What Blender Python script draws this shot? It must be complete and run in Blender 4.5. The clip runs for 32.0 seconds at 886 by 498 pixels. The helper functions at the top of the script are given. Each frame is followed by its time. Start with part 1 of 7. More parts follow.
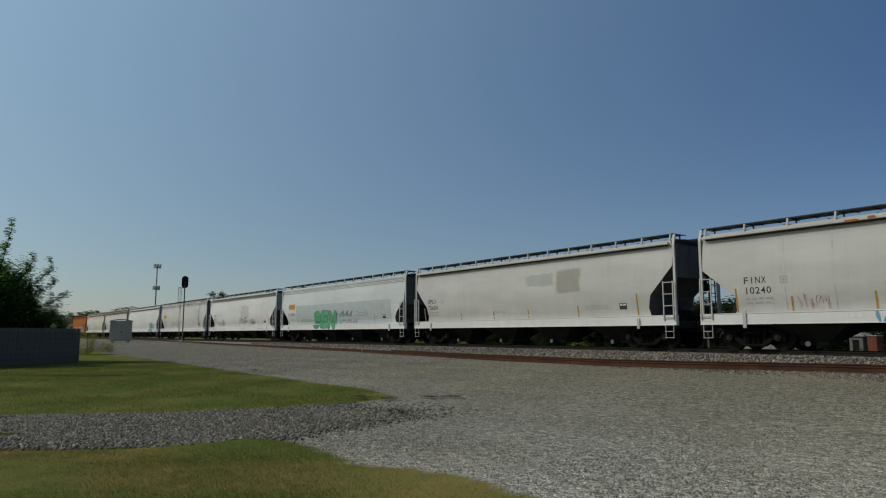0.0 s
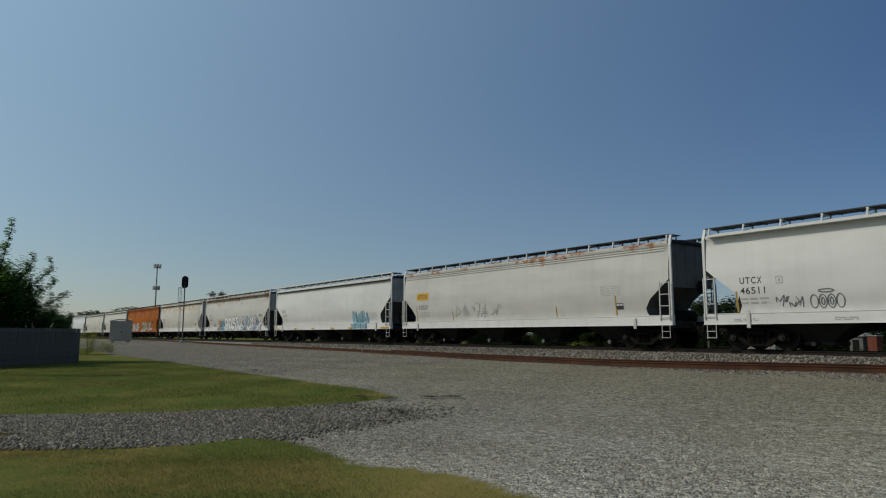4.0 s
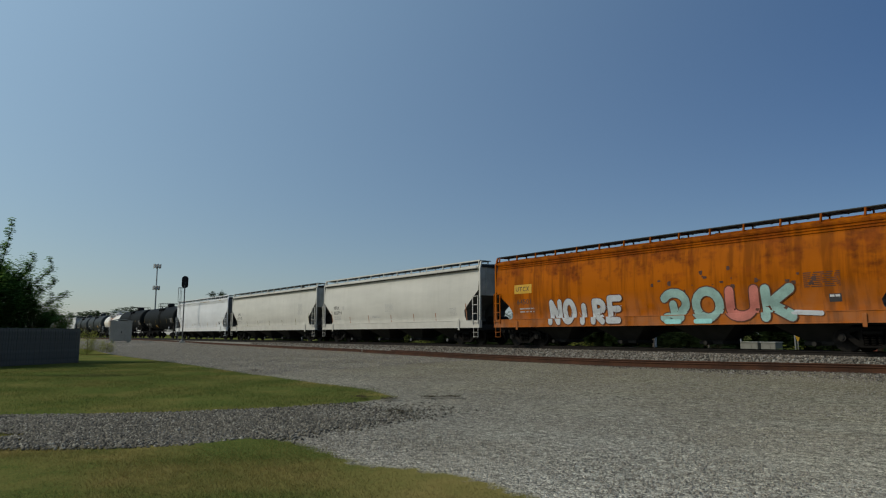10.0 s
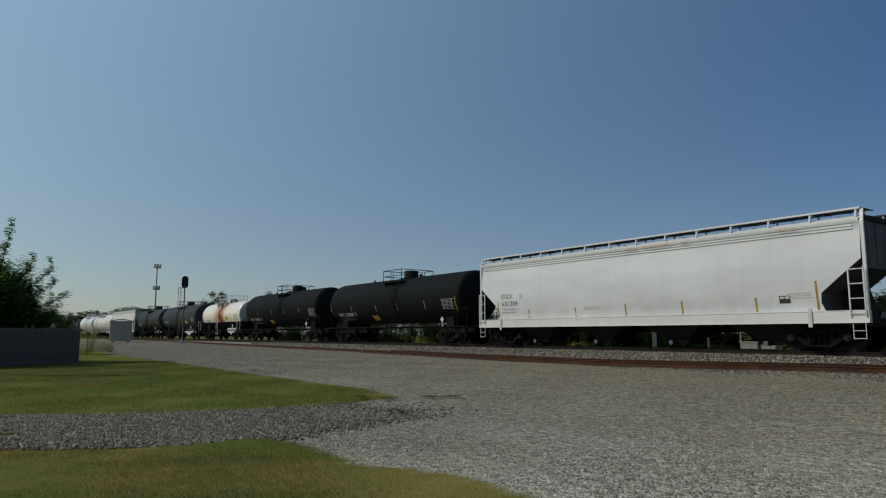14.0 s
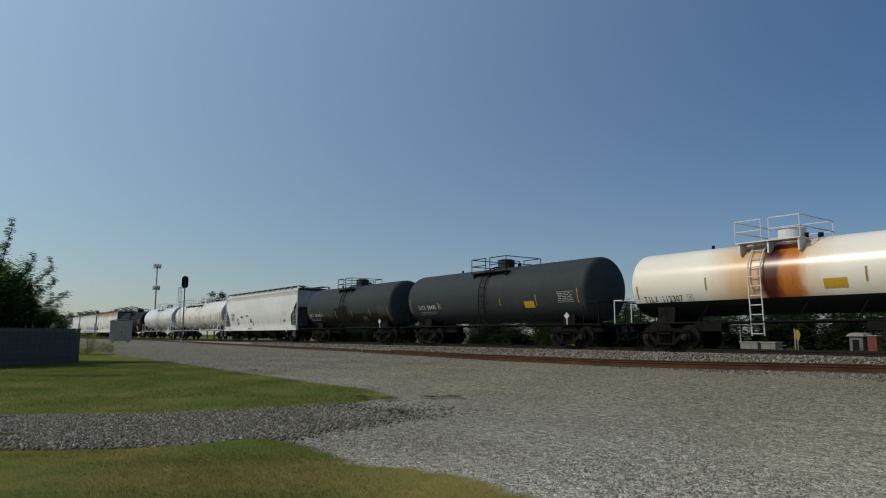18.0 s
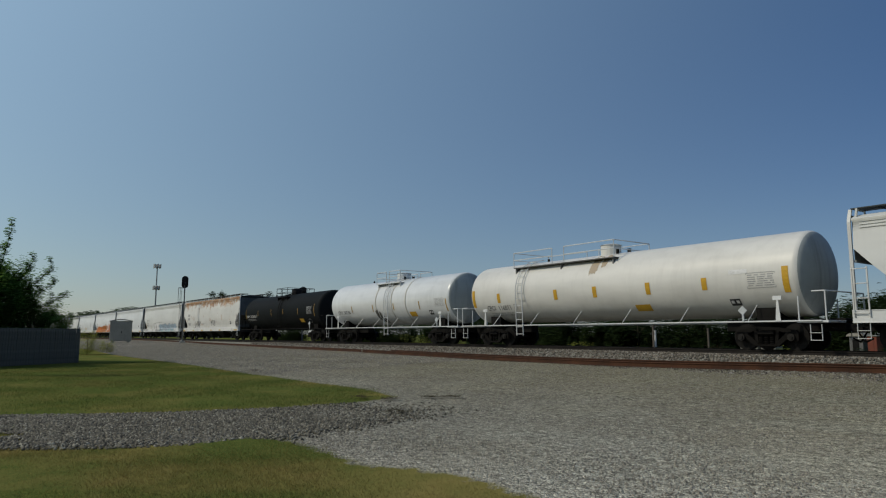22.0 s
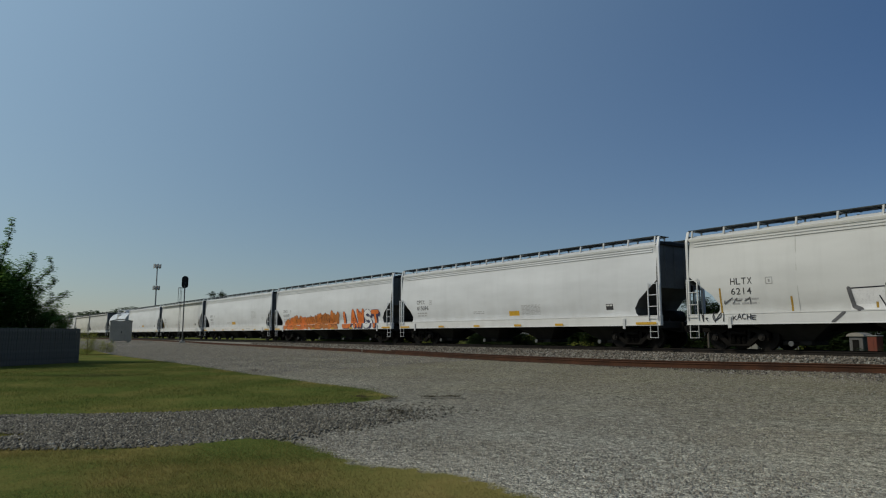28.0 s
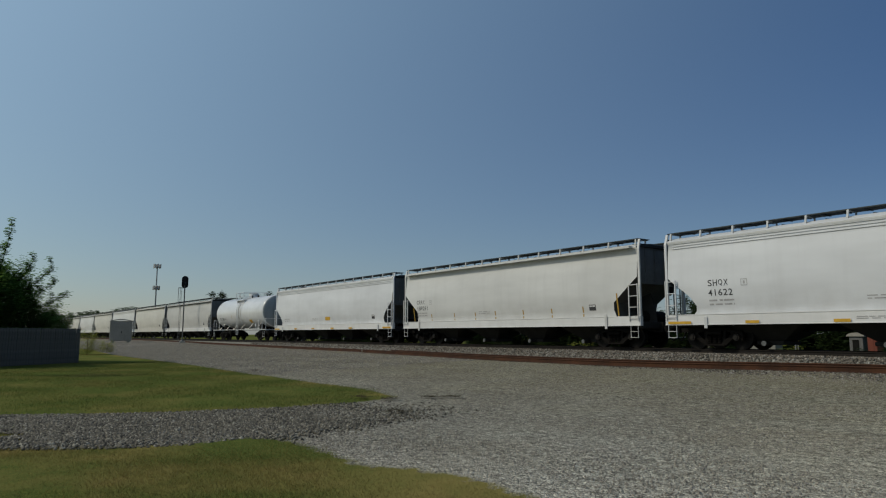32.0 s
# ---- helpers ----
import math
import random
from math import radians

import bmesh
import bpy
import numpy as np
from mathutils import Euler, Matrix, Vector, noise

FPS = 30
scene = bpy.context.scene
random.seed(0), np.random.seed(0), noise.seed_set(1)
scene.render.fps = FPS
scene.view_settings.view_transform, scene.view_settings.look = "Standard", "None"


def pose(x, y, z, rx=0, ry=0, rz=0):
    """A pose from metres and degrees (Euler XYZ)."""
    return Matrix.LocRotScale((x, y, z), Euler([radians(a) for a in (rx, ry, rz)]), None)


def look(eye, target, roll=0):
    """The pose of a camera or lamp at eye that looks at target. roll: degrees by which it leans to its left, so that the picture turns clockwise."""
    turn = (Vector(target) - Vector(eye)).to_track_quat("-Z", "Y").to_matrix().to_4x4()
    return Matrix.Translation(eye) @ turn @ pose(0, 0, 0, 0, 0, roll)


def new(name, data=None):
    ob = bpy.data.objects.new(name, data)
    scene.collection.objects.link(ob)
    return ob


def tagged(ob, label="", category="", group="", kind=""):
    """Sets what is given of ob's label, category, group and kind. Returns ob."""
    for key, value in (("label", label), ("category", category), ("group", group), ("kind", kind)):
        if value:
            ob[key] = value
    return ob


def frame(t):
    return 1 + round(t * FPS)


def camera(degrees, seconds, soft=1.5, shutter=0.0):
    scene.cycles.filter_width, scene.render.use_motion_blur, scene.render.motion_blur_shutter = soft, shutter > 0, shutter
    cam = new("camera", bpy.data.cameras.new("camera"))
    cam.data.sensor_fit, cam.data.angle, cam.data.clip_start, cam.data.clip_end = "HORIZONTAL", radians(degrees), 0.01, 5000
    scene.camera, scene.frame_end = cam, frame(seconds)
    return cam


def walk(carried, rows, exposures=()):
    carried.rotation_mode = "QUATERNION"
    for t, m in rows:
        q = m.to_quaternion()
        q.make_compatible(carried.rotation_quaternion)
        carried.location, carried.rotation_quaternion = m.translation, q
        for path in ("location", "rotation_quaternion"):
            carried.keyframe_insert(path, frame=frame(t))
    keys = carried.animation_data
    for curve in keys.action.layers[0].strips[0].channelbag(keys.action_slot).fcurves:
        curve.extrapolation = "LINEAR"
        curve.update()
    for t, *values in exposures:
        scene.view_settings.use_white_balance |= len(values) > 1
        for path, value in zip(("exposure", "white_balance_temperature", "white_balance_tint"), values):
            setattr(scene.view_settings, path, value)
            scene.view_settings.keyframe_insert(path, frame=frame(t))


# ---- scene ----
# ---- camera: it stands still on the gravel lot ----
EYE_Z = 1.5
RAIL_Z = 0.94          # top of the running rails
CAR_Z = 0.82           # foot level of the car bodies
TRACK_Y = 24.3         # centre line of the main track
HEADING, TILT = radians(36.4), math.atan(151 / 1179)
# the camera opens up a little while dark cars pass
EXPOSURE = ((0.0, 0.0), (8.8, 0.0), (10.0, 0.10), (11.4, 0.10), (12.8, 0.0), (14.2, 0.0), (16.8, 0.17), (20.3, 0.18), (21.5, 0.03), (24.2, 0.03), (25.2, 0.09), (27.4, -0.06), (32.0, -0.06))
cam = camera(67.25, 32.0, 1.15)
ahead = Vector((-math.cos(HEADING) * math.cos(TILT), math.sin(HEADING) * math.cos(TILT), math.sin(TILT)))
eye = Vector((0, 0, EYE_Z))
walk(cam, [(0.0, look(eye, eye + ahead * 10)), (32.0, look(eye, eye + ahead * 10))], [(t, e - 0.02, 6600, 5.0) for t, e in EXPOSURE])

# ---- light ----
SUN = Vector((-0.37, -0.68, 0.63)).normalized()
world = bpy.data.worlds.new("sky")
scene.world = world
world.use_nodes = True
wn = world.node_tree
sky = wn.nodes.new("ShaderNodeTexSky")
sky.sky_type, sky.sun_disc = "NISHITA", False
sky.sun_elevation = math.asin(SUN.z)
sky.sun_rotation = math.atan2(SUN.x, SUN.y) % (2 * math.pi)
sky.altitude, sky.air_density, sky.dust_density, sky.ozone_density = 50, 1.0, 0.55, 3.0
haze = wn.nodes.new("ShaderNodeMix")
haze.data_type, haze.blend_type = "RGBA", "ADD"
haze.inputs[0].default_value = 1.0
haze.inputs[7].default_value = (0.9, 1.5, 2.6, 1)      # even veil of summer haze over the clear sky
wn.links.new(sky.outputs[0], haze.inputs[6])


def sky_math(op, a, b, c=(0, 0, 0)):
    n = wn.nodes.new("ShaderNodeVectorMath")
    n.operation = op
    for sock, v in zip(n.inputs, (a, b, c)):
        if isinstance(v, tuple):
            sock.default_value = v
        else:
            wn.links.new(v, sock)
    return n


# sky colour correction fitted to the camera's view, brighter towards the sun
view = wn.nodes.new("ShaderNodeTexCoord").outputs["Generated"]
to_sun = sky_math("DOT_PRODUCT", view, tuple(SUN)).outputs["Value"]
up = wn.nodes.new("ShaderNodeSeparateXYZ")
wn.links.new(view, up.inputs[0])
rise = wn.nodes.new("ShaderNodeClamp")
wn.links.new(up.outputs[2], rise.inputs[0])
rise.inputs[2].default_value = 0.45
both = wn.nodes.new("ShaderNodeMath")
both.operation = "MULTIPLY"
wn.links.new(to_sun, both.inputs[0])
wn.links.new(rise.outputs[0], both.inputs[1])
veil = sky_math("MULTIPLY_ADD", to_sun, (0.411, 0.282, 0.113), (1.236, 1.168, 1.113)).outputs[0]
veil = sky_math("MULTIPLY_ADD", rise.outputs[0], (-0.303, -0.079, 0.09), veil).outputs[0]
veil = sky_math("MULTIPLY_ADD", both.outputs[0], (4.048, 3.28, 2.082), veil).outputs[0]
veil = sky_math("MAXIMUM", veil, (0.5, 0.5, 0.5)).outputs[0]
veil = sky_math("MINIMUM", veil, (2.6, 2.1, 1.75)).outputs[0]
hazy = sky_math("MULTIPLY", haze.outputs[2], veil).outputs[0]
wn.links.new(hazy, wn.nodes["Background"].inputs[0])
wn.nodes["Background"].inputs[1].default_value = 0.045
sun = new("sun", bpy.data.lights.new("sun", "SUN"))
sun.data.energy, sun.data.angle, sun.data.color = 2.05, radians(0.53), (1.0, 0.91, 0.76)
sun.matrix_world = look(SUN * 100, (0, 0, 0))


# ---- materials ----
def material(name, rough=0.6, metal=0.0, gloss=0.4):
    m = bpy.data.materials.new(name)
    m.use_nodes = True
    b = m.node_tree.nodes["Principled BSDF"]
    b.inputs["Roughness"].default_value, b.inputs["Metallic"].default_value = rough, metal
    b.inputs["Specular IOR Level"].default_value = gloss
    return m, m.node_tree, b


def nnode(nt, kind, **values):
    n = nt.nodes.new(kind)
    for k, v in values.items():
        n.inputs[k.replace("_", " ")].default_value = v
    return n


def coords(nt, scale=(1, 1, 1), kind="Object"):
    tc = nt.nodes.new("ShaderNodeTexCoord")
    mp = nt.nodes.new("ShaderNodeMapping")
    mp.inputs["Scale"].default_value = scale
    nt.links.new(tc.outputs[kind], mp.inputs[0])
    return mp.outputs[0]


def noise_fac(nt, vec, scale, detail=4, rough=0.55, lo=0.35, hi=0.65):
    n = nnode(nt, "ShaderNodeTexNoise", Scale=scale, Detail=detail, Roughness=rough)
    nt.links.new(vec, n.inputs["Vector"])
    r = nnode(nt, "ShaderNodeMapRange", From_Min=lo, From_Max=hi)
    nt.links.new(n.outputs["Fac"], r.inputs["Value"])
    return r.outputs[0]


def mixc(nt, fac, a, b, mode="MIX"):
    n = nt.nodes.new("ShaderNodeMix")
    n.data_type, n.blend_type = "RGBA", mode
    for sock, v in ((n.inputs[0], fac), (n.inputs[6], a), (n.inputs[7], b)):
        if isinstance(v, (int, float)):
            sock.default_value = v
        elif isinstance(v, tuple):
            sock.default_value = (*v[:3], 1)
        else:
            nt.links.new(v, sock)
    return n.outputs[2]


def mathn(nt, op, a, b=0.0, clamp=False):
    n = nt.nodes.new("ShaderNodeMath")
    n.operation, n.use_clamp = op, clamp
    for sock, v in ((n.inputs[0], a), (n.inputs[1], b)):
        if isinstance(v, (int, float)):
            sock.default_value = v
        else:
            nt.links.new(v, sock)
    return n.outputs[0]


def bump(nt, b, height, strength=0.3, distance=0.01):
    n = nnode(nt, "ShaderNodeBump", Strength=strength, Distance=distance)
    nt.links.new(height, n.inputs["Height"])
    nt.links.new(n.outputs[0], b.inputs["Normal"])


def simple(name, rgb, rough=0.6, metal=0.0, vary=0.25, scale=3.0, dirt=(0.05, 0.045, 0.04), dirt_amount=0.25):
    """A painted or bare surface with a two-scale change of tone and some dirt."""
    m, nt, b = material(name, rough, metal, 0.08 if max(rgb) < 0.06 else 0.35)
    v = coords(nt)
    low = tuple(c * (1 - vary) for c in rgb)
    c = mixc(nt, noise_fac(nt, v, scale), low, rgb)
    d = mathn(nt, "MULTIPLY", noise_fac(nt, v, scale * 9, 5, 0.6, 0.5, 0.75), dirt_amount)
    nt.links.new(mixc(nt, d, c, dirt), b.inputs["Base Color"])
    bump(nt, b, noise_fac(nt, v, scale * 14), 0.15, 0.004)
    return m


def car_paint(name, rgb, rust=None, rust_z=(3.4, 4.3), streak=0.16, rough=0.45, gloss=0.2, seed=0.0, dirty=1.0, patchy=0.8, soft=0.28, tone=((0.17, 0.042, 0.010), (0.40, 0.17, 0.045))):
    """Weathered car paint: broad fading, downward dirt streaks, road dirt low on the side, rust patches high on it."""
    m, nt, b = material(name, rough, 0.0, 0.05 if max(rgb) < 0.1 else gloss)
    v = coords(nt)
    vs = coords(nt, (1.0, 1.0, 0.06))
    wide = coords(nt, (0.12, 0.3, 0.5))
    c = mixc(nt, noise_fac(nt, wide, 1.7 + seed, 3), tuple(x * 0.86 for x in rgb), rgb)
    c = mixc(nt, mathn(nt, "MULTIPLY", noise_fac(nt, vs, 2.4 + seed, 5, 0.6, 0.48, 0.72), streak), c, tuple(x * 0.55 for x in rgb))
    sx = nt.nodes.new("ShaderNodeSeparateXYZ")
    nt.links.new(v, sx.inputs[0])
    z = sx.outputs[2]
    low = nnode(nt, "ShaderNodeMapRange", From_Min=2.5, From_Max=1.3)
    nt.links.new(z, low.inputs["Value"])
    dirt = mathn(nt, "MULTIPLY", mathn(nt, "MULTIPLY", low.outputs[0], noise_fac(nt, v, 1.3, 5, 0.6, 0.3, 0.7)), 0.30 * dirty)
    c = mixc(nt, dirt, c, (0.23, 0.21, 0.18))
    if rust is not None:
        high = nnode(nt, "ShaderNodeMapRange", From_Min=rust_z[0], From_Max=rust_z[1])
        nt.links.new(z, high.inputs["Value"])
        blotch = noise_fac(nt, coords(nt, (0.5, 0.5, 0.9)), 1.5 + seed, 6, 0.6, 0.35, 0.65)
        drip = noise_fac(nt, coords(nt, (1, 1, 0.12)), 3.6 + seed, 4, 0.6, 0.35, 0.65)
        gate = mathn(nt, "ADD", mathn(nt, "ADD", high.outputs[0], mathn(nt, "MULTIPLY", blotch, patchy)), mathn(nt, "ADD", mathn(nt, "MULTIPLY", drip, 0.5), rust - 0.65))
        edge = nnode(nt, "ShaderNodeMapRange", From_Min=0.72, From_Max=0.72 + soft)
        nt.links.new(gate, edge.inputs["Value"])
        amount = edge.outputs[0]
        c = mixc(nt, mathn(nt, "MULTIPLY", amount, 0.85), c, mixc(nt, noise_fac(nt, v, 3, 4), *tone))
    nt.links.new(c, b.inputs["Base Color"])
    bump(nt, b, noise_fac(nt, coords(nt, (0.35, 1, 0.6)), 1.2, 3), 0.12 if gloss < 0.3 else 0.02, 0.03)
    return m


M = {}
M["white"] = car_paint("white_car_paint", (0.592, 0.6, 0.588))
# white lifted so the stronger light on the upright sills is in the colour
M["sill_white"] = car_paint("sunlit_sill_and_patch_white", (0.67, 0.678, 0.67), dirty=0.5)
M["white_clean"] = car_paint("clean_white_car_paint", (0.613, 0.633, 0.65), streak=0.12, seed=0.3)
M["cool_white"] = car_paint("cool_white_car_paint", (0.52, 0.55, 0.55))
M["cream"] = car_paint("cream_car_paint", (0.54, 0.531, 0.482), seed=0.2)
M["grey_white"] = car_paint("greyish_car_paint", (0.475, 0.475, 0.455), seed=0.6)
M["rusty_white"] = car_paint("rusty_white_car_paint", (0.506, 0.499, 0.469), rust=0.14, rust_z=(3.2, 4.4), seed=0.4, soft=0.5, tone=((0.204, 0.062, 0.016), (0.425, 0.27, 0.139)))
M["blotched_white"] = car_paint("rust_blotched_white_car_paint", (0.531, 0.515, 0.465), rust=-0.27, rust_z=(3.1, 3.6), seed=0.2, patchy=1.2, soft=0.7, tone=((0.343, 0.163, 0.041), (0.474, 0.311, 0.131)))
M["very_rusty_white"] = car_paint("very_rusty_white_car_paint", (0.604, 0.6, 0.576), rust=0.30, rust_z=(3.2, 4.4), seed=0.1, soft=0.45, patchy=0.95, tone=((0.213, 0.066, 0.014), (0.425, 0.22, 0.066)))
M["tan_rust_white"] = car_paint("faintly_rusty_white_car_paint", (0.506, 0.506, 0.482), rust=-0.05, rust_z=(3.7, 4.5), seed=0.7)
M["orange"] = car_paint("faded_orange_car_paint", (0.37, 0.098, 0.002), rust=0.26, rust_z=(2.3, 4.8), streak=1.8, gloss=0.05, seed=0.5, patchy=1.0, soft=0.6, tone=((0.085, 0.018, 0.002), (0.24, 0.055, 0.004)))
M["black_tank"] = car_paint("black_tank_paint", (0.0095, 0.0115, 0.0125), streak=0.3, rough=0.65, dirty=0.12)
M["grey_tank"] = car_paint("dark_grey_tank_paint", (0.042, 0.050, 0.053), streak=0.3, rough=0.55, seed=0.3, dirty=0.12)
M["white_tank"] = car_paint("white_tank_paint", (0.634, 0.651, 0.656), streak=0.2, seed=0.2, rough=0.27, gloss=0.5)
M["cream_tank"] = car_paint("cream_tank_paint", (0.64, 0.63, 0.595), streak=0.2, seed=0.6, rough=0.42, gloss=0.35)


def rust_tank_material():
    """White tank paint with a yellowed belt and a dark rust run below the platform."""
    m, nt, b = material("white_tank_paint_with_rust_run", 0.28, 0.0, 0.5)
    v = coords(nt)
    sx = nt.nodes.new("ShaderNodeSeparateXYZ")
    nt.links.new(v, sx.inputs[0])
    x = mathn(nt, "ADD", sx.outputs[0], mathn(nt, "MULTIPLY", mathn(nt, "SUBTRACT", noise_fac(nt, coords(nt, (1, 1, 0.2)), 3.2, 5, 0.6, 0, 1), 0.5), 0.7))
    def belt(mid, wide, soft):
        d = mathn(nt, "ABSOLUTE", mathn(nt, "SUBTRACT", x, mid))
        r = nnode(nt, "ShaderNodeMapRange", From_Min=wide + soft, From_Max=wide)
        nt.links.new(d, r.inputs["Value"])
        return r.outputs[0]
    c = mixc(nt, noise_fac(nt, coords(nt, (0.12, 0.3, 0.5)), 2), (0.77, 0.74, 0.67), (0.71, 0.66, 0.57))
    c = mixc(nt, mathn(nt, "MULTIPLY", belt(-0.25, 0.85, 1.6), 0.85), c, (0.55, 0.32, 0.13))
    c = mixc(nt, mathn(nt, "MULTIPLY", belt(0.42, 0.50, 0.35), 0.97), c, (0.42, 0.13, 0.018))
    c = mixc(nt, mathn(nt, "MULTIPLY", belt(0.0, 0.20, 0.28), 1.0), c, (0.07, 0.014, 0.009))
    nt.links.new(c, b.inputs["Base Color"])
    return m


M["rust_tank"] = rust_tank_material()


def faded_paint(name, rgb, cover=0.8):
    """A rolled-on field of paint whose edges fade out."""
    m, nt, b = material(name, 0.6, 0.0, 0.2)
    sep = nt.nodes.new("ShaderNodeSeparateXYZ")
    nt.links.new(coords(nt, (1, 1, 1), "Generated"), sep.inputs[0])
    near = 1.0
    for k in (0, 2):
        d = mathn(nt, "SUBTRACT", 0.5, mathn(nt, "ABSOLUTE", mathn(nt, "SUBTRACT", sep.outputs[k], 0.5)))
        near = mathn(nt, "MINIMUM", near, d)
    grain = mathn(nt, "MULTIPLY", mathn(nt, "SUBTRACT", noise_fac(nt, coords(nt), 2.5, 5, 0.6, 0.2, 0.8), 0.5), 0.14)
    r = nnode(nt, "ShaderNodeMapRange", From_Min=0.02, From_Max=0.16, To_Max=cover)
    nt.links.new(mathn(nt, "ADD", near, grain), r.inputs["Value"])
    nt.links.new(mixc(nt, noise_fac(nt, coords(nt), 1.5), tuple(c * 0.92 for c in rgb), rgb), b.inputs["Base Color"])
    mx = nt.nodes.new("ShaderNodeMixShader")
    nt.links.new(r.outputs[0], mx.inputs[0])
    nt.links.new(nt.nodes.new("ShaderNodeBsdfTransparent").outputs[0], mx.inputs[1])
    nt.links.new(b.outputs[0], mx.inputs[2])
    nt.links.new(mx.outputs[0], nt.nodes["Material Output"].inputs[0])
    return m


M["running"] = simple("dark_grating_and_trough_shade", (0.050, 0.060, 0.063), 0.6, 0.3, 0.3, 4)
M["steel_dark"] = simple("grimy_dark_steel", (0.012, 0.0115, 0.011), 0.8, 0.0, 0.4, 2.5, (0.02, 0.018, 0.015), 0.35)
M["outlet_grey"] = simple("dark_grey_hopper_bottom", (0.034, 0.033, 0.030), 0.8, 0.0, 0.3, 1.5, (0.03, 0.028, 0.025), 0.5)
# end sheets: car paint toned down, the shade on the ends is in the colour
M["end_grey"] = simple("shade_toned_grey_end_sheet", (0.115, 0.125, 0.13), 0.7, 0.0, 0.3, 1.2)
M["end_pale"] = simple("shade_toned_pale_end_sheet", (0.46, 0.47, 0.45), 0.7, 0.0, 0.35, 1.2)
M["end_cream"] = simple("shade_toned_cream_end_sheet", (0.46, 0.46, 0.42), 0.7, 0.0, 0.3, 1.2)
M["seam"] = simple("dull_grey_weld_seam", (0.47, 0.47, 0.45), 0.6, 0.0, 0.3, 2.0)
M["frame_steel"] = simple("near_black_truck_steel", (0.009, 0.008, 0.007), 0.75, 0.0, 0.45, 3.0, (0.008, 0.007, 0.006), 0.5)
# deep shade of the open car ends, painted into these two dark tones
M["end_under"] = simple("shade_dark_sloping_end_sheet", (0.11, 0.11, 0.105), 0.7, 0.0, 0.3, 1.2)
M["end_dark"] = simple("shade_dark_end_steel", (0.03, 0.031, 0.031), 0.7, 0.0, 0.3, 1.2)
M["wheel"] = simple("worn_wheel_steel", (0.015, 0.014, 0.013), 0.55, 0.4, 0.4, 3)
M["cap"] = simple("bearing_grey", (0.028, 0.026, 0.024), 0.5, 0.3, 0.3, 6)
M["yellow"] = simple("yellow_reflector", (0.546, 0.317, 0.026), 0.5, 0, 0.15, 5)
M["dim_yellow"] = simple("soot_covered_yellow_panel", (0.085, 0.060, 0.020), 0.7, 0, 0.4, 5)
M["dim_print"] = simple("soot_covered_print", (0.11, 0.11, 0.11), 0.7, 0, 0.3, 9)
M["dark_yellow"] = simple("dull_yellow_reflector", (0.352, 0.22, 0.031), 0.5, 0, 0.2, 5)
M["ink"] = simple("black_stencil_ink", (0.055, 0.055, 0.057), 0.6, 0, 0.2, 5, dirt_amount=0.1)
M["faint_ink"] = simple("faded_grey_ink", (0.36, 0.36, 0.36), 0.7, 0, 0.2, 9, dirt_amount=0.1)
M["white_ink"] = simple("white_stencil_ink", (0.60, 0.60, 0.60), 0.6, 0, 0.2, 5)
M["rail"] = simple("polished_rail", (0.024, 0.021, 0.019), 0.6, 0.2, 0.3, 2)
M["rust_rail"] = simple("rusty_rail_steel", (0.062, 0.024, 0.010), 0.9, 0.0, 0.5, 1.4, (0.095, 0.036, 0.012), 0.5)
M["tie"] = simple("weathered_tie_wood", (0.12, 0.10, 0.085), 0.9, 0, 0.4, 4)
M["cabinet"] = simple("grey_cabinet_paint", (0.29, 0.275, 0.24), 0.55, 0.1, 0.12, 0.8)
M["black_paint"] = simple("black_signal_paint", (0.018, 0.018, 0.02), 0.6, 0, 0.2, 3)
M["alu"] = simple("weathered_aluminium", (0.34, 0.34, 0.34), 0.5, 0.5, 0.2, 3)
M["fence"] = simple("weathered_fence_wood", (0.12, 0.12, 0.105), 0.9, 0, 0.35, 5)
M["bark"] = simple("tree_bark", (0.10, 0.075, 0.055), 0.9, 0, 0.4, 8)
M["concrete"] = simple("pale_concrete", (0.34, 0.34, 0.31), 0.85, 0, 0.2, 3)
M["red_wall"] = simple("red_brown_wall", (0.17, 0.045, 0.028), 0.8, 0, 0.2, 2)
M["grey_roof"] = simple("grey_shingle", (0.22, 0.22, 0.23), 0.85, 0, 0.3, 2)
M["box_pale"] = simple("weathered_pale_box_paint", (0.21, 0.21, 0.19), 0.7, 0, 0.2, 3)
M["tan_wall"] = simple("tan_house_wall", (0.25, 0.22, 0.17), 0.85, 0, 0.15, 2)
M["glass_dark"] = simple("dark_window_glass", (0.03, 0.035, 0.04), 0.1, 0, 0.1, 2)
M["g_green"] = simple("green_spray_paint", (0.10, 0.38, 0.16), 0.5, 0, 0.35, 2)
M["g_blue"] = simple("blue_spray_paint", (0.138, 0.31, 0.447), 0.5, 0, 0.4, 2)
M["g_pale_blue"] = simple("pale_blue_spray_paint", (0.31, 0.404, 0.499), 0.5, 0, 0.3, 2)
M["g_white"] = simple("white_spray_paint", (0.688, 0.688, 0.688), 0.5, 0, 0.12, 2)
M["g_black"] = simple("black_spray_paint", (0.034, 0.034, 0.043), 0.5, 0, 0.3, 4)
M["g_orange"] = simple("orange_spray_paint", (0.688, 0.172, 0.026), 0.5, 0, 0.3, 2)
M["g_deep_orange"] = simple("ochre_spray_paint", (0.43, 0.146, 0.026), 0.5, 0, 0.3, 2)
M["g_pale_teal"] = simple("pale_teal_spray_paint", (0.27, 0.42, 0.385), 0.5, 0, 0.3, 2)
M["g_pale_red"] = simple("pale_coral_spray_paint", (0.50, 0.165, 0.13), 0.5, 0, 0.3, 2)
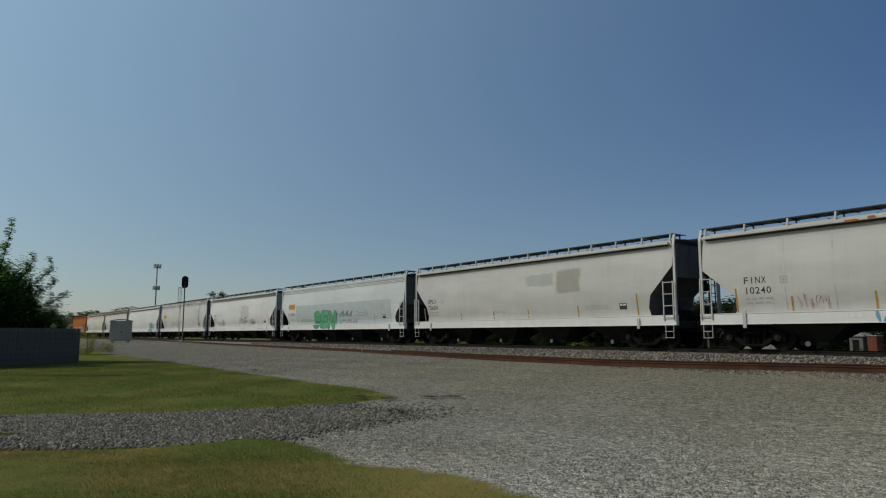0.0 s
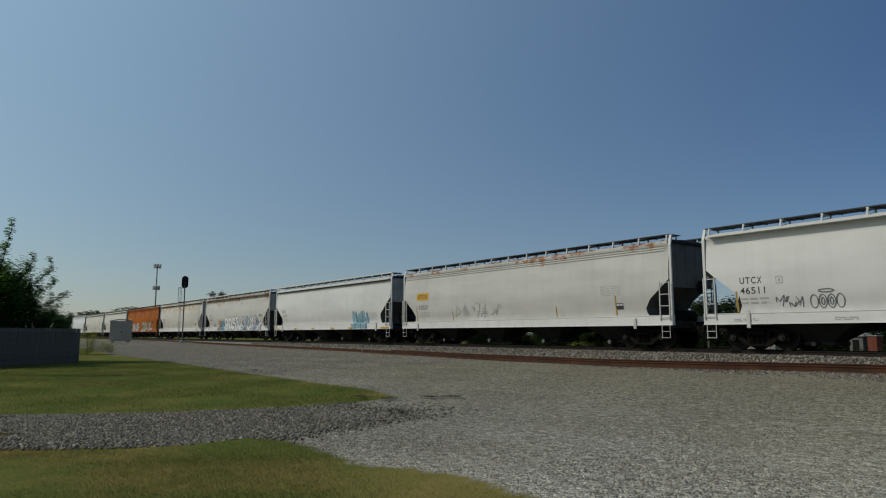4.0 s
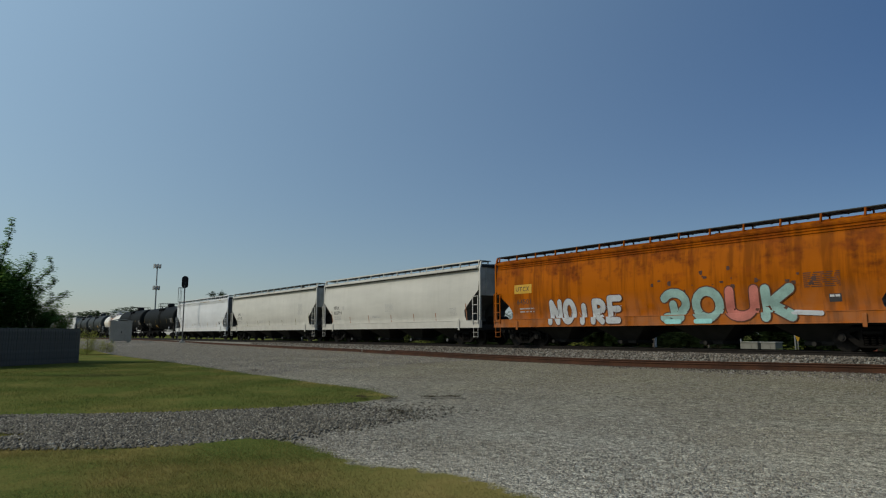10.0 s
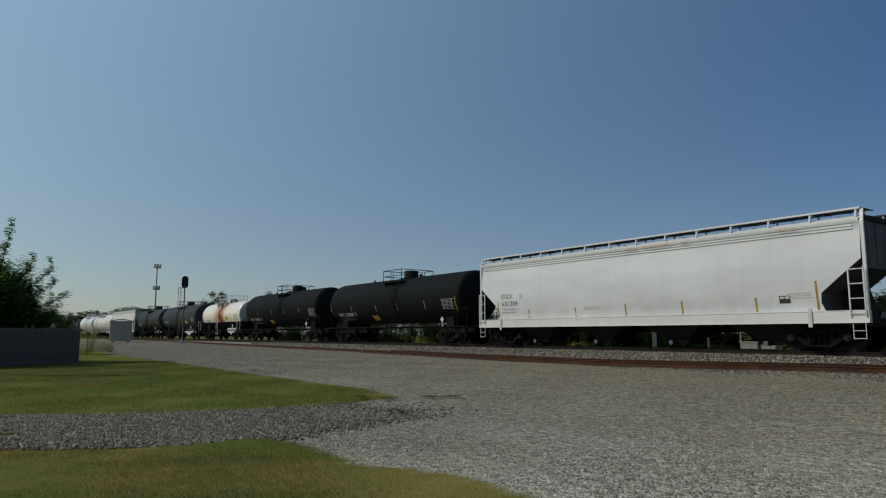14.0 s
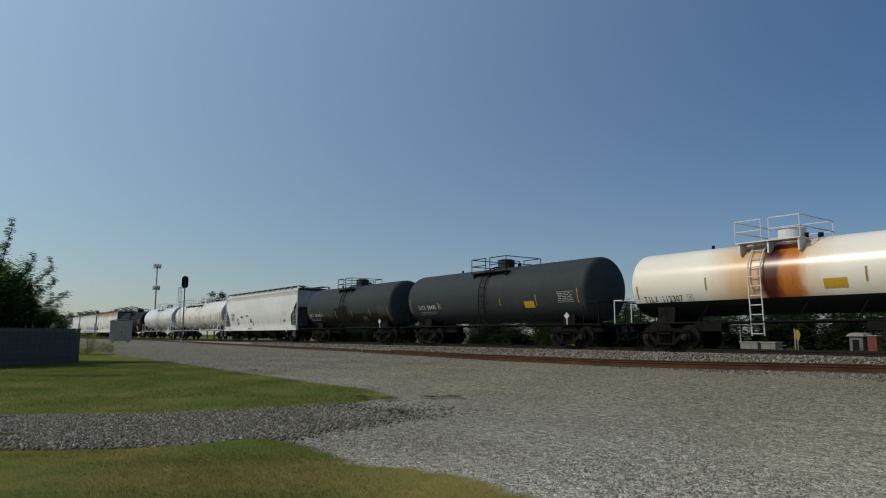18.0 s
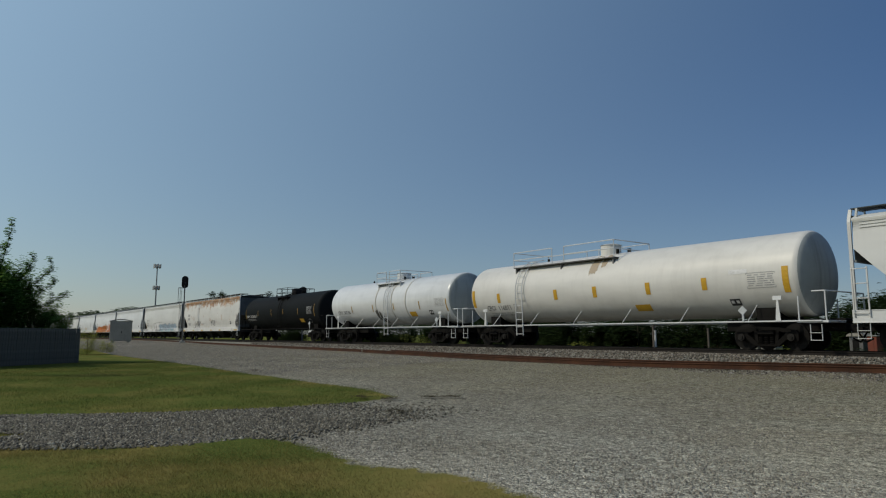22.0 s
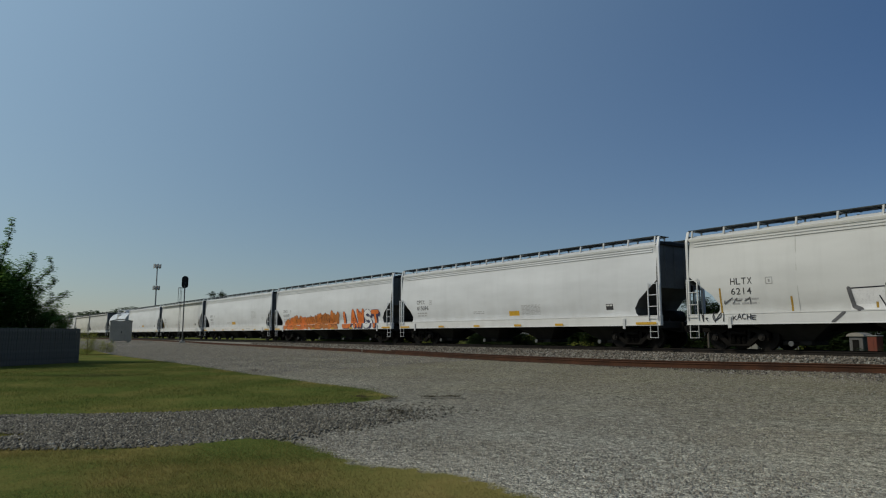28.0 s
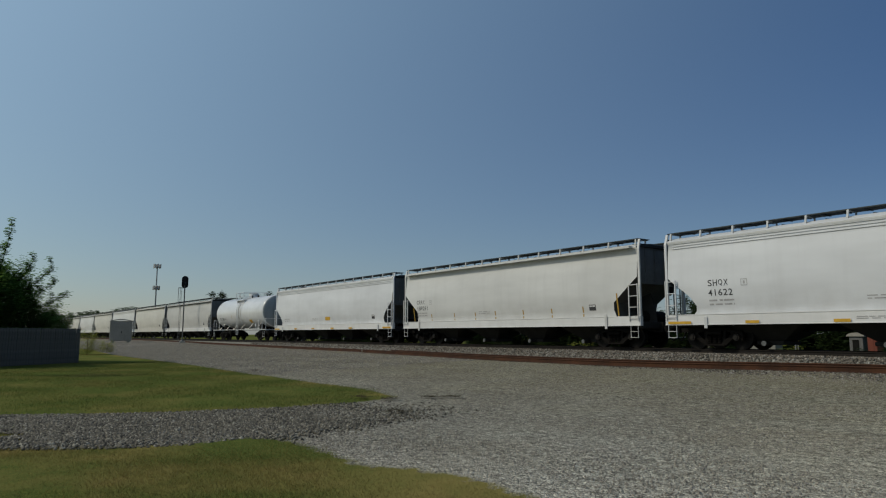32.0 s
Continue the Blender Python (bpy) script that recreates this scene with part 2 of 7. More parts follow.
M["g_grey"] = simple("dark_grey_spray_paint", (0.112, 0.112, 0.12), 0.5, 0, 0.3, 4)
M["g_dull_white"] = simple("worn_white_spray_paint", (0.473, 0.499, 0.516), 0.5, 0, 0.2, 2)
M["g_tan"] = simple("tan_spray_paint", (0.396, 0.249, 0.086), 0.5, 0, 0.3, 2)
M["mast_grey"] = simple("dull_mast_grey", (0.14, 0.14, 0.14), 0.6, 0.3, 0.2, 3)
M["g_cyan"] = simple("pale_cyan_spray_paint", (0.284, 0.447, 0.516), 0.5, 0, 0.3, 2)
M["g_dark_blue"] = simple("dark_blue_spray_paint", (0.043, 0.103, 0.155), 0.5, 0, 0.3, 2)
M["g_dark_red"] = simple("dark_red_spray_paint", (0.206, 0.03, 0.017), 0.5, 0, 0.3, 2)
M["rust_stain"] = simple("dull_rust_stain", (0.085, 0.040, 0.026), 0.8, 0, 0.4, 4)
M["g_purple"] = simple("dark_violet_spray_paint", (0.05, 0.04, 0.09), 0.5, 0, 0.3, 2)


def leaf_material(name, a, b2, dry=None):
    m, nt, b = material(name, 0.7, 0.0, 0.08)
    g = nt.nodes.new("ShaderNodeNewGeometry")
    r = nt.nodes.new("ShaderNodeValToRGB")
    r.color_ramp.elements[0].color, r.color_ramp.elements[1].color = (*a, 1), (*b2, 1)
    nt.links.new(g.outputs["Random Per Island"], r.inputs[0])
    tint = r.outputs[0]
    if dry is not None:
        v = coords(nt)
        tint = mixc(nt, mathn(nt, "MULTIPLY", noise_fac(nt, v, 0.45, 4, 0.6, 0.42, 0.70), dry[0]), tint, dry[1])
        tint = mixc(nt, mathn(nt, "MULTIPLY", noise_fac(nt, v, 1.9, 3, 0.6, 0.45, 0.75), 0.35), tint, (0.030, 0.052, 0.012))
    nt.links.new(tint, b.inputs["Base Color"])
    tr = nt.nodes.new("ShaderNodeBsdfTranslucent")
    nt.links.new(tint, tr.inputs[0])
    mx = nt.nodes.new("ShaderNodeMixShader")
    mx.inputs[0].default_value = 0.5
    nt.links.new(b.outputs[0], mx.inputs[1])
    nt.links.new(tr.outputs[0], mx.inputs[2])
    nt.links.new(mx.outputs[0], nt.nodes["Material Output"].inputs[0])
    return m


M["leaf"] = leaf_material("tree_leaves", (0.10, 0.20, 0.045), (0.23, 0.37, 0.095))
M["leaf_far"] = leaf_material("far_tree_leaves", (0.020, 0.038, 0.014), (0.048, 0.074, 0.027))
M["leaf_dry"] = leaf_material("yellowish_weeds", (0.23, 0.28, 0.05), (0.42, 0.41, 0.10))
M["weed"] = leaf_material("dry_brown_weeds", (0.035, 0.030, 0.018), (0.10, 0.085, 0.045))
M["blade"] = leaf_material("grass_blades", (0.065, 0.104, 0.026), (0.195, 0.211, 0.055), (0.55, (0.247, 0.208, 0.072)))
M["blade_dry"] = leaf_material("half_dry_grass_blades", (0.072, 0.099, 0.023), (0.273, 0.24, 0.072), (0.75, (0.299, 0.215, 0.085)))


def stone_material(name, a, b2, warm):
    m, nt, b = material(name, 0.9, 0.0, 0.15)
    g = nt.nodes.new("ShaderNodeNewGeometry")
    r = nt.nodes.new("ShaderNodeValToRGB")
    r.color_ramp.elements[0].color, r.color_ramp.elements[1].color = (*a, 1), (*b2, 1)
    e = r.color_ramp.elements.new(0.8)
    e.color = (*warm, 1)
    nt.links.new(g.outputs["Random Per Island"], r.inputs[0])
    c = mixc(nt, noise_fac(nt, coords(nt), 40), r.outputs[0], (0.16, 0.15, 0.14))
    nt.links.new(mixc(nt, 0.7, c, r.outputs[0]), b.inputs["Base Color"])
    return m


M["ballast"] = stone_material("ballast_stones", (0.030, 0.029, 0.026), (0.40, 0.385, 0.34), (0.22, 0.19, 0.15))
M["dark_stone"] = stone_material("dark_coarse_stones", (0.034, 0.033, 0.026), (0.37, 0.355, 0.285), (0.20, 0.18, 0.135))
M["pale_stone"] = stone_material("pale_gravel_stones", (0.16, 0.155, 0.14), (0.52, 0.50, 0.43), (0.34, 0.30, 0.235))


def ground_material():
    m, nt, b = material("ground_grass_and_gravel", 1.0, 0.0, 0.0)
    v = coords(nt)
    at = nt.nodes.new("ShaderNodeAttribute")
    at.attribute_name = "zone"
    sep = nt.nodes.new("ShaderNodeSeparateColor")
    nt.links.new(at.outputs["Color"], sep.inputs[0])
    vor = nnode(nt, "ShaderNodeTexVoronoi", Scale=26.0)
    nt.links.new(v, vor.inputs["Vector"])
    vor2 = nnode(nt, "ShaderNodeTexVoronoi", Scale=64.0)
    nt.links.new(v, vor2.inputs["Vector"])
    ramp = nt.nodes.new("ShaderNodeValToRGB")
    ramp.color_ramp.elements[0].color, ramp.color_ramp.elements[1].color = (0.045, 0.042, 0.036, 1), (0.76, 0.735, 0.615, 1)
    hs = nt.nodes.new("ShaderNodeSeparateColor")
    nt.links.new(vor.outputs["Color"], hs.inputs[0])
    hs2 = nt.nodes.new("ShaderNodeSeparateColor")
    nt.links.new(vor2.outputs["Color"], hs2.inputs[0])
    mix_r = mathn(nt, "ADD", mathn(nt, "MULTIPLY", hs.outputs[0], 0.42), mathn(nt, "MULTIPLY", hs2.outputs[1], 0.58))
    nt.links.new(mix_r, ramp.inputs[0])
    grav = mixc(nt, mathn(nt, "MULTIPLY", noise_fac(nt, v, 0.35, 4, 0.6), 0.40), ramp.outputs[0], (0.325, 0.287, 0.22))
    grav = mixc(nt, mathn(nt, "MULTIPLY", noise_fac(nt, coords(nt, (0.6, 1.6, 1)), 0.22, 5, 0.65, 0.45, 0.75), 0.35), grav, (0.375, 0.385, 0.35))
    grav = mixc(nt, mathn(nt, "MULTIPLY", noise_fac(nt, v, 1.6, 5, 0.65, 0.5, 0.8), 0.35), grav, (0.207, 0.192, 0.169))
    clump = nnode(nt, "ShaderNodeTexNoise", Scale=7.0, Detail=7.0, Roughness=0.85)
    nt.links.new(v, clump.inputs["Vector"])
    tone = nnode(nt, "ShaderNodeMapRange", From_Min=0.36, From_Max=0.64, To_Min=0.30, To_Max=1.34)
    nt.links.new(clump.outputs["Fac"], tone.inputs["Value"])
    grav = mixc(nt, 1.0, grav, tone.outputs[0], "MULTIPLY")
    # browner and darker towards the track
    spot = nt.nodes.new("ShaderNodeSeparateXYZ")
    nt.links.new(v, spot.inputs[0])
    near = nnode(nt, "ShaderNodeMapRange", From_Min=8.0, From_Max=19.0, To_Min=0.0, To_Max=0.9)
    nt.links.new(mathn(nt, "ADD", spot.outputs[1], mathn(nt, "MULTIPLY", noise_fac(nt, v, 0.3, 4, 0.6, 0.2, 0.8), 6.0)), near.inputs["Value"])
    grav = mixc(nt, near.outputs[0], grav, (0.76, 0.73, 0.61), "MULTIPLY")
    pale = nnode(nt, "ShaderNodeMapRange", From_Min=-8.5, From_Max=-2.0)
    nt.links.new(mathn(nt, "SUBTRACT", mathn(nt, "ADD", spot.outputs[0], mathn(nt, "MULTIPLY", noise_fac(nt, v, 0.5, 4, 0.6, 0.2, 0.8), 3.0)), mathn(nt, "MULTIPLY", spot.outputs[1], 0.25)), pale.inputs["Value"])
    grav = mixc(nt, pale.outputs[0], grav, (1.48, 1.48, 1.46), "MULTIPLY")
    dark = mixc(nt, 0.55, ramp.outputs[0], (0.11, 0.11, 0.11))
    fine = noise_fac(nt, v, 22, 4, 0.7, 0.3, 0.7)
    lawn = mixc(nt, fine, (0.049, 0.078, 0.021), (0.14, 0.158, 0.041))
    lawn = mixc(nt, mathn(nt, "MULTIPLY", noise_fac(nt, v, 0.45, 4, 0.6, 0.42, 0.70), mathn(nt, "ADD", 0.45, mathn(nt, "MULTIPLY", sep.outputs[2], 0.4))), lawn, (0.259, 0.201, 0.071))
    e = noise_fac(nt, v, 3.5, 5, 0.65, 0.2, 0.8)
    def edge(chan):
        s = mathn(nt, "ADD", chan, mathn(nt, "MULTIPLY", mathn(nt, "SUBTRACT", e, 0.5), 0.5))
        r = nnode(nt, "ShaderNodeMapRange", From_Min=0.42, From_Max=0.58)
        nt.links.new(s, r.inputs["Value"])
        return r.outputs[0]
    c = mixc(nt, edge(sep.outputs[1]), grav, dark)
    c = mixc(nt, edge(sep.outputs[0]), c, lawn)
    nt.links.new(c, b.inputs["Base Color"])
    h = mathn(nt, "SUBTRACT", 1.0, vor.outputs["Distance"])
    bare = mathn(nt, "SUBTRACT", 1.0, mathn(nt, "MULTIPLY", edge(sep.outputs[0]), 0.85))
    bump(nt, b, mathn(nt, "MULTIPLY", mathn(nt, "ADD", h, mathn(nt, "MULTIPLY", vor2.outputs["Distance"], -0.5)), bare), 1.0, 0.035)
    return m


M["ground"] = ground_material()


# ---- building helpers ----
def link_mesh(name, me, mat, parent=None, label=""):
    if mat is not None and not me.materials:
        me.materials.append(mat)
    ob = new(name, me)
    if parent is not None:
        ob.parent = parent
    if label:
        ob["label"] = label
    return ob


def part(name, bm, mat, parent, label="", smooth=False):
    me = bpy.data.meshes.new(name)
    bm.to_mesh(me)
    bm.free()
    if smooth:
        me.shade_smooth()
    return link_mesh(name, me, mat, parent, label)


def again(name, me, parent, label="", at=None):
    """One more part on a mesh that exists already."""
    ob = link_mesh(name, me, None, parent, label)
    if at is not None:
        ob.matrix_basis = at
    return ob


def raw(name, verts, faces, mat, smooth=False):
    me = bpy.data.meshes.new(name)
    me.from_pydata(verts, [], faces)
    if mat is not None:
        me.materials.append(mat)
    if smooth:
        me.shade_smooth()
    me.update()
    return me


def box(bm, x0, x1, y0, y1, z0, z1, bevel=0.0):
    g = bmesh.ops.create_cube(bm, size=1.0)["verts"]
    bmesh.ops.transform(bm, verts=g, matrix=Matrix.Translation(((x0 + x1) / 2, (y0 + y1) / 2, (z0 + z1) / 2)) @ Matrix.Diagonal((abs(x1 - x0), abs(y1 - y0), abs(z1 - z0), 1)))
    if bevel:
        es = list({e for v in g for e in v.link_edges})
        bmesh.ops.bevel(bm, geom=es, offset=bevel, segments=1, affect="EDGES")
    return bm


def rod(bm, a, b, r=0.02, n=6):
    """A round bar from a to b."""
    a, b = Vector(a), Vector(b)
    d = b - a
    m = Matrix.Translation((a + b) / 2) @ d.to_track_quat("Z", "Y").to_matrix().to_4x4()
    bmesh.ops.create_cone(bm, cap_ends=True, segments=n, radius1=r, radius2=r, depth=d.length, matrix=m)
    return bm


def disc(bm, c, axis, r, w, n=20, r2=None):
    m = Matrix.Translation(c) @ Vector(axis).to_track_quat("Z", "Y").to_matrix().to_4x4()
    bmesh.ops.create_cone(bm, cap_ends=True, segments=n, radius1=r, radius2=r if r2 is None else r2, depth=w, matrix=m)
    return bm


def prism(bm, pts, y0, y1):
    """A flat outline in x and z, made thick from y0 to y1."""
    a = [bm.verts.new((x, y0, z)) for x, z in pts]
    b = [bm.verts.new((x, y1, z)) for x, z in pts]
    n = len(pts)
    bm.faces.new(a)
    bm.faces.new(b[::-1])
    for i in range(n):
        bm.faces.new((a[i], b[i], b[(i + 1) % n], a[(i + 1) % n]))
    bmesh.ops.recalc_face_normals(bm, faces=bm.faces[:])
    return bm


MESH = {}


def shared(key, name, make, mat, smooth=False):
    """A mesh that several parts use, built once."""
    if key not in MESH:
        bm = bmesh.new()
        make(bm)
        me = bpy.data.meshes.new(name)
        bm.to_mesh(me)
        bm.free()
        me.materials.append(mat)
        if smooth:
            me.shade_smooth()
        MESH[key] = me
    return MESH[key]


def scatter(name, base_v, base_f, pos, size, turn, mat, tilt=None):
    """Many small copies of one little shape, joined into one mesh of kind stuff."""
    bv, n = np.array(base_v, float), len(pos)
    c, s = np.cos(turn)[:, None], np.sin(turn)[:, None]
    p = bv[None] * size[:, None, :]
    x, y = p[..., 0] * c - p[..., 1] * s, p[..., 0] * s + p[..., 1] * c
    z = p[..., 2]
    if tilt is not None:
        x, y = x + z * tilt[:, 0:1], y + z * tilt[:, 1:2]
    v = np.stack([x + pos[:, 0:1], y + pos[:, 1:2], z + pos[:, 2:3]], -1).reshape(-1, 3)
    k = len(base_f[0])
    f = (np.array(base_f)[None] + (np.arange(n) * len(bv))[:, None, None]).reshape(-1, k)
    me = bpy.data.meshes.new(name)
    me.vertices.add(len(v))
    me.vertices.foreach_set("co", v.ravel())
    me.loops.add(f.size)
    me.loops.foreach_set("vertex_index", f.ravel().astype(np.int32))
    me.polygons.add(len(f))
    me.polygons.foreach_set("loop_start", np.arange(0, f.size, k, dtype=np.int32))
    me.materials.append(mat)
    me.update(calc_edges=True)
    return me


OCTA_V = [(1, 0, 0), (-1, 0, 0), (0, 1, 0), (0, -1, 0), (0.15, 0.1, 1), (-0.1, 0, -1)]
OCTA_F = [(0, 2, 4), (2, 1, 4), (1, 3, 4), (3, 0, 4), (2, 0, 5), (1, 2, 5), (3, 1, 5), (0, 3, 5)]
BLADE_V = [(-0.5, 0, 0), (0.5, 0, 0), (0, 0, 1)]
BLADE_F = [(0, 1, 2)]
LEAF_V = [(0, -0.5, 0), (0.35, 0, 0.12), (0, 0.5, 0), (-0.35, 0, 0.12)]
LEAF_F = [(0, 1, 2, 3)]

# ---- ground: one sheet ----
def smooth01(a, b, v):
    t = np.clip((v - a) / (b - a), 0, 1)
    return t * t * (3 - 2 * t)


def ground_z(x, y):
    """Level lot, a slow rise to the foot of the ballast, the ballast bed, and level land behind it."""
    x, y = np.asarray(x, float), np.asarray(y, float)
    z = 0.30 * smooth01(8, 19.6, y) + 0.12 * smooth01(19.6, 21.3, y)
    z = z + 0.18 * smooth01(-50, -100, x) * smooth01(10, 20, y)
    bed = 0.75 * smooth01(21.2, 22.7, y) * (1 - smooth01(26.0, 28.0, y))
    z = z * (1 - smooth01(26.5, 30, y)) + 0.12 * smooth01(26.5, 30, y)
    return np.maximum(z, bed + 0 * z)


LAWN_FAR = [(-70, -60), (-14.99, -60), (-14.99, 0.89), (-14.07, 2.43), (-13.5, 3.81), (-13.11, 5.85), (-13.29, 7.54), (-13.72, 8.71), (-15.93, 9.38), (-19.19, 9.28),
            (-24.57, 9.34), (-32.6, 9.63), (-43.2, 9.74), (-54.15, 9.86), (-70, 11.0), (-400, 13.0), (-400, -60)]
LAWN_NEAR = [(-10.6, -60), (-10.75, 0.67), (-9.96, 1.88), (-9.62, 2.74), (-9.75, 3.66), (-9.26, 3.97), (-8.28, 4.03), (-6.92, 3.94), (-6.2, 4.38), (-5.43, 4.48), (-4.66, 4.45),
             (-2.5, 4.2), (-0.5, 3.0), (0.5, -60)]
STRIP = [(-15.2, -60), (-15.2, 0.9), (-14.2, 2.4), (-13.3, 5.8), (-13.4, 7.6), (-12.0, 8.9), (-10.4, 8.0), (-10.0, 6.6), (-9.8, 4.9), (-9.5, 3.8), (-9.9, 1.9), (-10.9, 0.6), (-10.4, -60)]


def signed(poly, x, y):
    """Distance to the outline of a patch, positive inside it."""
    d = np.full(x.shape, 1e9)
    inside = np.zeros(x.shape, bool)
    for (x0, y0), (x1, y1) in zip(poly, poly[1:] + poly[:1]):
        ex, ey = x1 - x0, y1 - y0
        t = np.clip(((x - x0) * ex + (y - y0) * ey) / (ex * ex + ey * ey), 0, 1)
        d = np.minimum(d, np.hypot(x - x0 - t * ex, y - y0 - t * ey))
        if y0 != y1:
            inside ^= ((y0 > y) != (y1 > y)) & (x < (x1 - x0) * (y - y0) / (y1 - y0) + x0)
    return np.where(inside, d, -d)


def lawn_at(x, y):
    s = np.maximum(signed(LAWN_FAR, x, y), signed(LAWN_NEAR, x, y))
    tuft = 0.22 * (1 - np.hypot((x + 12.0 + 0.25 * np.sin(y * 9)) / 0.7, (y - 0.75 + 0.12 * np.sin(x * 7)) / 0.42))       # a tuft that has grown into the stones
    around = np.maximum(np.minimum(x - 9.0, 20.0 - y), -5.0 - y)          # unseen grass, added to cut the light bounced off bare gravel
    return np.maximum(np.maximum(np.maximum(s, y - 28.2), tuft), around)


def spaced(*runs):
    out = []
    for a, b, step in runs:
        out += list(np.arange(a, b, step))
    return np.array(sorted(out))


def build_ground():
    xs = spaced((-4000, -400, 400), (-400, -100, 12), (-100, -40, 1.0), (-40, -20, 0.4), (-20, 2, 0.14), (2, 40, 2.0), (40, 400, 30), (400, 4001, 400))
    ys = spaced((-4000, -300, 400), (-300, -20, 20), (-20, -2, 1.5), (-2, 10, 0.14), (10, 19, 0.4), (19, 30, 0.2), (30, 80, 5), (80, 400, 40), (400, 4001, 400))
    X, Y = np.meshgrid(xs, ys, indexing="ij")
    Z = ground_z(X, Y)
    near = np.exp(-((X + 15) ** 2 + (Y - 6) ** 2) / 900)
    Z = Z + near * 0.008 * (np.sin(X * 1.3 + Y * 0.7) + np.sin(X * 0.6 - Y * 1.9 + 1)) * (Y < 21)
    nx, ny = X.shape
    i = np.arange(nx * ny).reshape(nx, ny)
    f = np.stack([i[:-1, :-1], i[1:, :-1], i[1:, 1:], i[:-1, 1:]], -1).reshape(-1, 4)
    me = bpy.data.meshes.new("ground")
    v = np.stack([X, Y, Z], -1).reshape(-1, 3)
    me.vertices.add(len(v))
    me.vertices.foreach_set("co", v.ravel())
    me.loops.add(f.size)
    me.loops.foreach_set("vertex_index", f.ravel().astype(np.int32))
    me.polygons.add(len(f))
    me.polygons.foreach_set("loop_start", np.arange(0, f.size, 4, dtype=np.int32))
    me.update(calc_edges=True)
    me.shade_smooth()
    col = me.color_attributes.new("zone", "FLOAT_COLOR", "POINT")
    g = np.clip(0.5 + lawn_at(X, Y) * 1.1, 0, 1)
    s = np.clip(0.5 + signed(STRIP, X, Y) * 0.8, 0, 1) * np.clip((7.7 - Y) / 3.4, 0, 1)
    s = np.maximum(s, 0.8 * smooth01(21.1, 21.5, Y) * (1 - smooth01(27.0, 28.0, Y)))          # bed darkened to paint in the shade between the ballast stones
    rim = lawn_at(X, Y)
    dry = np.maximum(np.clip(0.5 + signed(LAWN_NEAR, X, Y), 0, 1), 1.3 * np.exp(-(np.clip(rim, 0, None) / 0.6) ** 2) * (rim > -0.5))
    col.data.foreach_set("color", np.stack([g, s, dry, 0 * g + 1], -1).reshape(-1).astype(np.float32))
    me.materials.append(M["ground"])
    tagged(new("ground", me), "flat gravel lot with patches of dry green lawn", "ground", kind="structure")


build_ground()
rng = np.random.default_rng(7)


def stuff(name, me, label, category):
    return tagged(new(name, me), label, category, kind="stuff")


def stones(n, x0, x1, y0, y1, r0, r1, keep, lift=0.3):
    x, y = rng.uniform(x0, x1, n), rng.uniform(y0, y1, n)
    k = keep(x, y)
    x, y = x[k], y[k]
    r = rng.uniform(r0, r1, len(x))
    size = r[:, None] * rng.uniform(0.65, 1.25, (len(x), 3)) * np.array([1, 1, 0.75])
    pos = np.stack([x, y, ground_z(x, y) + r * lift], -1)
    return pos, size, rng.uniform(0, 6.28, len(x)), rng.uniform(-0.4, 0.4, (len(x), 2))


def scatter_stones(name, label, args, mat):
    pos, size, turn, tilt = args
    stuff(name, scatter(name, OCTA_V, OCTA_F, pos, size, turn, mat, tilt), label, "stones")


scatter_stones("coarse_stones", "dark grey coarse crushed stones between two lawns",
               stones(105000, -15.5, -8.5, -1.0, 9.4, 0.012, 0.037, lambda x, y: (signed(STRIP, x, y) + rng.normal(0, 0.25, x.shape) > 0.0) & (lawn_at(x, y) < 0.12) & (rng.uniform(0, 1, x.shape) < np.clip((7.6 - y) / 3.4, 0.03, 1))), M["dark_stone"])
scatter_stones("ballast_stones", "pale grey crushed ballast stones along the track",
               stones(52000, -60, 1.5, 20.9, 23.9, 0.026, 0.062, lambda x, y: (y > 21.25 + 0.12 * np.sin(x * 1.7)) & (rng.uniform(0, 1, x.shape) < np.where(x > -35, 1, 0.45))), M["ballast"])
scatter_stones("ballast_stones", "loose ballast stones spilt before the spare rail",
               stones(9000, -20, 1.5, 19.0, 20.9, 0.02, 0.042, lambda x, y: rng.uniform(0, 1, x.shape) < np.clip((y - 19.2) / 1.2, 0, 1) * np.clip((x + 20) / 10, 0, 1)), M["ballast"])
scatter_stones("gravel_stones", "rough grey gravel stones further down the lot",
               stones(60000, -75, -24, 9.0, 21.3, 0.014, 0.036, lambda x, y: lawn_at(x, y) < 0.05), M["pale_stone"])
scatter_stones("gravel_stones", "rough grey gravel stones around the relay house",
               stones(30000, -125, -74, 10.5, 22.0, 0.03, 0.06, lambda x, y: lawn_at(x, y) < 0.05), M["pale_stone"])
scatter_stones("gravel_stones", "loose pale gravel stones on the lot",
               stones(120000, -26, 2, 3.0, 20.9, 0.006, 0.017, lambda x, y: (lawn_at(x, y) < 0.05) & (np.hypot(x, y) > 4.5) & (rng.uniform(0, 1, x.shape) < np.clip(9.0 / np.hypot(x, y), 0, 1) ** 0.7)), M["pale_stone"])


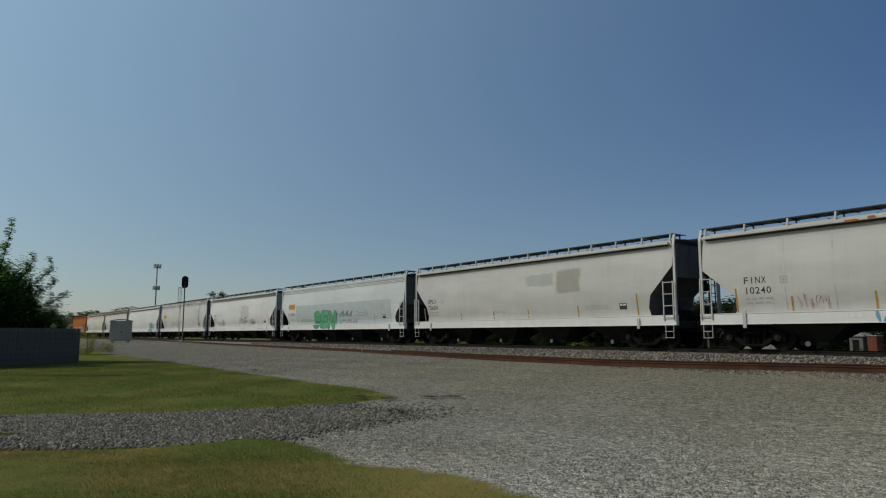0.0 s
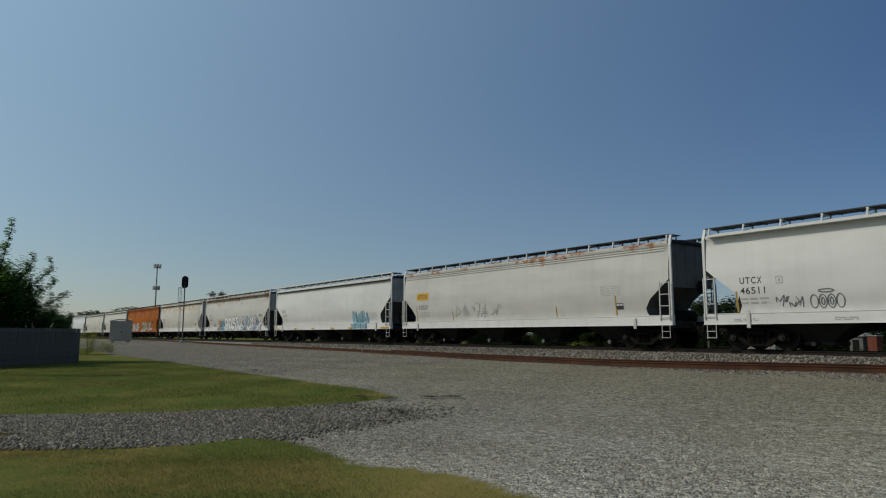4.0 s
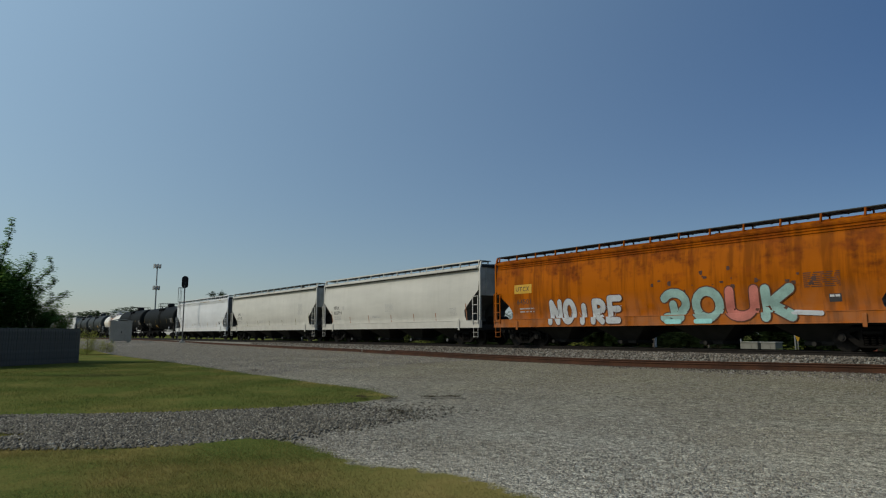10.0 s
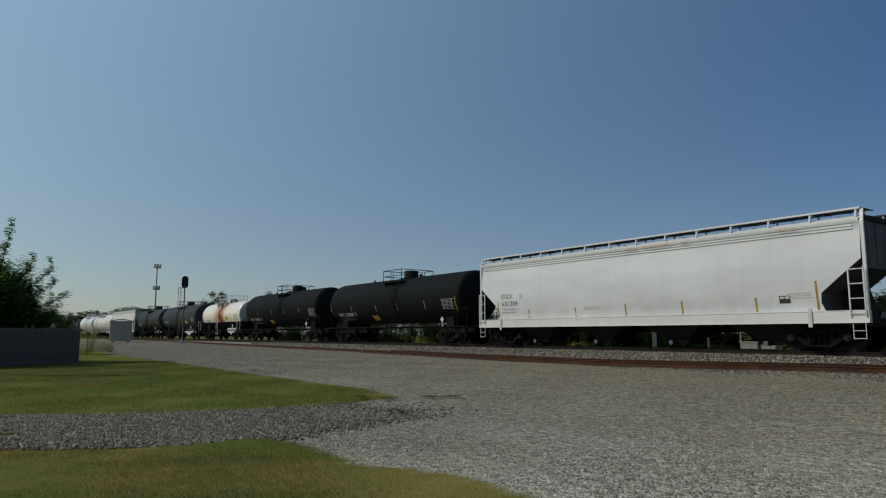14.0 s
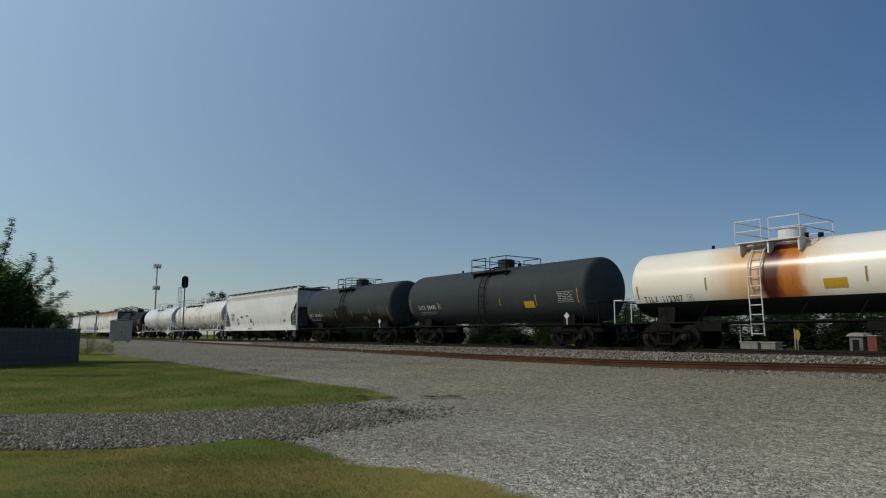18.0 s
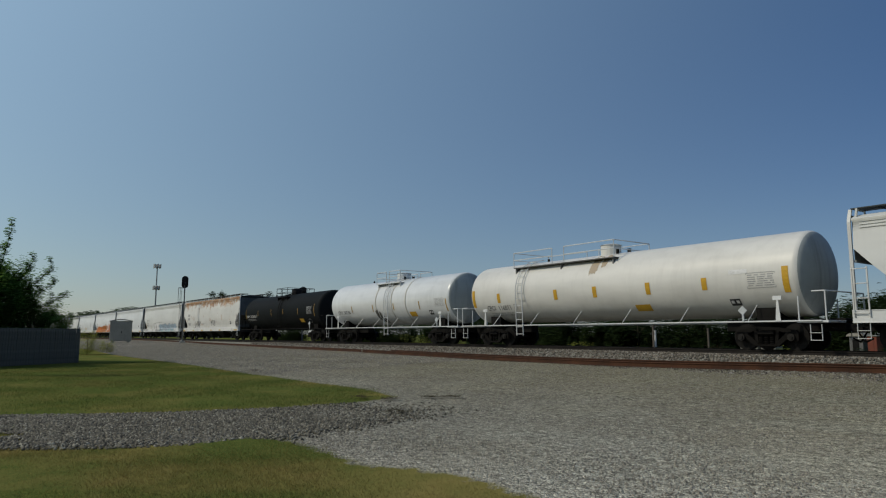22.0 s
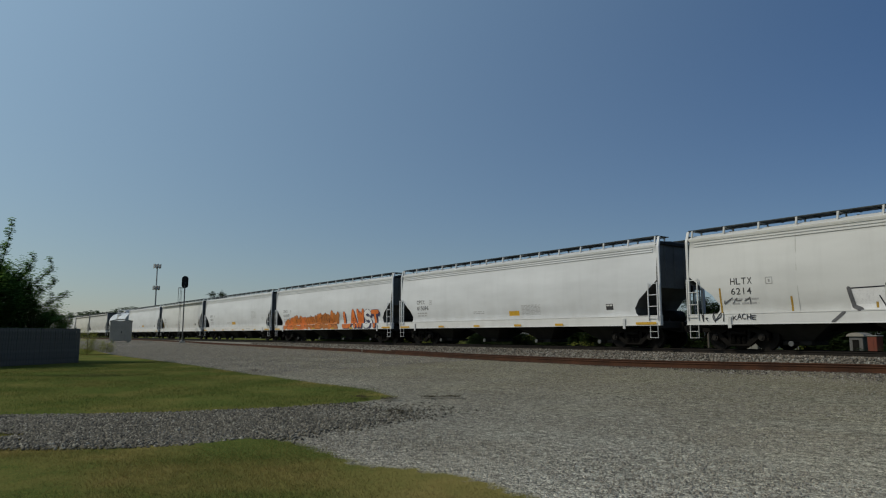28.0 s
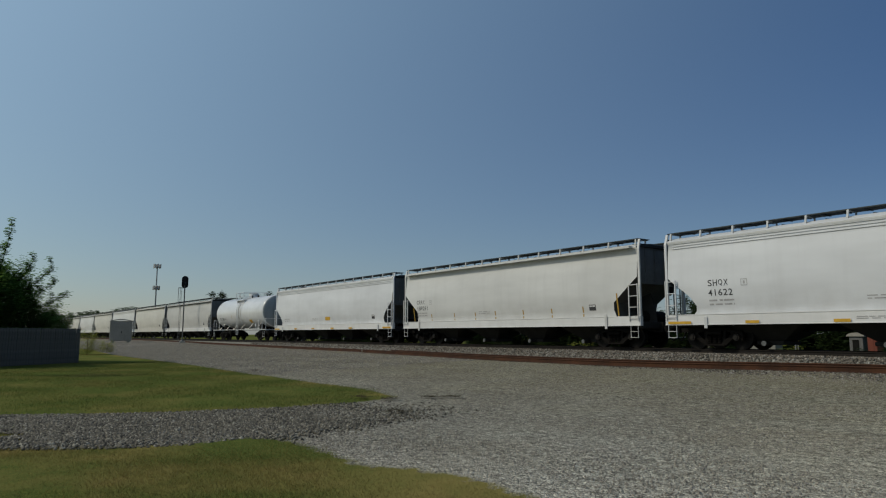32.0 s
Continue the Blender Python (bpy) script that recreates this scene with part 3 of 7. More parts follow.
def blades(name, label, n, x0, x1, y0, y1, h0, h1, w, mat="blade"):
    x, y = rng.uniform(x0, x1, n), rng.uniform(y0, y1, n)
    k = lawn_at(x, y) + rng.normal(0, 0.12, n) > 0.03
    x, y = x[k], y[k]
    m = len(x)
    h = rng.uniform(h0, h1, m)
    size = np.stack([np.full(m, w), np.full(m, w), h], -1)
    me = scatter(name, BLADE_V, BLADE_F, np.stack([x, y, ground_z(x, y) - 0.005], -1), size, rng.uniform(0, 6.28, m), M[mat], rng.normal(0, 0.7, (m, 2)))
    stuff(name, me, label, "grass")


blades("lawn_grass", "short dry green lawn grass beside the gravel", 165000, -13.2, -3.0, -1.2, 4.9, 0.012, 0.042, 0.007, "blade_dry")
blades("lawn_grass", "short green lawn grass near the fence", 140000, -40, -12.8, -1.5, 10.2, 0.015, 0.055, 0.014)


# ---- track ----
RAIL_OUT = [(-0.075, 0), (0.075, 0), (0.075, 0.012), (0.014, 0.032), (0.011, 0.130), (0.036, 0.145), (0.036, 0.172), (0.026, 0.182), (-0.026, 0.182), (-0.036, 0.172), (-0.036, 0.145),
            (-0.011, 0.130), (-0.014, 0.032), (-0.075, 0.012)]


def rail_mesh(name, path, mat):
    """A rail of the usual section swept along a path of (x, y, z of its foot)."""
    v, f, n = [], [], len(RAIL_OUT)
    for i, p in enumerate(path):
        a, b = Vector(path[max(i - 1, 0)]), Vector(path[min(i + 1, len(path) - 1)])
        d = (b - a).normalized()
        side = Vector((-d.y, d.x, 0)).normalized()
        v += [tuple(Vector(p) + side * s + Vector((0, 0, h))) for s, h in RAIL_OUT]
        if i:
            f += [((i - 1) * n + j, (i - 1) * n + (j + 1) % n, i * n + (j + 1) % n, i * n + j) for j in range(n)]
    f += [tuple(range(n))[::-1], tuple(range(len(v) - n, len(v)))]
    return raw(name, v, f, mat)


track = tagged(new("railway_track"), "single main railway track on a ballast bed", "railway track", kind="structure")
for side in (-0.755, 0.755):
    link_mesh("rail", rail_mesh("rail", [(x, TRACK_Y + side, RAIL_Z - 0.182) for x in (-900, -300, -100, 0, 100, 400)], M["rail"]), None, track)
tie_me = shared("tie", "tie", lambda bm: box(bm, -0.11, 0.11, -1.3, 1.3, -0.17, 0.0, 0.012), M["tie"])
for i in range(170):
    again("tie", tie_me, track, at=pose(4 - i * 0.54, TRACK_Y + random.uniform(-0.03, 0.03), RAIL_Z - 0.186, rz=random.uniform(-1, 1)))

# a spare rail left on the shoulder, in two lengths that meet at a joint
LOOSE = [(14, 21.6), (2, 21.5), (-7.8, 21.03), (-10.3, 20.72), (-12.9, 20.34), (-16.0, 20.02), (-20.5, 20.0), (-27.0, 20.16), (-36.6, 20.73), (-49.5, 21.02), (-79, 22.0), (-105, 22.3), (-160, 22.3)]


def loose_rail(a, b, dy):
    xs = np.linspace(a, b, max(8, int(abs(b - a) / 1.2)))
    px, py = [p[0] for p in LOOSE][::-1], [p[1] for p in LOOSE][::-1]
    ys = np.interp(xs, px, py)
    k = np.ones(5) / 5
    ys = np.convolve(np.pad(ys, 2, mode="edge"), k, "valid")
    pts = [(float(x), float(y + dy), float(ground_z(x, y)) + 0.012 + 0.5 * max(dy - 0.05, 0)) for x, y in zip(xs, ys)]
    tagged(link_mesh("spare_rail", rail_mesh("spare_rail", pts, M["rust_rail"]), None), "long rusty spare rail lying on the gravel shoulder", "rail", "spare rails beside the track")


loose_rail(14, -36.4, 0.0)
loose_rail(-36.8, -160, 0.05)
loose_rail(14, -33.0, 0.17)

# ---- the train ----
SPEED = 14.787          # metres a second, towards +x
WHEEL_R = 0.457
CARS = []               # (thing, place of its middle along the track at 0 s)
WHEELSETS = []


def glyphs(words, bold=0.0):
    """Flat letter mesh in x and z of height 1, lower left corner at the origin."""
    key = ("text", words, bold)
    if key not in MESH:
        cu = bpy.data.curves.new("letters", "FONT")
        cu.body, cu.size, cu.offset, cu.resolution_u = words, 1.38, bold, 3
        cu.space_character = 1.12
        ob = new("letters", cu)
        dg = bpy.context.evaluated_depsgraph_get()
        me = bpy.data.meshes.new_from_object(ob.evaluated_get(dg))
        bpy.data.objects.remove(ob)
        bpy.data.curves.remove(cu)
        co = np.zeros(len(me.vertices) * 3)
        me.vertices.foreach_get("co", co)
        co = co.reshape(-1, 3)
        co -= co.min(axis=0)
        faces = [tuple(p.vertices) for p in me.polygons]
        bpy.data.meshes.remove(me)
        MESH[key] = (co[:, :2], faces)
    return MESH[key]


def lay_on(name, pts, faces, side, mat, parent, label="", lift=0.006):
    """A flat figure in x and z laid on a curved car side; side(z) is how far the side stands out towards -y."""
    bm = bmesh.new()
    vs = [bm.verts.new((x, 0, z)) for x, z in pts]
    for f in faces:
        try:
            bm.faces.new([vs[i] for i in f])
        except ValueError:
            pass
    for v in bm.verts:
        v.co.y = -(side(v.co.z) + lift)
    bmesh.ops.recalc_face_normals(bm, faces=bm.faces[:])
    bmesh.ops.reverse_faces(bm, faces=[f for f in bm.faces if f.normal.y > 0])
    return part(name, bm, mat, parent, label)


def stencil(words, x, z, h, pitch, side, mat, parent, lift=0.006, bold=0.0):
    """Stencilled letters on an even pitch, each a mesh of its own."""
    for i, ch in enumerate(words):
        if ch == " ":
            continue
        co, faces = glyphs(ch, bold)
        k = h / max(co[:, 1].max(), 0.01)
        w = co[:, 0].max() * k
        fit = min(1.25, 0.80 * pitch / w) if w > 0.4 * pitch else 1.0
        x0 = x + i * pitch + (0.8 * pitch - w * fit) / 2
        lay_on("letter", [(x0 + a * k * fit, z + b * k) for a, b in co], faces, side, mat, parent, "", lift)


def outline(x0, x1, z0, z1, w, side, mat, parent, name="small_stencil", label=""):
    """A thin rectangular frame of paint."""
    pts = [(x0, z0), (x1, z0), (x1, z1), (x0, z1), (x0 + w, z0 + w), (x1 - w, z0 + w), (x1 - w, z1 - w), (x0 + w, z1 - w)]
    return lay_on(name, pts, [(i, (i + 1) % 4, 4 + (i + 1) % 4, 4 + i) for i in range(4)], side, mat, parent, label, 0.008)


def patch(name, x0, x1, z0, z1, side, mat, parent, label="", lift=0.006, n=3):
    """A plate or stripe that follows the side."""
    zs = np.linspace(z0, z1, n + 1)
    pts = [(x, z) for z in zs for x in (x0, x1)]
    return lay_on(name, pts, [(2 * i, 2 * i + 1, 2 * i + 3, 2 * i + 2) for i in range(n)], side, mat, parent, label, lift)


def bars(x, z, w, rows, side, mat, parent, h=0.05, gap=0.1, seed=1):
    """Writing too small to read: plain bars, joined into one block of print."""
    r = random.Random(seed)
    pts, faces = [], []
    for i in range(rows):
        a = x
        while a < x + w:
            b = min(x + w, a + r.uniform(0.12, 0.4))
            k = len(pts)
            zz = z - i * gap
            pts += [(a, zz), (b, zz), (b, zz + h), (a, zz + h)]
            faces.append((k, k + 1, k + 2, k + 3))
            a = b + r.uniform(0.04, 0.1)
    return tagged(lay_on("fine_print", pts, faces, side, mat, parent), "rows of faded fine print", kind="stuff")


def curve(n, cx, cz, rx, rz, a0, a1):
    return [(cx + rx * math.cos(radians(a0 + (a1 - a0) * i / n)), cz + rz * math.sin(radians(a0 + (a1 - a0) * i / n))) for i in range(n + 1)]


# letters as strokes in a field of width and height 1
STROKES = {
    "A": [[(0, 0), (0.5, 1), (1, 0)], [(0.2, 0.35), (0.8, 0.35)]],
    "a": [[(0.0, 0.0), (0.02, 0.7)] + curve(6, 0.42, 0.72, 0.40, 0.24, 180, 20) + [(0.98, 0.0)], [(0.1, 0.36), (0.8, 0.36)]],
    "n": [[(0.02, 0.9), (0.06, 0.0)], [(0.1, 0.78)] + curve(6, 0.52, 0.68, 0.42, 0.28, 140, 10) + [(1.0, 0.0)]],
    "s": [curve(8, 0.52, 0.76, 0.46, 0.22, 20, 240) + curve(9, 0.5, 0.26, 0.5, 0.26, 75, -170)],
    "i": [[(0.25, 0.72), (0.85, 0.0)], [(0.05, 0.92), (0.5, 0.98)]],
    "d": [curve(8, 0.42, 0.60, 0.52, 0.40, 150, -60) + [(0.55, 0.12), (0.0, 0.06), (0.75, 0.05)], [(0.35, 0.55), (0.38, 0.2)]],
    "C": [curve(10, 0.5, 0.5, 0.5, 0.5, 50, 310)],
    "H": [[(0.05, 0), (0.05, 1)], [(0.95, 0), (0.95, 1)], [(0.05, 0.5), (0.95, 0.5)]],
    "D": [[(0.12, 0), (0.12, 1)], [(0.0, 1)] + curve(8, 0.35, 0.5, 0.65, 0.5, 90, -90) + [(0.0, 0)]],
    "E": [[(1, 1), (0.05, 1), (0.05, 0), (1, 0)], [(0.1, 0.5), (0.85, 0.52)]],
    "I": [[(0.5, 0), (0.5, 0.8)]],
    "K": [[(0.08, 0), (0.08, 1)], [(0.95, 1), (0.2, 0.48), (1, 0)]],
    "L": [[(0.1, 1), (0.1, 0.02), (1, 0.02)]],
    "N": [[(0.02, 0), (0.05, 1), (0.93, 0), (0.98, 1)]],
    "O": [curve(14, 0.5, 0.5, 0.5, 0.5, 90, 450)],
    "P": [[(0.08, 0), (0.08, 1)] + curve(7, 0.45, 0.73, 0.5, 0.27, 90, -90) + [(0.1, 0.46)]],
    "R": [[(0.08, 0), (0.08, 1)] + curve(7, 0.45, 0.74, 0.48, 0.26, 90, -90) + [(0.15, 0.48), (1, 0)]],
    "S": [curve(8, 0.5, 0.75, 0.48, 0.25, 20, 250) + curve(9, 0.5, 0.25, 0.5, 0.25, 80, -160)],
    "T": [[(0, 1), (1, 1)], [(0.5, 1), (0.5, 0)]],
    "U": [[(0.03, 1), (0.03, 0.35)] + curve(7, 0.5, 0.35, 0.47, 0.35, 180, 360) + [(0.97, 1)]],
    "W": [[(0, 1), (0.25, 0), (0.5, 0.8), (0.75, 0), (1, 1)]],
}


def smooth_line(pts, n=5):
    """A soft curve through the points."""
    out = []
    p = [pts[0]] + list(pts) + [pts[-1]]
    for i in range(1, len(p) - 2):
        for k in range(n):
            t = k / n
            out.append(tuple(0.5 * (2 * p[i][j] + (p[i + 1][j] - p[i - 1][j]) * t + (2 * p[i - 1][j] - 5 * p[i][j] + 4 * p[i + 1][j] - p[i + 2][j]) * t * t
                             + (3 * p[i][j] - p[i - 1][j] - 3 * p[i + 1][j] + p[i + 2][j]) * t ** 3) for j in (0, 1)))
    return out + [pts[-1]]


def hand_sign(r, points=5, spiky=False):
    """Strokes of a sprayed sign that cannot be read."""
    grid = [(x, z) for x in (0.0, 0.5, 1.0) for z in (0.0, 0.5, 1.0)]
    out = []
    for k in range(2 if points > 4 else 1):
        line, last = [], None
        for i in range(max(3, points - k * 2)):
            c = r.choice([g for g in grid if g != last and (last is None or abs(g[1] - last[1]) > 0.4 or r.random() < 0.35)])
            line.append((c[0] + r.uniform(-0.12, 0.12), c[1] + r.uniform(-0.1, 0.1)))
            last = c
        out.append(line if spiky else smooth_line(line))
    return out


def ribbon(line, w, up):
    """A brush stroke as one connected band with round joints and ends, its pieces a hair above one another."""
    fine = []
    for (ax, az), (bx, bz) in zip(line, line[1:]):
        k = max(1, int(math.hypot(bx - ax, bz - az) / 0.12))
        fine += [(ax + (bx - ax) * i / k, az + (bz - az) * i / k) for i in range(k)]
    fine.append(line[-1])
    fine = [p for i, p in enumerate(fine) if i == 0 or math.dist(p, fine[i - 1]) > 1e-4]
    pts, faces, last = [(x, z, up) for x, z in fine], [], len(fine) - 1
    turn = [math.atan2(b[1] - a[1], b[0] - a[0]) for a, b in zip(fine, fine[1:])]

    def rim(j, angle, u):
        pts.append((fine[j][0] + w / 2 * math.cos(angle), fine[j][1] + w / 2 * math.sin(angle), u))
        return len(pts) - 1

    def fan(j, va, vb, a, sweep, u):
        """Round off from rim point va at angle a through sweep to rim point vb."""
        n = max(1, round(abs(sweep) / 0.6))
        row = [va] + [rim(j, a + sweep * i / n, u) for i in range(1, n)] + [vb]
        for p, q in zip(row, row[1:]):
            faces.append((j, p, q))

    before = None
    for j, a in enumerate(turn):
        u = up + 0.00012 * (j % 5)
        la, ra, lb, rb = rim(j, a + math.pi / 2, u), rim(j, a - math.pi / 2, u), rim(j + 1, a + math.pi / 2, u), rim(j + 1, a - math.pi / 2, u)
        faces += [(j, ra, rb, j + 1), (j, j + 1, lb, la)]
        if before is None:
            fan(j, la, ra, a + math.pi / 2, math.pi, u)
        else:
            b, l0, r0 = before
            bend = (a - b + math.pi) % (2 * math.pi) - math.pi
            if bend < -0.02:
                fan(j, l0, la, b + math.pi / 2, bend, u)
            elif bend > 0.02:
                fan(j, r0, ra, b - math.pi / 2, bend, u)
        before = (a, lb, rb)
    if turn:
        fan(last, before[2], before[1], turn[-1] - math.pi / 2, math.pi, up + 0.0001)
    return pts, faces


def spray(lines, w, side, mat, parent, name="graffiti", label="", lift=0.008, low=1.045):
    """Sprayed strokes, each a mesh of its own; gives the first."""
    first = None
    for q, line in enumerate(lines):
        pts, faces = ribbon(line, w, 0.0006 * q)
        bm = bmesh.new()
        vs = [bm.verts.new((x, -(lift + u), max(z, low))) for x, z, u in pts]
        for f in faces:
            bm.faces.new([vs[i] for i in f])
        for z in (1.431, 1.438):
            bmesh.ops.bisect_plane(bm, geom=bm.verts[:] + bm.edges[:] + bm.faces[:], plane_co=(0, 0, z), plane_no=(0, 0, 1))
        for v in bm.verts:
            v.co.y -= side(v.co.z)
        bmesh.ops.reverse_faces(bm, faces=[f for f in bm.faces if (f.normal_update() or f.normal.y) > 0])
        stroke = part(name, bm, mat, parent, label)
        first = first or stroke
    return first


def place(lines, x, z, w, h, shear=0.0):
    return [[(x + (a + b * shear) * w, z + b * h) for a, b in line] for line in lines]


def letters(words, x0, x1, z0, z1, side, fill, line, parent, fat, rim, label, seed=1, shade=None, gap=0.12, drop=0.07):
    """Sprayed letters one by one: a shade coat, an outline coat and a fill."""
    r = random.Random(seed)
    step = (x1 - x0) / len(words)
    for k, ch in enumerate(words):
        f, o = (v[k % len(v)] if isinstance(v, (list, tuple)) else v for v in (fill, line))
        m = (fat + rim) / 2
        ls = place(STROKES[ch], x0 + k * step + m, z0 + m + r.uniform(0, 0.06), step * (1 - gap) - 2 * m + gap * step * 0.5, z1 - z0 - 2 * m - r.uniform(0, 0.12), r.uniform(-0.06, 0.06))
        lift = 0.010 + 0.005 * k
        host = parent
        if shade is not None:
            host = spray([[(a + drop, b - drop) for a, b in ln] for ln in ls], fat + rim * 1.2, side, M[shade], parent, "graffiti", label, lift - 0.0022)
        if o is not None:
            g = spray(ls, fat + rim, side, M[o], host, "graffiti_outline" if host is not parent else "graffiti", label if host is parent else "", lift)
            spray(ls, fat, side, M[f], parent if host is not parent else g, "graffiti_fill", "", lift + 0.0025)
        else:
            spray(ls, fat, side, M[f], host, "graffiti", label, lift)


def wild(n, x0, x1, z0, z1, side, fill, line, parent, fat, rim, label, seed, spiky=True):
    """Wild-style signs that cannot be read, outlined."""
    r = random.Random(seed)
    step = (x1 - x0) / n
    for k in range(n):
        f, o = (v[k % len(v)] if isinstance(v, (list, tuple)) else v for v in (fill, line))
        m = (fat + rim) / 2
        ls = place(hand_sign(r, 5, spiky), x0 + k * step + m * 0.5, z0 + m, max(step * 1.1 - m, 0.1), z1 - z0 - 2 * m - r.uniform(0, 0.2), r.uniform(-0.05, 0.15))
        lift = 0.008 + 0.004 * (k % 3)
        g = spray(ls, fat + rim, side, M[o], parent, "graffiti", label, lift)
        spray(ls, fat, side, M[f], g, "graffiti_fill", "", lift + 0.003)


def scribble(x0, x1, z0, z1, side, mat, parent, seed, strokes=10, w=0.035, label="", spiky=False):
    """A thin tag that cannot be read: a row of looping signs."""
    r = random.Random(seed)
    ls = []
    step = (x1 - x0) / strokes
    for i in range(strokes):
        ls += place(hand_sign(r, 4, spiky), x0 + i * step, z0, step * 0.9, (z1 - z0) * r.uniform(0.7, 1.0), 0.12)
    return spray(ls, w, side, mat, parent, "graffiti", label, 0.016)


def blob(x0, x1, z0, z1, side, mat, parent, seed, label="", lift=0.007):
    """A rounded uneven field of spray paint."""
    r = random.Random(seed)
    n = 40
    ph = [r.uniform(0, 6.28) for _ in range(3)]
    pts = [((x0 + x1) / 2, (z0 + z1) / 2)]
    rings = 4
    for ring in range(1, rings + 1):
        for i in range(n):
            t = i / n * 6.283
            k = 1 + 0.10 * math.sin(3 * t + ph[0]) + 0.08 * math.sin(7 * t + ph[1]) + 0.06 * math.sin(11 * t + ph[2])
            c, s = math.cos(t), math.sin(t)
            c, s = math.copysign(abs(c) ** 0.6, c), math.copysign(abs(s) ** 0.6, s)
            pts.append(((x0 + x1) / 2 + (x1 - x0) / 2 * c * k * ring / rings, max((z0 + z1) / 2 + (z1 - z0) / 2 * s * k * ring / rings, 1.045)))
    faces = [(0, 1 + i, 1 + (i + 1) % n) for i in range(n)]
    for ring in range(rings - 1):
        a, b = 1 + ring * n, 1 + (ring + 1) * n
        faces += [(a + i, b + i, b + (i + 1) % n, a + (i + 1) % n) for i in range(n)]
    return lay_on("graffiti", pts, faces, side, mat, parent, label, lift)


# -- running gear --
def make_side_frame(bm):
    """Cast frame: arched top chord, sloping tension arms, bolster columns with springs, boxes over the bearings."""
    prism(bm, [(-1.10, 0.60), (-1.02, 0.70), (-0.42, 0.80), (0.42, 0.80), (1.02, 0.70), (1.10, 0.60), (0.60, 0.62), (0.40, 0.70), (-0.40, 0.70), (-0.60, 0.62)], -0.09, 0.07)
    for s in (-1, 1):
        arm = [(0.98, 0.60), (0.72, 0.60), (0.30, 0.26), (0.30, 0.14), (0.44, 0.16)]
        prism(bm, [(s * x, z) for x, z in arm], -0.11, 0.06)
        prism(bm, [(s * x, z) for x, z in ((0.28, 0.16), (0.40, 0.24), (0.46, 0.72), (0.34, 0.72))], -0.08, 0.08)
        prism(bm, [(s * x, z) for x, z in ((1.12, 0.34), (1.12, 0.62), (0.66, 0.62), (0.70, 0.52), (1.00, 0.54), (1.02, 0.34))], -0.10, 0.07)
    box(bm, -0.40, 0.40, -0.12, 0.10, 0.13, 0.21, 0.015)
    box(bm, -0.30, 0.30, -0.15, 0.13, 0.55, 0.68, 0.02)
    for x in (-0.2, 0.0, 0.2):
        for z in (0.25, 0.32, 0.39, 0.46):
            disc(bm, (x, -0.06, z), (0, 0, 1), 0.085, 0.035, 8)


def make_caps(bm):
    disc(bm, (0, -0.11, WHEEL_R), (0, 1, 0), 0.125, 0.14, 14)
    disc(bm, (0, -0.19, WHEEL_R), (0, 1, 0), 0.07, 0.05, 10)


def make_bolster(bm):
    box(bm, -0.24, 0.24, -1.0, 1.0, 0.50, 0.76, 0.03)
    disc(bm, (0, 0, 0.80), (0, 0, 1), 0.2, 0.10, 16)
    for y in (-0.62, 0.62):
        rod(bm, (-0.75, y, 0.40), (0.75, y, 0.40), 0.035, 6)
    for x in (-0.40, 0.40):
        rod(bm, (x, -0.78, 0.38), (x, 0.78, 0.38), 0.05, 6)
        for y in (-0.755, 0.755):
            box(bm, x - 0.05, x + 0.05, y - 0.05, y + 0.05, 0.26, 0.52)


def make_wheelset(bm):
    for y in (-0.755, 0.755):
        s = 1 if y > 0 else -1
        disc(bm, (0, y, 0), (0, 1, 0), WHEEL_R, 0.10, 28)
        disc(bm, (0, y - s * 0.065, 0), (0, 1, 0), WHEEL_R + 0.026, 0.03, 28)
        disc(bm, (0, y + s * 0.055, 0), (0, 1, 0), 0.16, 0.05, 14)
        for k in range(3):
            a = k * 2.094
            disc(bm, (0.27 * math.cos(a), y + s * 0.052, 0.27 * math.sin(a)), (0, 1, 0), 0.05, 0.012, 8)
    disc(bm, (0, 0, 0), (0, 1, 0), 0.085, 2.0, 12)


def add_truck(car, x):
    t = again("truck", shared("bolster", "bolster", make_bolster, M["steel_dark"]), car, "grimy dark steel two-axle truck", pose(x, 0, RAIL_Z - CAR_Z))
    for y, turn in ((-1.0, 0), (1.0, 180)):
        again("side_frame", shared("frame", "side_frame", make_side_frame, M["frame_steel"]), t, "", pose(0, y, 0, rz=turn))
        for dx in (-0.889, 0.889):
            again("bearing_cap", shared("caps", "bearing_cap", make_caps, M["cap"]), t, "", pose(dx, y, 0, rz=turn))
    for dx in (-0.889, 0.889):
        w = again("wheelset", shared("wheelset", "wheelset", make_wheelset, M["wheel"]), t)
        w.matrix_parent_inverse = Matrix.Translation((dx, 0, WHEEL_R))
        WHEELSETS.append(w)


def make_coupler(bm):
    box(bm, -0.75, 0.05, -0.09, 0.09, 0.80, 0.98, 0.02)
    prism(bm, [(0.0, 0.76), (0.34, 0.76), (0.34, 1.02), (0.0, 1.02)], -0.20, 0.10)
    box(bm, 0.24, 0.36, 0.02, 0.2, 0.74, 1.04, 0.02)
    rod(bm, (-0.1, -0.2, 0.75), (-0.1, -1.35, 0.9), 0.018, 5)
    rod(bm, (0.2, -0.26, 0.8), (0.42, -0.22, 0.42), 0.03, 6)
    rod(bm, (0.42, -0.22, 0.42), (0.62, -0.12, 0.55), 0.03, 6)


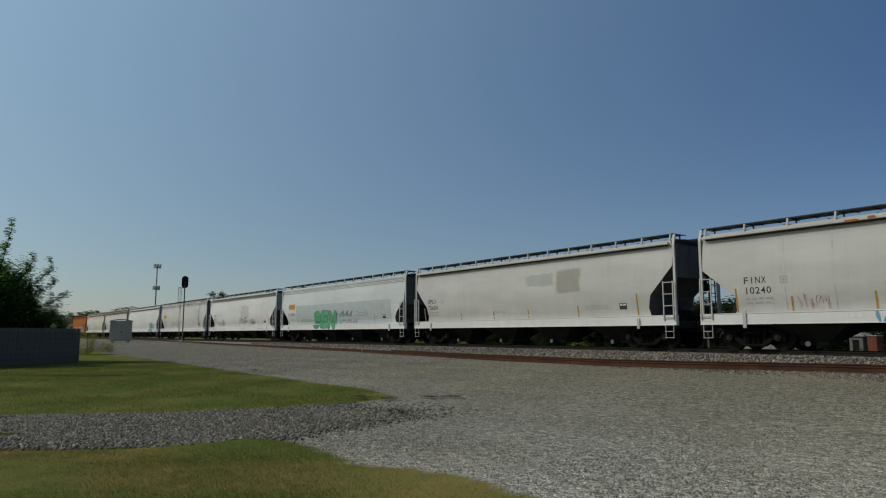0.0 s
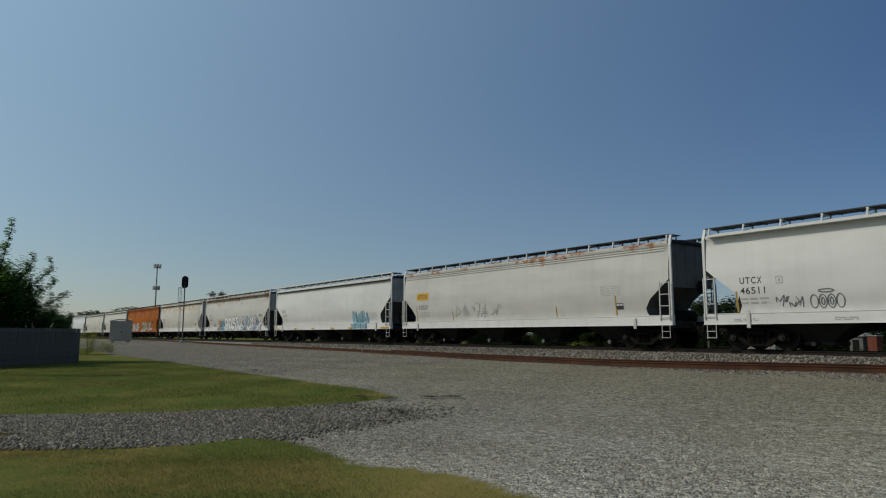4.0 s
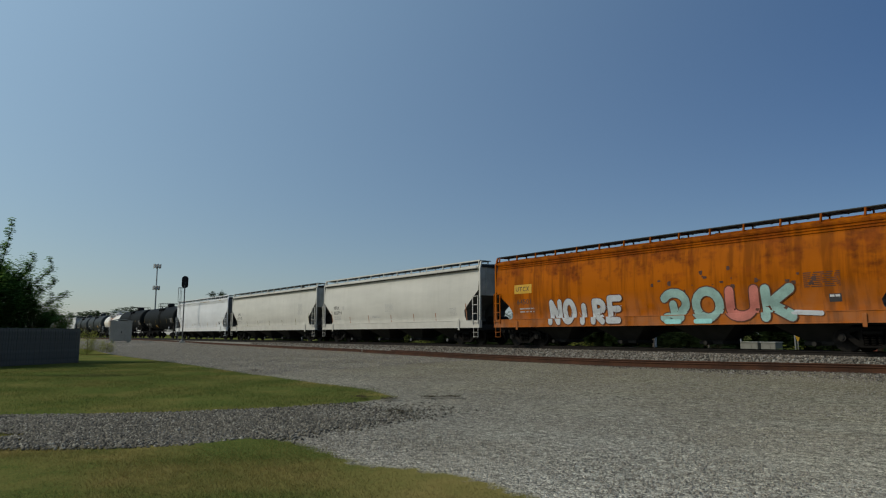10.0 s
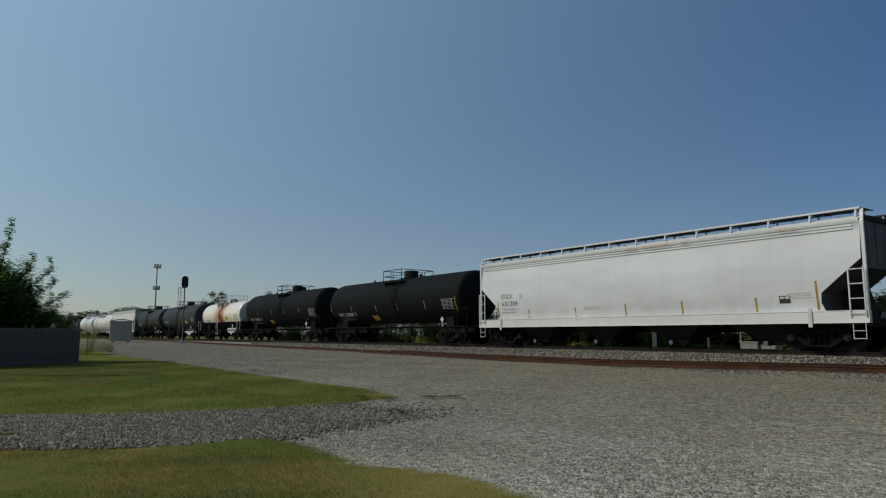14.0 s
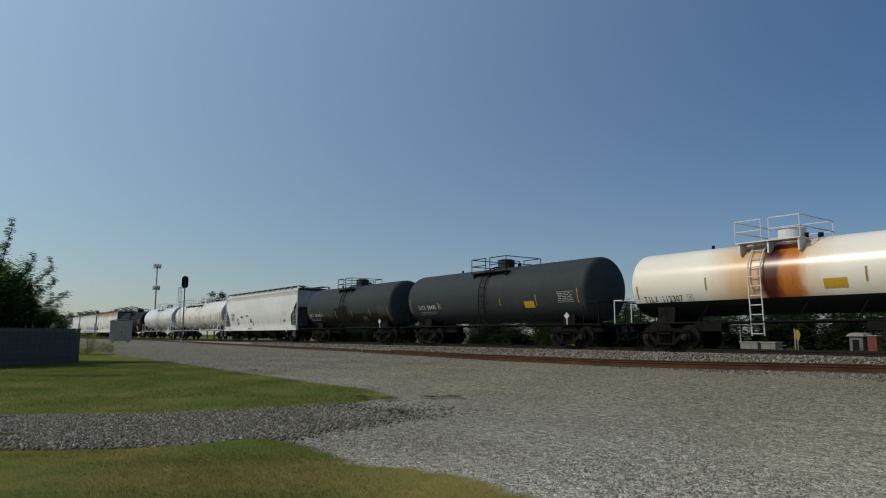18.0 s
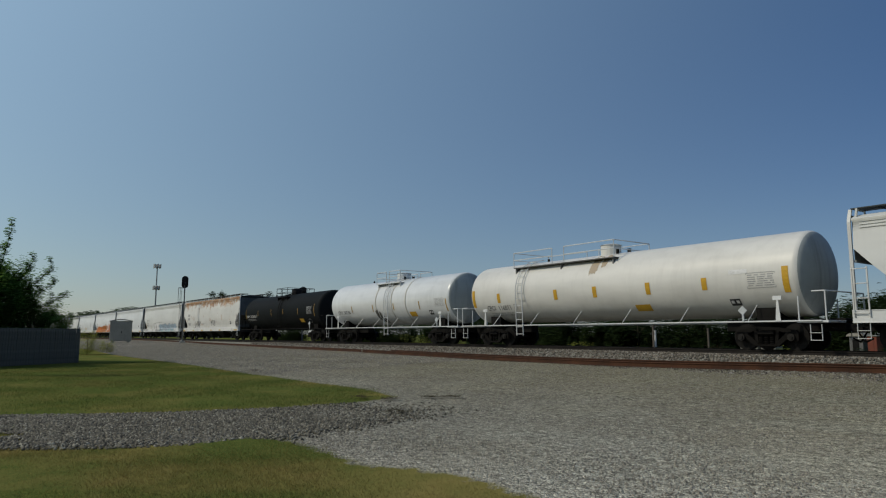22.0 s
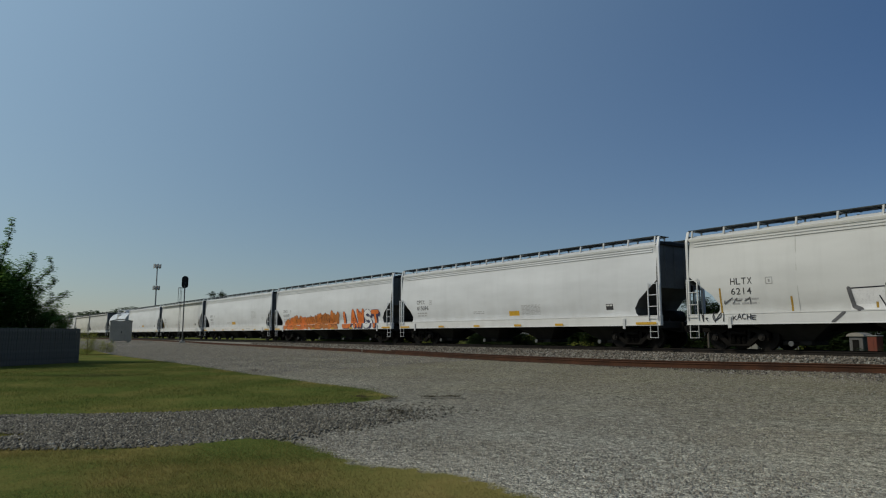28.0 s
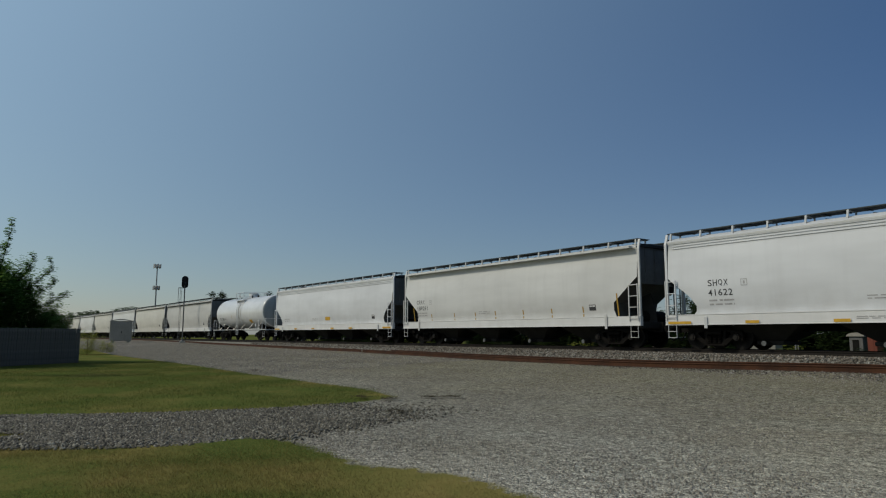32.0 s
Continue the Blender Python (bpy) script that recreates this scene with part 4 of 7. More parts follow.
def add_couplers(car, half):
    me = shared("coupler", "coupler", make_coupler, M["steel_dark"])
    again("coupler", me, car, "dark steel coupler with air hose", pose(half + 0.12, 0, 0))
    again("coupler", me, car, "dark steel coupler with air hose", pose(-half - 0.12, 0, 0, rz=180))


def make_ladder(z0, z1, w, rungs):
    def make(bm):
        for x in (-w / 2, w / 2):
            box(bm, x - 0.018, x + 0.018, -0.02, 0.02, z0, z1)
        for i in range(rungs):
            z = z0 + (z1 - z0) * (i + 0.5) / rungs
            rod(bm, (-w / 2, -0.03, z), (w / 2, -0.03, z), 0.018, 5)
    return make


def make_step(bm):
    for x in (-0.18, 0.18):
        rod(bm, (x, 0, 1.06), (x, 0, 0.53), 0.015, 5)
    for z in (0.55, 0.79):
        box(bm, -0.19, 0.19, -0.04, 0.04, z - 0.01, z + 0.01)


def make_side_ladder(bm):
    """Corner ladder with four rungs on the side of a hopper."""
    for x in (-0.22, 0.22):
        box(bm, x - 0.02, x + 0.02, -0.02, 0.02, 1.22, 2.76)
    for z in (1.33, 1.79, 2.25, 2.71):
        rod(bm, (-0.22, -0.025, z), (0.22, -0.025, z), 0.018, 5)


def make_outlet(bm):
    top = [bm.verts.new(p) for p in ((-1.45, -1.2, 1.10), (1.45, -1.2, 1.10), (1.45, 1.2, 1.10), (-1.45, 1.2, 1.10))]
    low = [bm.verts.new(p) for p in ((-0.42, -0.45, 0.42), (0.42, -0.45, 0.42), (0.42, 0.45, 0.42), (-0.42, 0.45, 0.42))]
    bm.faces.new(top)
    bm.faces.new(low[::-1])
    for i in range(4):
        bm.faces.new((top[i], low[i], low[(i + 1) % 4], top[(i + 1) % 4]))
    bmesh.ops.recalc_face_normals(bm, faces=bm.faces[:])
    box(bm, -0.50, 0.50, -0.62, 0.62, 0.30, 0.44, 0.02)
    rod(bm, (0, -1.0, 0.36), (0, -0.6, 0.36), 0.08, 10)


def make_cap_disc(bm):
    disc(bm, (0, -1.03, 0.36), (0, 1, 0), 0.09, 0.05, 14)


# -- covered hopper --
def hopper_side(z):
    """How far the side of a hopper stands out at height z over the rail."""
    if z < 1.432:
        return 1.60
    t = (z - 1.6) / 2.6
    return 1.43 + 0.12 * math.sin(math.pi * min(max(t, 0), 1) ** 0.85)


# how far the shell stands back from the car's end at each height, for the three shapes of end
CUT = {"arc": ((1.40, 1.14), (1.55, 1.27), (1.75, 1.30), (2.11, 1.05), (2.55, 0.50), (2.85, 0.14)),
       "tri": ((1.40, 1.32), (1.70, 1.44), (2.02, 1.40), (3.05, 0.14)),
       "high": ((1.40, 1.24), (1.74, 1.33), (2.26, 1.20), (2.79, 0.67), (3.36, 0.14))}


def end_reach(z, half, kind):
    """Half length of a hopper's shell at height z: upright above, sloping in below."""
    return half - float(np.interp(z, [c[0] for c in CUT[kind]], [c[1] for c in CUT[kind]]))


def make_shell(half, kind):
    def make(bm):
        zs = [1.40, 1.55, 1.70, 1.75, 1.95, 2.02, 2.11, 2.26, 2.40, 2.55, 2.79, 2.85, 3.05, 3.36, 3.6, 3.9, 4.20]
        prof = [(hopper_side(max(z, 1.61)), z) for z in zs] + [(1.55, 4.30), (1.28, 4.44), (0.5, 4.50)]
        ring = [(-y, z) for y, z in prof] + [(y, z) for y, z in reversed(prof)]
        n = 13
        cols = []
        for i in range(n + 1):
            u = -1 + 2 * i / n
            row = []
            for y, z in ring:
                x = u * (half - 2.1) / (1 - 2 / n) if 0 < i < n else u * end_reach(z, half, kind)
                row.append(bm.verts.new((x, y, z)))
            cols.append(row)
        m = len(ring)
        for a, b in zip(cols, cols[1:]):
            for j in range(m - 1):
                bm.faces.new((a[j], b[j], b[j + 1], a[j + 1]))
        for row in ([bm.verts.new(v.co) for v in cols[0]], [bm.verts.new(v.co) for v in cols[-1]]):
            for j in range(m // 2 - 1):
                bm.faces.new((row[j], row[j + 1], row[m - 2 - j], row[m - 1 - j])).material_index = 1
        bmesh.ops.recalc_face_normals(bm, faces=bm.faces[:])
    return make


def bar(bm, a, b, wx, wy):
    """A flat bar of section wx by wy from a up to b."""
    ends = [[bm.verts.new((p[0] + sx * wx / 2, p[1] + sy * wy / 2, p[2])) for sx, sy in ((-1, -1), (1, -1), (1, 1), (-1, 1))] for p in (a, b)]
    bm.faces.new(ends[0])
    bm.faces.new(ends[1][::-1])
    for i in range(4):
        bm.faces.new((ends[0][i], ends[1][i], ends[1][(i + 1) % 4], ends[0][(i + 1) % 4]))
    bmesh.ops.recalc_face_normals(bm, faces=bm.faces[:])


def make_corner_post(half, y):
    """Slim corner post of the open platform at a hopper's end, bent inwards under the running board."""
    def make(bm):
        s = 1 if y > 0 else -1
        bar(bm, (half - 0.055, y, 1.42), (half - 0.055, y, 4.22), 0.10, 0.07)
        bar(bm, (half - 0.055, y, 4.22), (half - 0.075, y - s * 0.12, 4.63), 0.10, 0.07)
    return make


def make_end_sheet(half, kind):
    """Upright end wall of a hopper with its stiffeners and lower flange."""
    low = {"arc": 2.62, "tri": 2.84, "high": 3.0}[kind]

    def make(bm):
        x = half - 0.128
        v = [bm.verts.new((x, y, z)) for y, z in ((-1.45, low), (1.45, low), (1.45, 4.28), (0.9, 4.47), (-0.9, 4.47), (-1.45, 4.28))]
        bm.faces.new(v)
        for y in (-0.98, -0.33, 0.33, 0.98):
            box(bm, x - 0.01, x + 0.035, y - 0.022, y + 0.022, low + 0.02, 4.34)
        box(bm, x - 0.04, x + 0.03, -1.45, 1.45, low - 0.07, low)
        bmesh.ops.recalc_face_normals(bm, faces=bm.faces[:])
    return make


def make_end_floor(half):
    return lambda bm: box(bm, half - 2.6, half - 0.25, -1.42, 1.42, 0.98, 1.04)


def make_centre_web(half, kind):
    """Upright dark plate over the truck, sized to close the camera's view through the end."""
    tri = [(half - 2.0, 1.05), (half - 0.32, 1.05), (half - 0.36, 1.5), (half - 0.62, 2.45), (half - 1.3, 2.2)]
    arc = [(half - 2.0, 1.05), (half - 0.6, 1.05), (half - 0.75, 1.55), (half - 1.0, 2.0), (half - 1.3, 2.0)]
    return lambda bm: prism(bm, tri if kind == "tri" else arc, -0.02, 0.02)


def make_sill(half):
    def make(bm):
        ring = [(1.42, 1.03), (1.63, 1.03), (1.63, 1.05), (1.60, 1.06), (1.60, 1.40), (1.615, 1.405), (1.615, 1.43), (1.42, 1.43)]
        a, b = ([bm.verts.new((x, y, z)) for y, z in ring] for x in (-half, half))
        bm.faces.new(a)
        bm.faces.new(b[::-1])
        for i in range(len(ring)):
            bm.faces.new((a[i], b[i], b[(i + 1) % 8], a[(i + 1) % 8]))
        bmesh.ops.recalc_face_normals(bm, faces=bm.faces[:])
    return make


def make_board(half):
    def make(bm):
        n = int(half * 2 / 0.16)
        for y in (-1.34, -1.14, -0.94, -0.74):
            box(bm, -half + 0.1, half - 0.1, y - 0.085, y + 0.085, 4.635, 4.665)
        for i in range(0, n, 4):
            x = -half + 0.2 + i * 0.16
            box(bm, x - 0.03, x + 0.03, -1.40, -0.66, 4.615, 4.635)
    return make


def make_bracket(bm):
    prism(bm, [(-0.04, 4.36), (0.02, 4.36), (0.06, 4.64), (0.0, 4.64)], -1.44, -1.38)
    box(bm, -0.02, 0.02, -1.42, -0.72, 4.60, 4.64)
    box(bm, -0.02, 0.02, -0.78, -0.72, 4.44, 4.62)


def make_trough(half):
    def make(bm):
        box(bm, -half + 0.9, half - 0.9, -0.30, 0.30, 4.48, 4.60, 0.03)
        k = int(half * 2 / 1.5)
        for i in range(k):
            x = -half + 1.2 + i * (half * 2 - 2.4) / (k - 1)
            box(bm, x - 0.03, x + 0.03, -0.36, 0.36, 4.58, 4.62)
    return make


def covered_hopper(name, front, back, paint, kind, top, label, mark=None, digits=None, seams=0, yellows=(), end_stripes=False, brackets=13, ink="ink", plate=False, caps=True, lines=True, placard=True, text_x=1.85, strip="dark_yellow", end="end_grey", edge=False, block=None, stripes=(4.2, 7.4, 10.6, 13.4)):
    half, mid = round((front - back) / 2, 2), (front + back) / 2
    car = tagged(new(name), label, "hopper car", "freight cars of the train")
    CARS.append((car, mid))
    pm = M[paint]
    trim = "white" if paint in ("rusty_white", "tan_rust_white", "blotched_white", "very_rusty_white") else paint
    tm = M[trim]
    shell = again("hopper_body", shared(("shell", half, kind, paint), "hopper_body", make_shell(half, kind), pm), car)
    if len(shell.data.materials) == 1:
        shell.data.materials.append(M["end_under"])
    for p in shell.data.polygons:
        p.use_smooth = abs(p.normal.x) < 0.3 and abs(p.normal.y) > 0.5
    for turn in (0, 180):
        at = pose(0, 0, 0, rz=turn)
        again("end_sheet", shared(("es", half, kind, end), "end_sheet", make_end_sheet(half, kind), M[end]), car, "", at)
        again("end_floor", shared(("floor", half), "end_floor", make_end_floor(half), M["end_dark"]), car, "dark floor of the open end platform", at)
        again("centre_web", shared(("web", half, kind), "centre_web", make_centre_web(half, kind), M["end_dark"]), car, "", at)
        for y in (-1.49, 1.49):
            again("corner_post", shared(("post", half, trim, y), "corner_post", make_corner_post(half, y), tm), car, "", at)
        again("end_beam", shared(("beam", half), "end_beam", lambda bm: box(bm, half - 0.24, half - 0.02, -1.41, 1.41, 0.92, 1.20, 0.015), M["end_dark"]), car, "", at)
        again("top_beam", shared(("tbeam", half), "top_beam", lambda bm: box(bm, half - 0.12, half - 0.03, -1.43, 1.43, 4.30, 4.44, 0.015), M["end_dark"]), car, "", at)
        again("side_sill", shared(("sill", half, paint), "side_sill", make_sill(half), M["sill_white"] if "white" in paint else pm), car, "", at)
        again("running_board", shared(("board", half), "running_board", make_board(half), M["running"]), car, "", at)
    # trough takes the dark grating tone to paint in the shade behind the boards
    again("hatch_trough", shared(("trough", half, paint), "hatch_trough", make_trough(half), M["running"]), car)
    bme = shared(("bracket", trim), "bracket", make_bracket, tm)
    for i in range(brackets):
        x = -half + 0.25 + i * (2 * half - 0.5) / (brackets - 1)
        again("bracket", bme, car, "", pose(x, 0, 0))
        again("bracket", bme, car, "", pose(x, 0, 0, rz=180))
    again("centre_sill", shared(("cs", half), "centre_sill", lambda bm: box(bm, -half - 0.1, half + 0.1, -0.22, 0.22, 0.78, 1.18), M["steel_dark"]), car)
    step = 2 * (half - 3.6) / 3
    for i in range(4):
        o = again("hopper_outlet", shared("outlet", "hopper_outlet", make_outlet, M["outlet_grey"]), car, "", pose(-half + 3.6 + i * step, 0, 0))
        if caps:
            # white caps wear the lowered shade grey of the end sheets
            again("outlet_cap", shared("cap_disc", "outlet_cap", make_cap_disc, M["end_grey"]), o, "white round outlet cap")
    if edge:
        for turn in (0, 180):
            again("board_edge", shared(("edge", half, trim), "board_edge", lambda bm: box(bm, -half + 0.1, half - 0.1, -1.455, -1.43, 4.625, 4.69), tm), car, "pale edge strip of the running board", pose(0, 0, 0, rz=turn))
    lad = shared(("lad", paint), "ladder", make_side_ladder, pm)
    stp = shared(("step", paint), "sill_step", make_step, pm)
    for sx in (-1, 1):
        for turn in (0, 180):
            again("ladder", lad, car, "", pose(0, 0, 0, rz=turn) @ pose(sx * (half - 0.29), -1.635, 0))
            again("sill_step", stp, car, "", pose(0, 0, 0, rz=turn) @ pose(sx * (half - 0.30), -1.60, 0))
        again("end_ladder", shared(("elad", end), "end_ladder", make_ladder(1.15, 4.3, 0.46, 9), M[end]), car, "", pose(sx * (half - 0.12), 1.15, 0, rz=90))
        add_truck(car, sx * (half - 1.75))
    add_couplers(car, half)
    # joints and mouldings of the upper side
    side = hopper_side
    x0, x1 = -half + 0.34, half - 0.34
    dark = M["end_dark"]
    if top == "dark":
        # dark strip stands in for the shadow gap under the roof edge
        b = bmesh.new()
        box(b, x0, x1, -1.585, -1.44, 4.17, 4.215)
        part("top_chord", b, M["steel_dark"], car, "dark strip for the shade line below the roof edge")
        b = bmesh.new()
        box(b, x0 - 0.1, x1 + 0.1, -1.60, -1.44, 4.215, 4.33, 0.02)
        part("top_chord", b, pm, car)
    elif top == "grooves":
        for z in (4.02, 4.12, 4.22):
            b = bmesh.new()
            box(b, x0, x1, -side(z) - 0.035, -side(z) + 0.03, z - 0.022, z + 0.022, 0.008)
            part("moulding", b, pm, car)
    else:
        b = bmesh.new()
        prism(b, [(x0, 4.26), (x1, 4.26), (x1, 4.34), (x0, 4.34)], -1.74, -1.40)
        part("top_chord", b, pm, car)
    deep = 0.006
    for i in range(seams):
        x = -half + 2.4 + (i + 0.5) * (2 * half - 4.8) / seams
        b = bmesh.new()
        zz = [1.44, 2.2, 2.9, 3.6, 4.16]
        for za, zb in zip(zz, zz[1:]):
            v = [b.verts.new(q) for q in ((x - 0.013, -side(za) - 0.003, za), (x + 0.013, -side(za) - 0.003, za), (x + 0.013, -side(zb) - 0.003, zb), (x - 0.013, -side(zb) - 0.003, zb), (x, -side(za) - deep, za), (x, -side(zb) - deep, zb))]
            b.faces.new((v[0], v[4], v[5], v[3]))
            b.faces.new((v[4], v[1], v[2], v[5]))
        part("seam_rib", b, M["seam"] if "white" in paint or paint == "cream" else pm, car)
    # markings
    im = M[ink]
    r = random.Random(int(abs(mid) * 7))
    if mark:
        stencil(mark, -half + text_x, 2.46, 0.235, 0.212, side, im, car, bold=0.008)
        stencil(digits, -half + text_x, 2.10, 0.235, 0.20, side, im, car, bold=0.008)
    if mark and lines:
        x, z = -half + text_x + 1.3, 2.42
        for a, b2, c, d in ((0, 0.24, 0, 0.02), (0, 0.24, 0.22, 0.24), (0, 0.02, 0, 0.24), (0.22, 0.24, 0, 0.24), (0.09, 0.15, 0.07, 0.17)):
            patch("small_stencil", x + a, x + b2, z + c, z + d, side, M["faint_ink"], car, "", 0.008, 1)
    if lines:
        bars(-half + text_x, 1.90, 1.0, 2, side, M["faint_ink"], car, 0.06, 0.15, int(half * 9))
        if block is not None:
            bars(half - block[0], block[1], block[2], block[3], side, M["faint_ink"], car, 0.022, 0.075, int(half * 11))
        bars(-half + 7.2, 1.86, 0.9, 2, side, M["faint_ink"], car, 0.035, 0.09, 5)
    if plate:
        stencil("UTCX", -half + 1.64, 2.79, 0.22, 0.25, side, M["ink"], patch("owner_plate", -half + 1.52, -half + 2.75, 2.68, 3.12, side, M["yellow"], car, "yellow owner plate"), 0.012, 0.02)
    if placard:
        pl = patch("consolidated_stencil", half - 2.80, half - 2.42, 1.72, 1.98, side, M["ink"], car, "black inspection stencil")
        for k in range(2):
            patch("stencil_field", half - 2.77 + k * 0.17, half - 2.77 + k * 0.17 + 0.14, 1.88, 1.95, side, M["white_ink"], pl, "", 0.011, 1)
    for x, h in yellows:
        patch("reflector", -half + x, -half + x + 0.07, 1.46, 1.46 + h, side, M[strip], car, "dull yellow vertical reflector" if strip == "dark_yellow" else "dark vertical reflector")
    if end_stripes:
        for a, b2 in [(-half + 0.15, -half + 1.15), (half - 1.15, half - 0.15)] + [(-half + x, -half + x + 0.5) for x in stripes]:
            patch("sill_stripe", a, b2, 1.07, 1.17, side, M["yellow"], car, "yellow reflective sill stripe", 0.05)
    again("jacking_pad", shared(("pad", paint, kind), "jacking_pad", lambda bm: box(bm, -0.07, 0.07, -1.65, -1.622, 0.90, 1.55 if kind == "tri" else 1.33, 0.012), pm), car, "", pose(half - 1.75, 0, 0))
    again("jacking_pad", shared(("pad", paint, kind), "jacking_pad", None, pm), car, "", pose(-half + 1.75, 0, 0))
    # assumed drum, added to close the camera's view through the open end
    again("fill_drum", shared("end_fill", "fill_drum", lambda bm: disc(bm, (0, 0.55, 1.42), (0, 1, 0), 0.27, 1.2, 16), M["steel_dark"], True), car, "assumed dark drum filling the open end", pose(half - 0.95, 0, 0))
    again("brake_wheel", shared("brake", "brake_wheel", lambda bm: (disc(bm, (0, 0.5, 2.6), (1, 0, 0), 0.28, 0.03, 18), rod(bm, (-0.15, 0.5, 2.6), (0, 0.5, 2.6), 0.04)), M["steel_dark"]), car, "", pose(half - 0.05, 0, 0))
    return car, half


# -- tank car --
def tank_side(zc, rad):
    def f(z):
        return math.sqrt(max(rad * rad - (z - zc) ** 2, 0.0))
    return f


def head_profile(dome, ks):
    """Depth of a dished tank head at each part k of its radius: shallow crown, tight knuckle."""
    crown = lambda k: 2 - math.sqrt(4 - k * k)
    k0, rk = 0.88, 0.214
    deep = crown(k0) + rk * 0.898
    out = []
    for k in ks:
        x = deep - crown(k) if k <= k0 else math.sqrt(max(rk * rk - (k - 1 + rk) ** 2, 0.0))
        out.append((dome * x / deep, k))
    return out


def tube(bm, rows):
    for a, b in zip(rows, rows[1:]):
        for i in range(len(a)):
            bm.faces.new((a[i], a[(i + 1) % len(a)], b[(i + 1) % len(a)], b[i]))


def tank_ring(bm, x, k, zc, rad, n=40):
    return [bm.verts.new((x, rad * k * math.sin(t / n * 6.2832), zc + rad * k * math.cos(t / n * 6.2832))) for t in range(n)]


def make_barrel(half, zc, rad, dome):
    """Straight shell with the knuckles of both heads."""
    def make(bm):
        knuckle = head_profile(dome, (1.0, 0.995, 0.98, 0.965))
        runs = [[(-half + half * i / 4, 1.0) for i in range(9)], [(half + x, k) for x, k in knuckle], [(-half - x, k) for x, k in knuckle]]
        for run in runs:
            tube(bm, [tank_ring(bm, x, k, zc, rad) for x, k in run])
        bmesh.ops.recalc_face_normals(bm, faces=bm.faces[:])
    return make


def make_head(half, zc, rad, dome):
    """Dished head inside the knuckle."""
    def make(bm):
        rows = [tank_ring(bm, half + x, k, zc, rad) for x, k in head_profile(dome, (0.965, 0.95, 0.915, 0.88, 0.7, 0.45, 0.2))]
        tube(bm, rows)
        bm.faces.new(rows[-1])
        bmesh.ops.recalc_face_normals(bm, faces=bm.faces[:])
        if sum(f.normal.x for f in bm.faces) < 0:
            bmesh.ops.reverse_faces(bm, faces=bm.faces[:])
    return make


def band_part(name, x, w, zc, rad, mat, car, label="", lift=0.012):
    bm = bmesh.new()
    n = 36
    a0, a1 = radians(-150), radians(150)
    rows = []
    for i in range(n + 1):
        t = a0 + (a1 - a0) * i / n
        rows.append([bm.verts.new((x + dx, (rad + l) * math.sin(t), zc + (rad + l) * math.cos(t))) for dx, l in ((-w / 2, 0), (-w / 2, lift), (w / 2, lift), (w / 2, 0))])
    for a, b in zip(rows, rows[1:]):
        for j in range(3):
            bm.faces.new((a[j], a[j + 1], b[j + 1], b[j]))
    bmesh.ops.recalc_face_normals(bm, faces=bm.faces[:])
    return part(name, bm, mat, car, label, True)


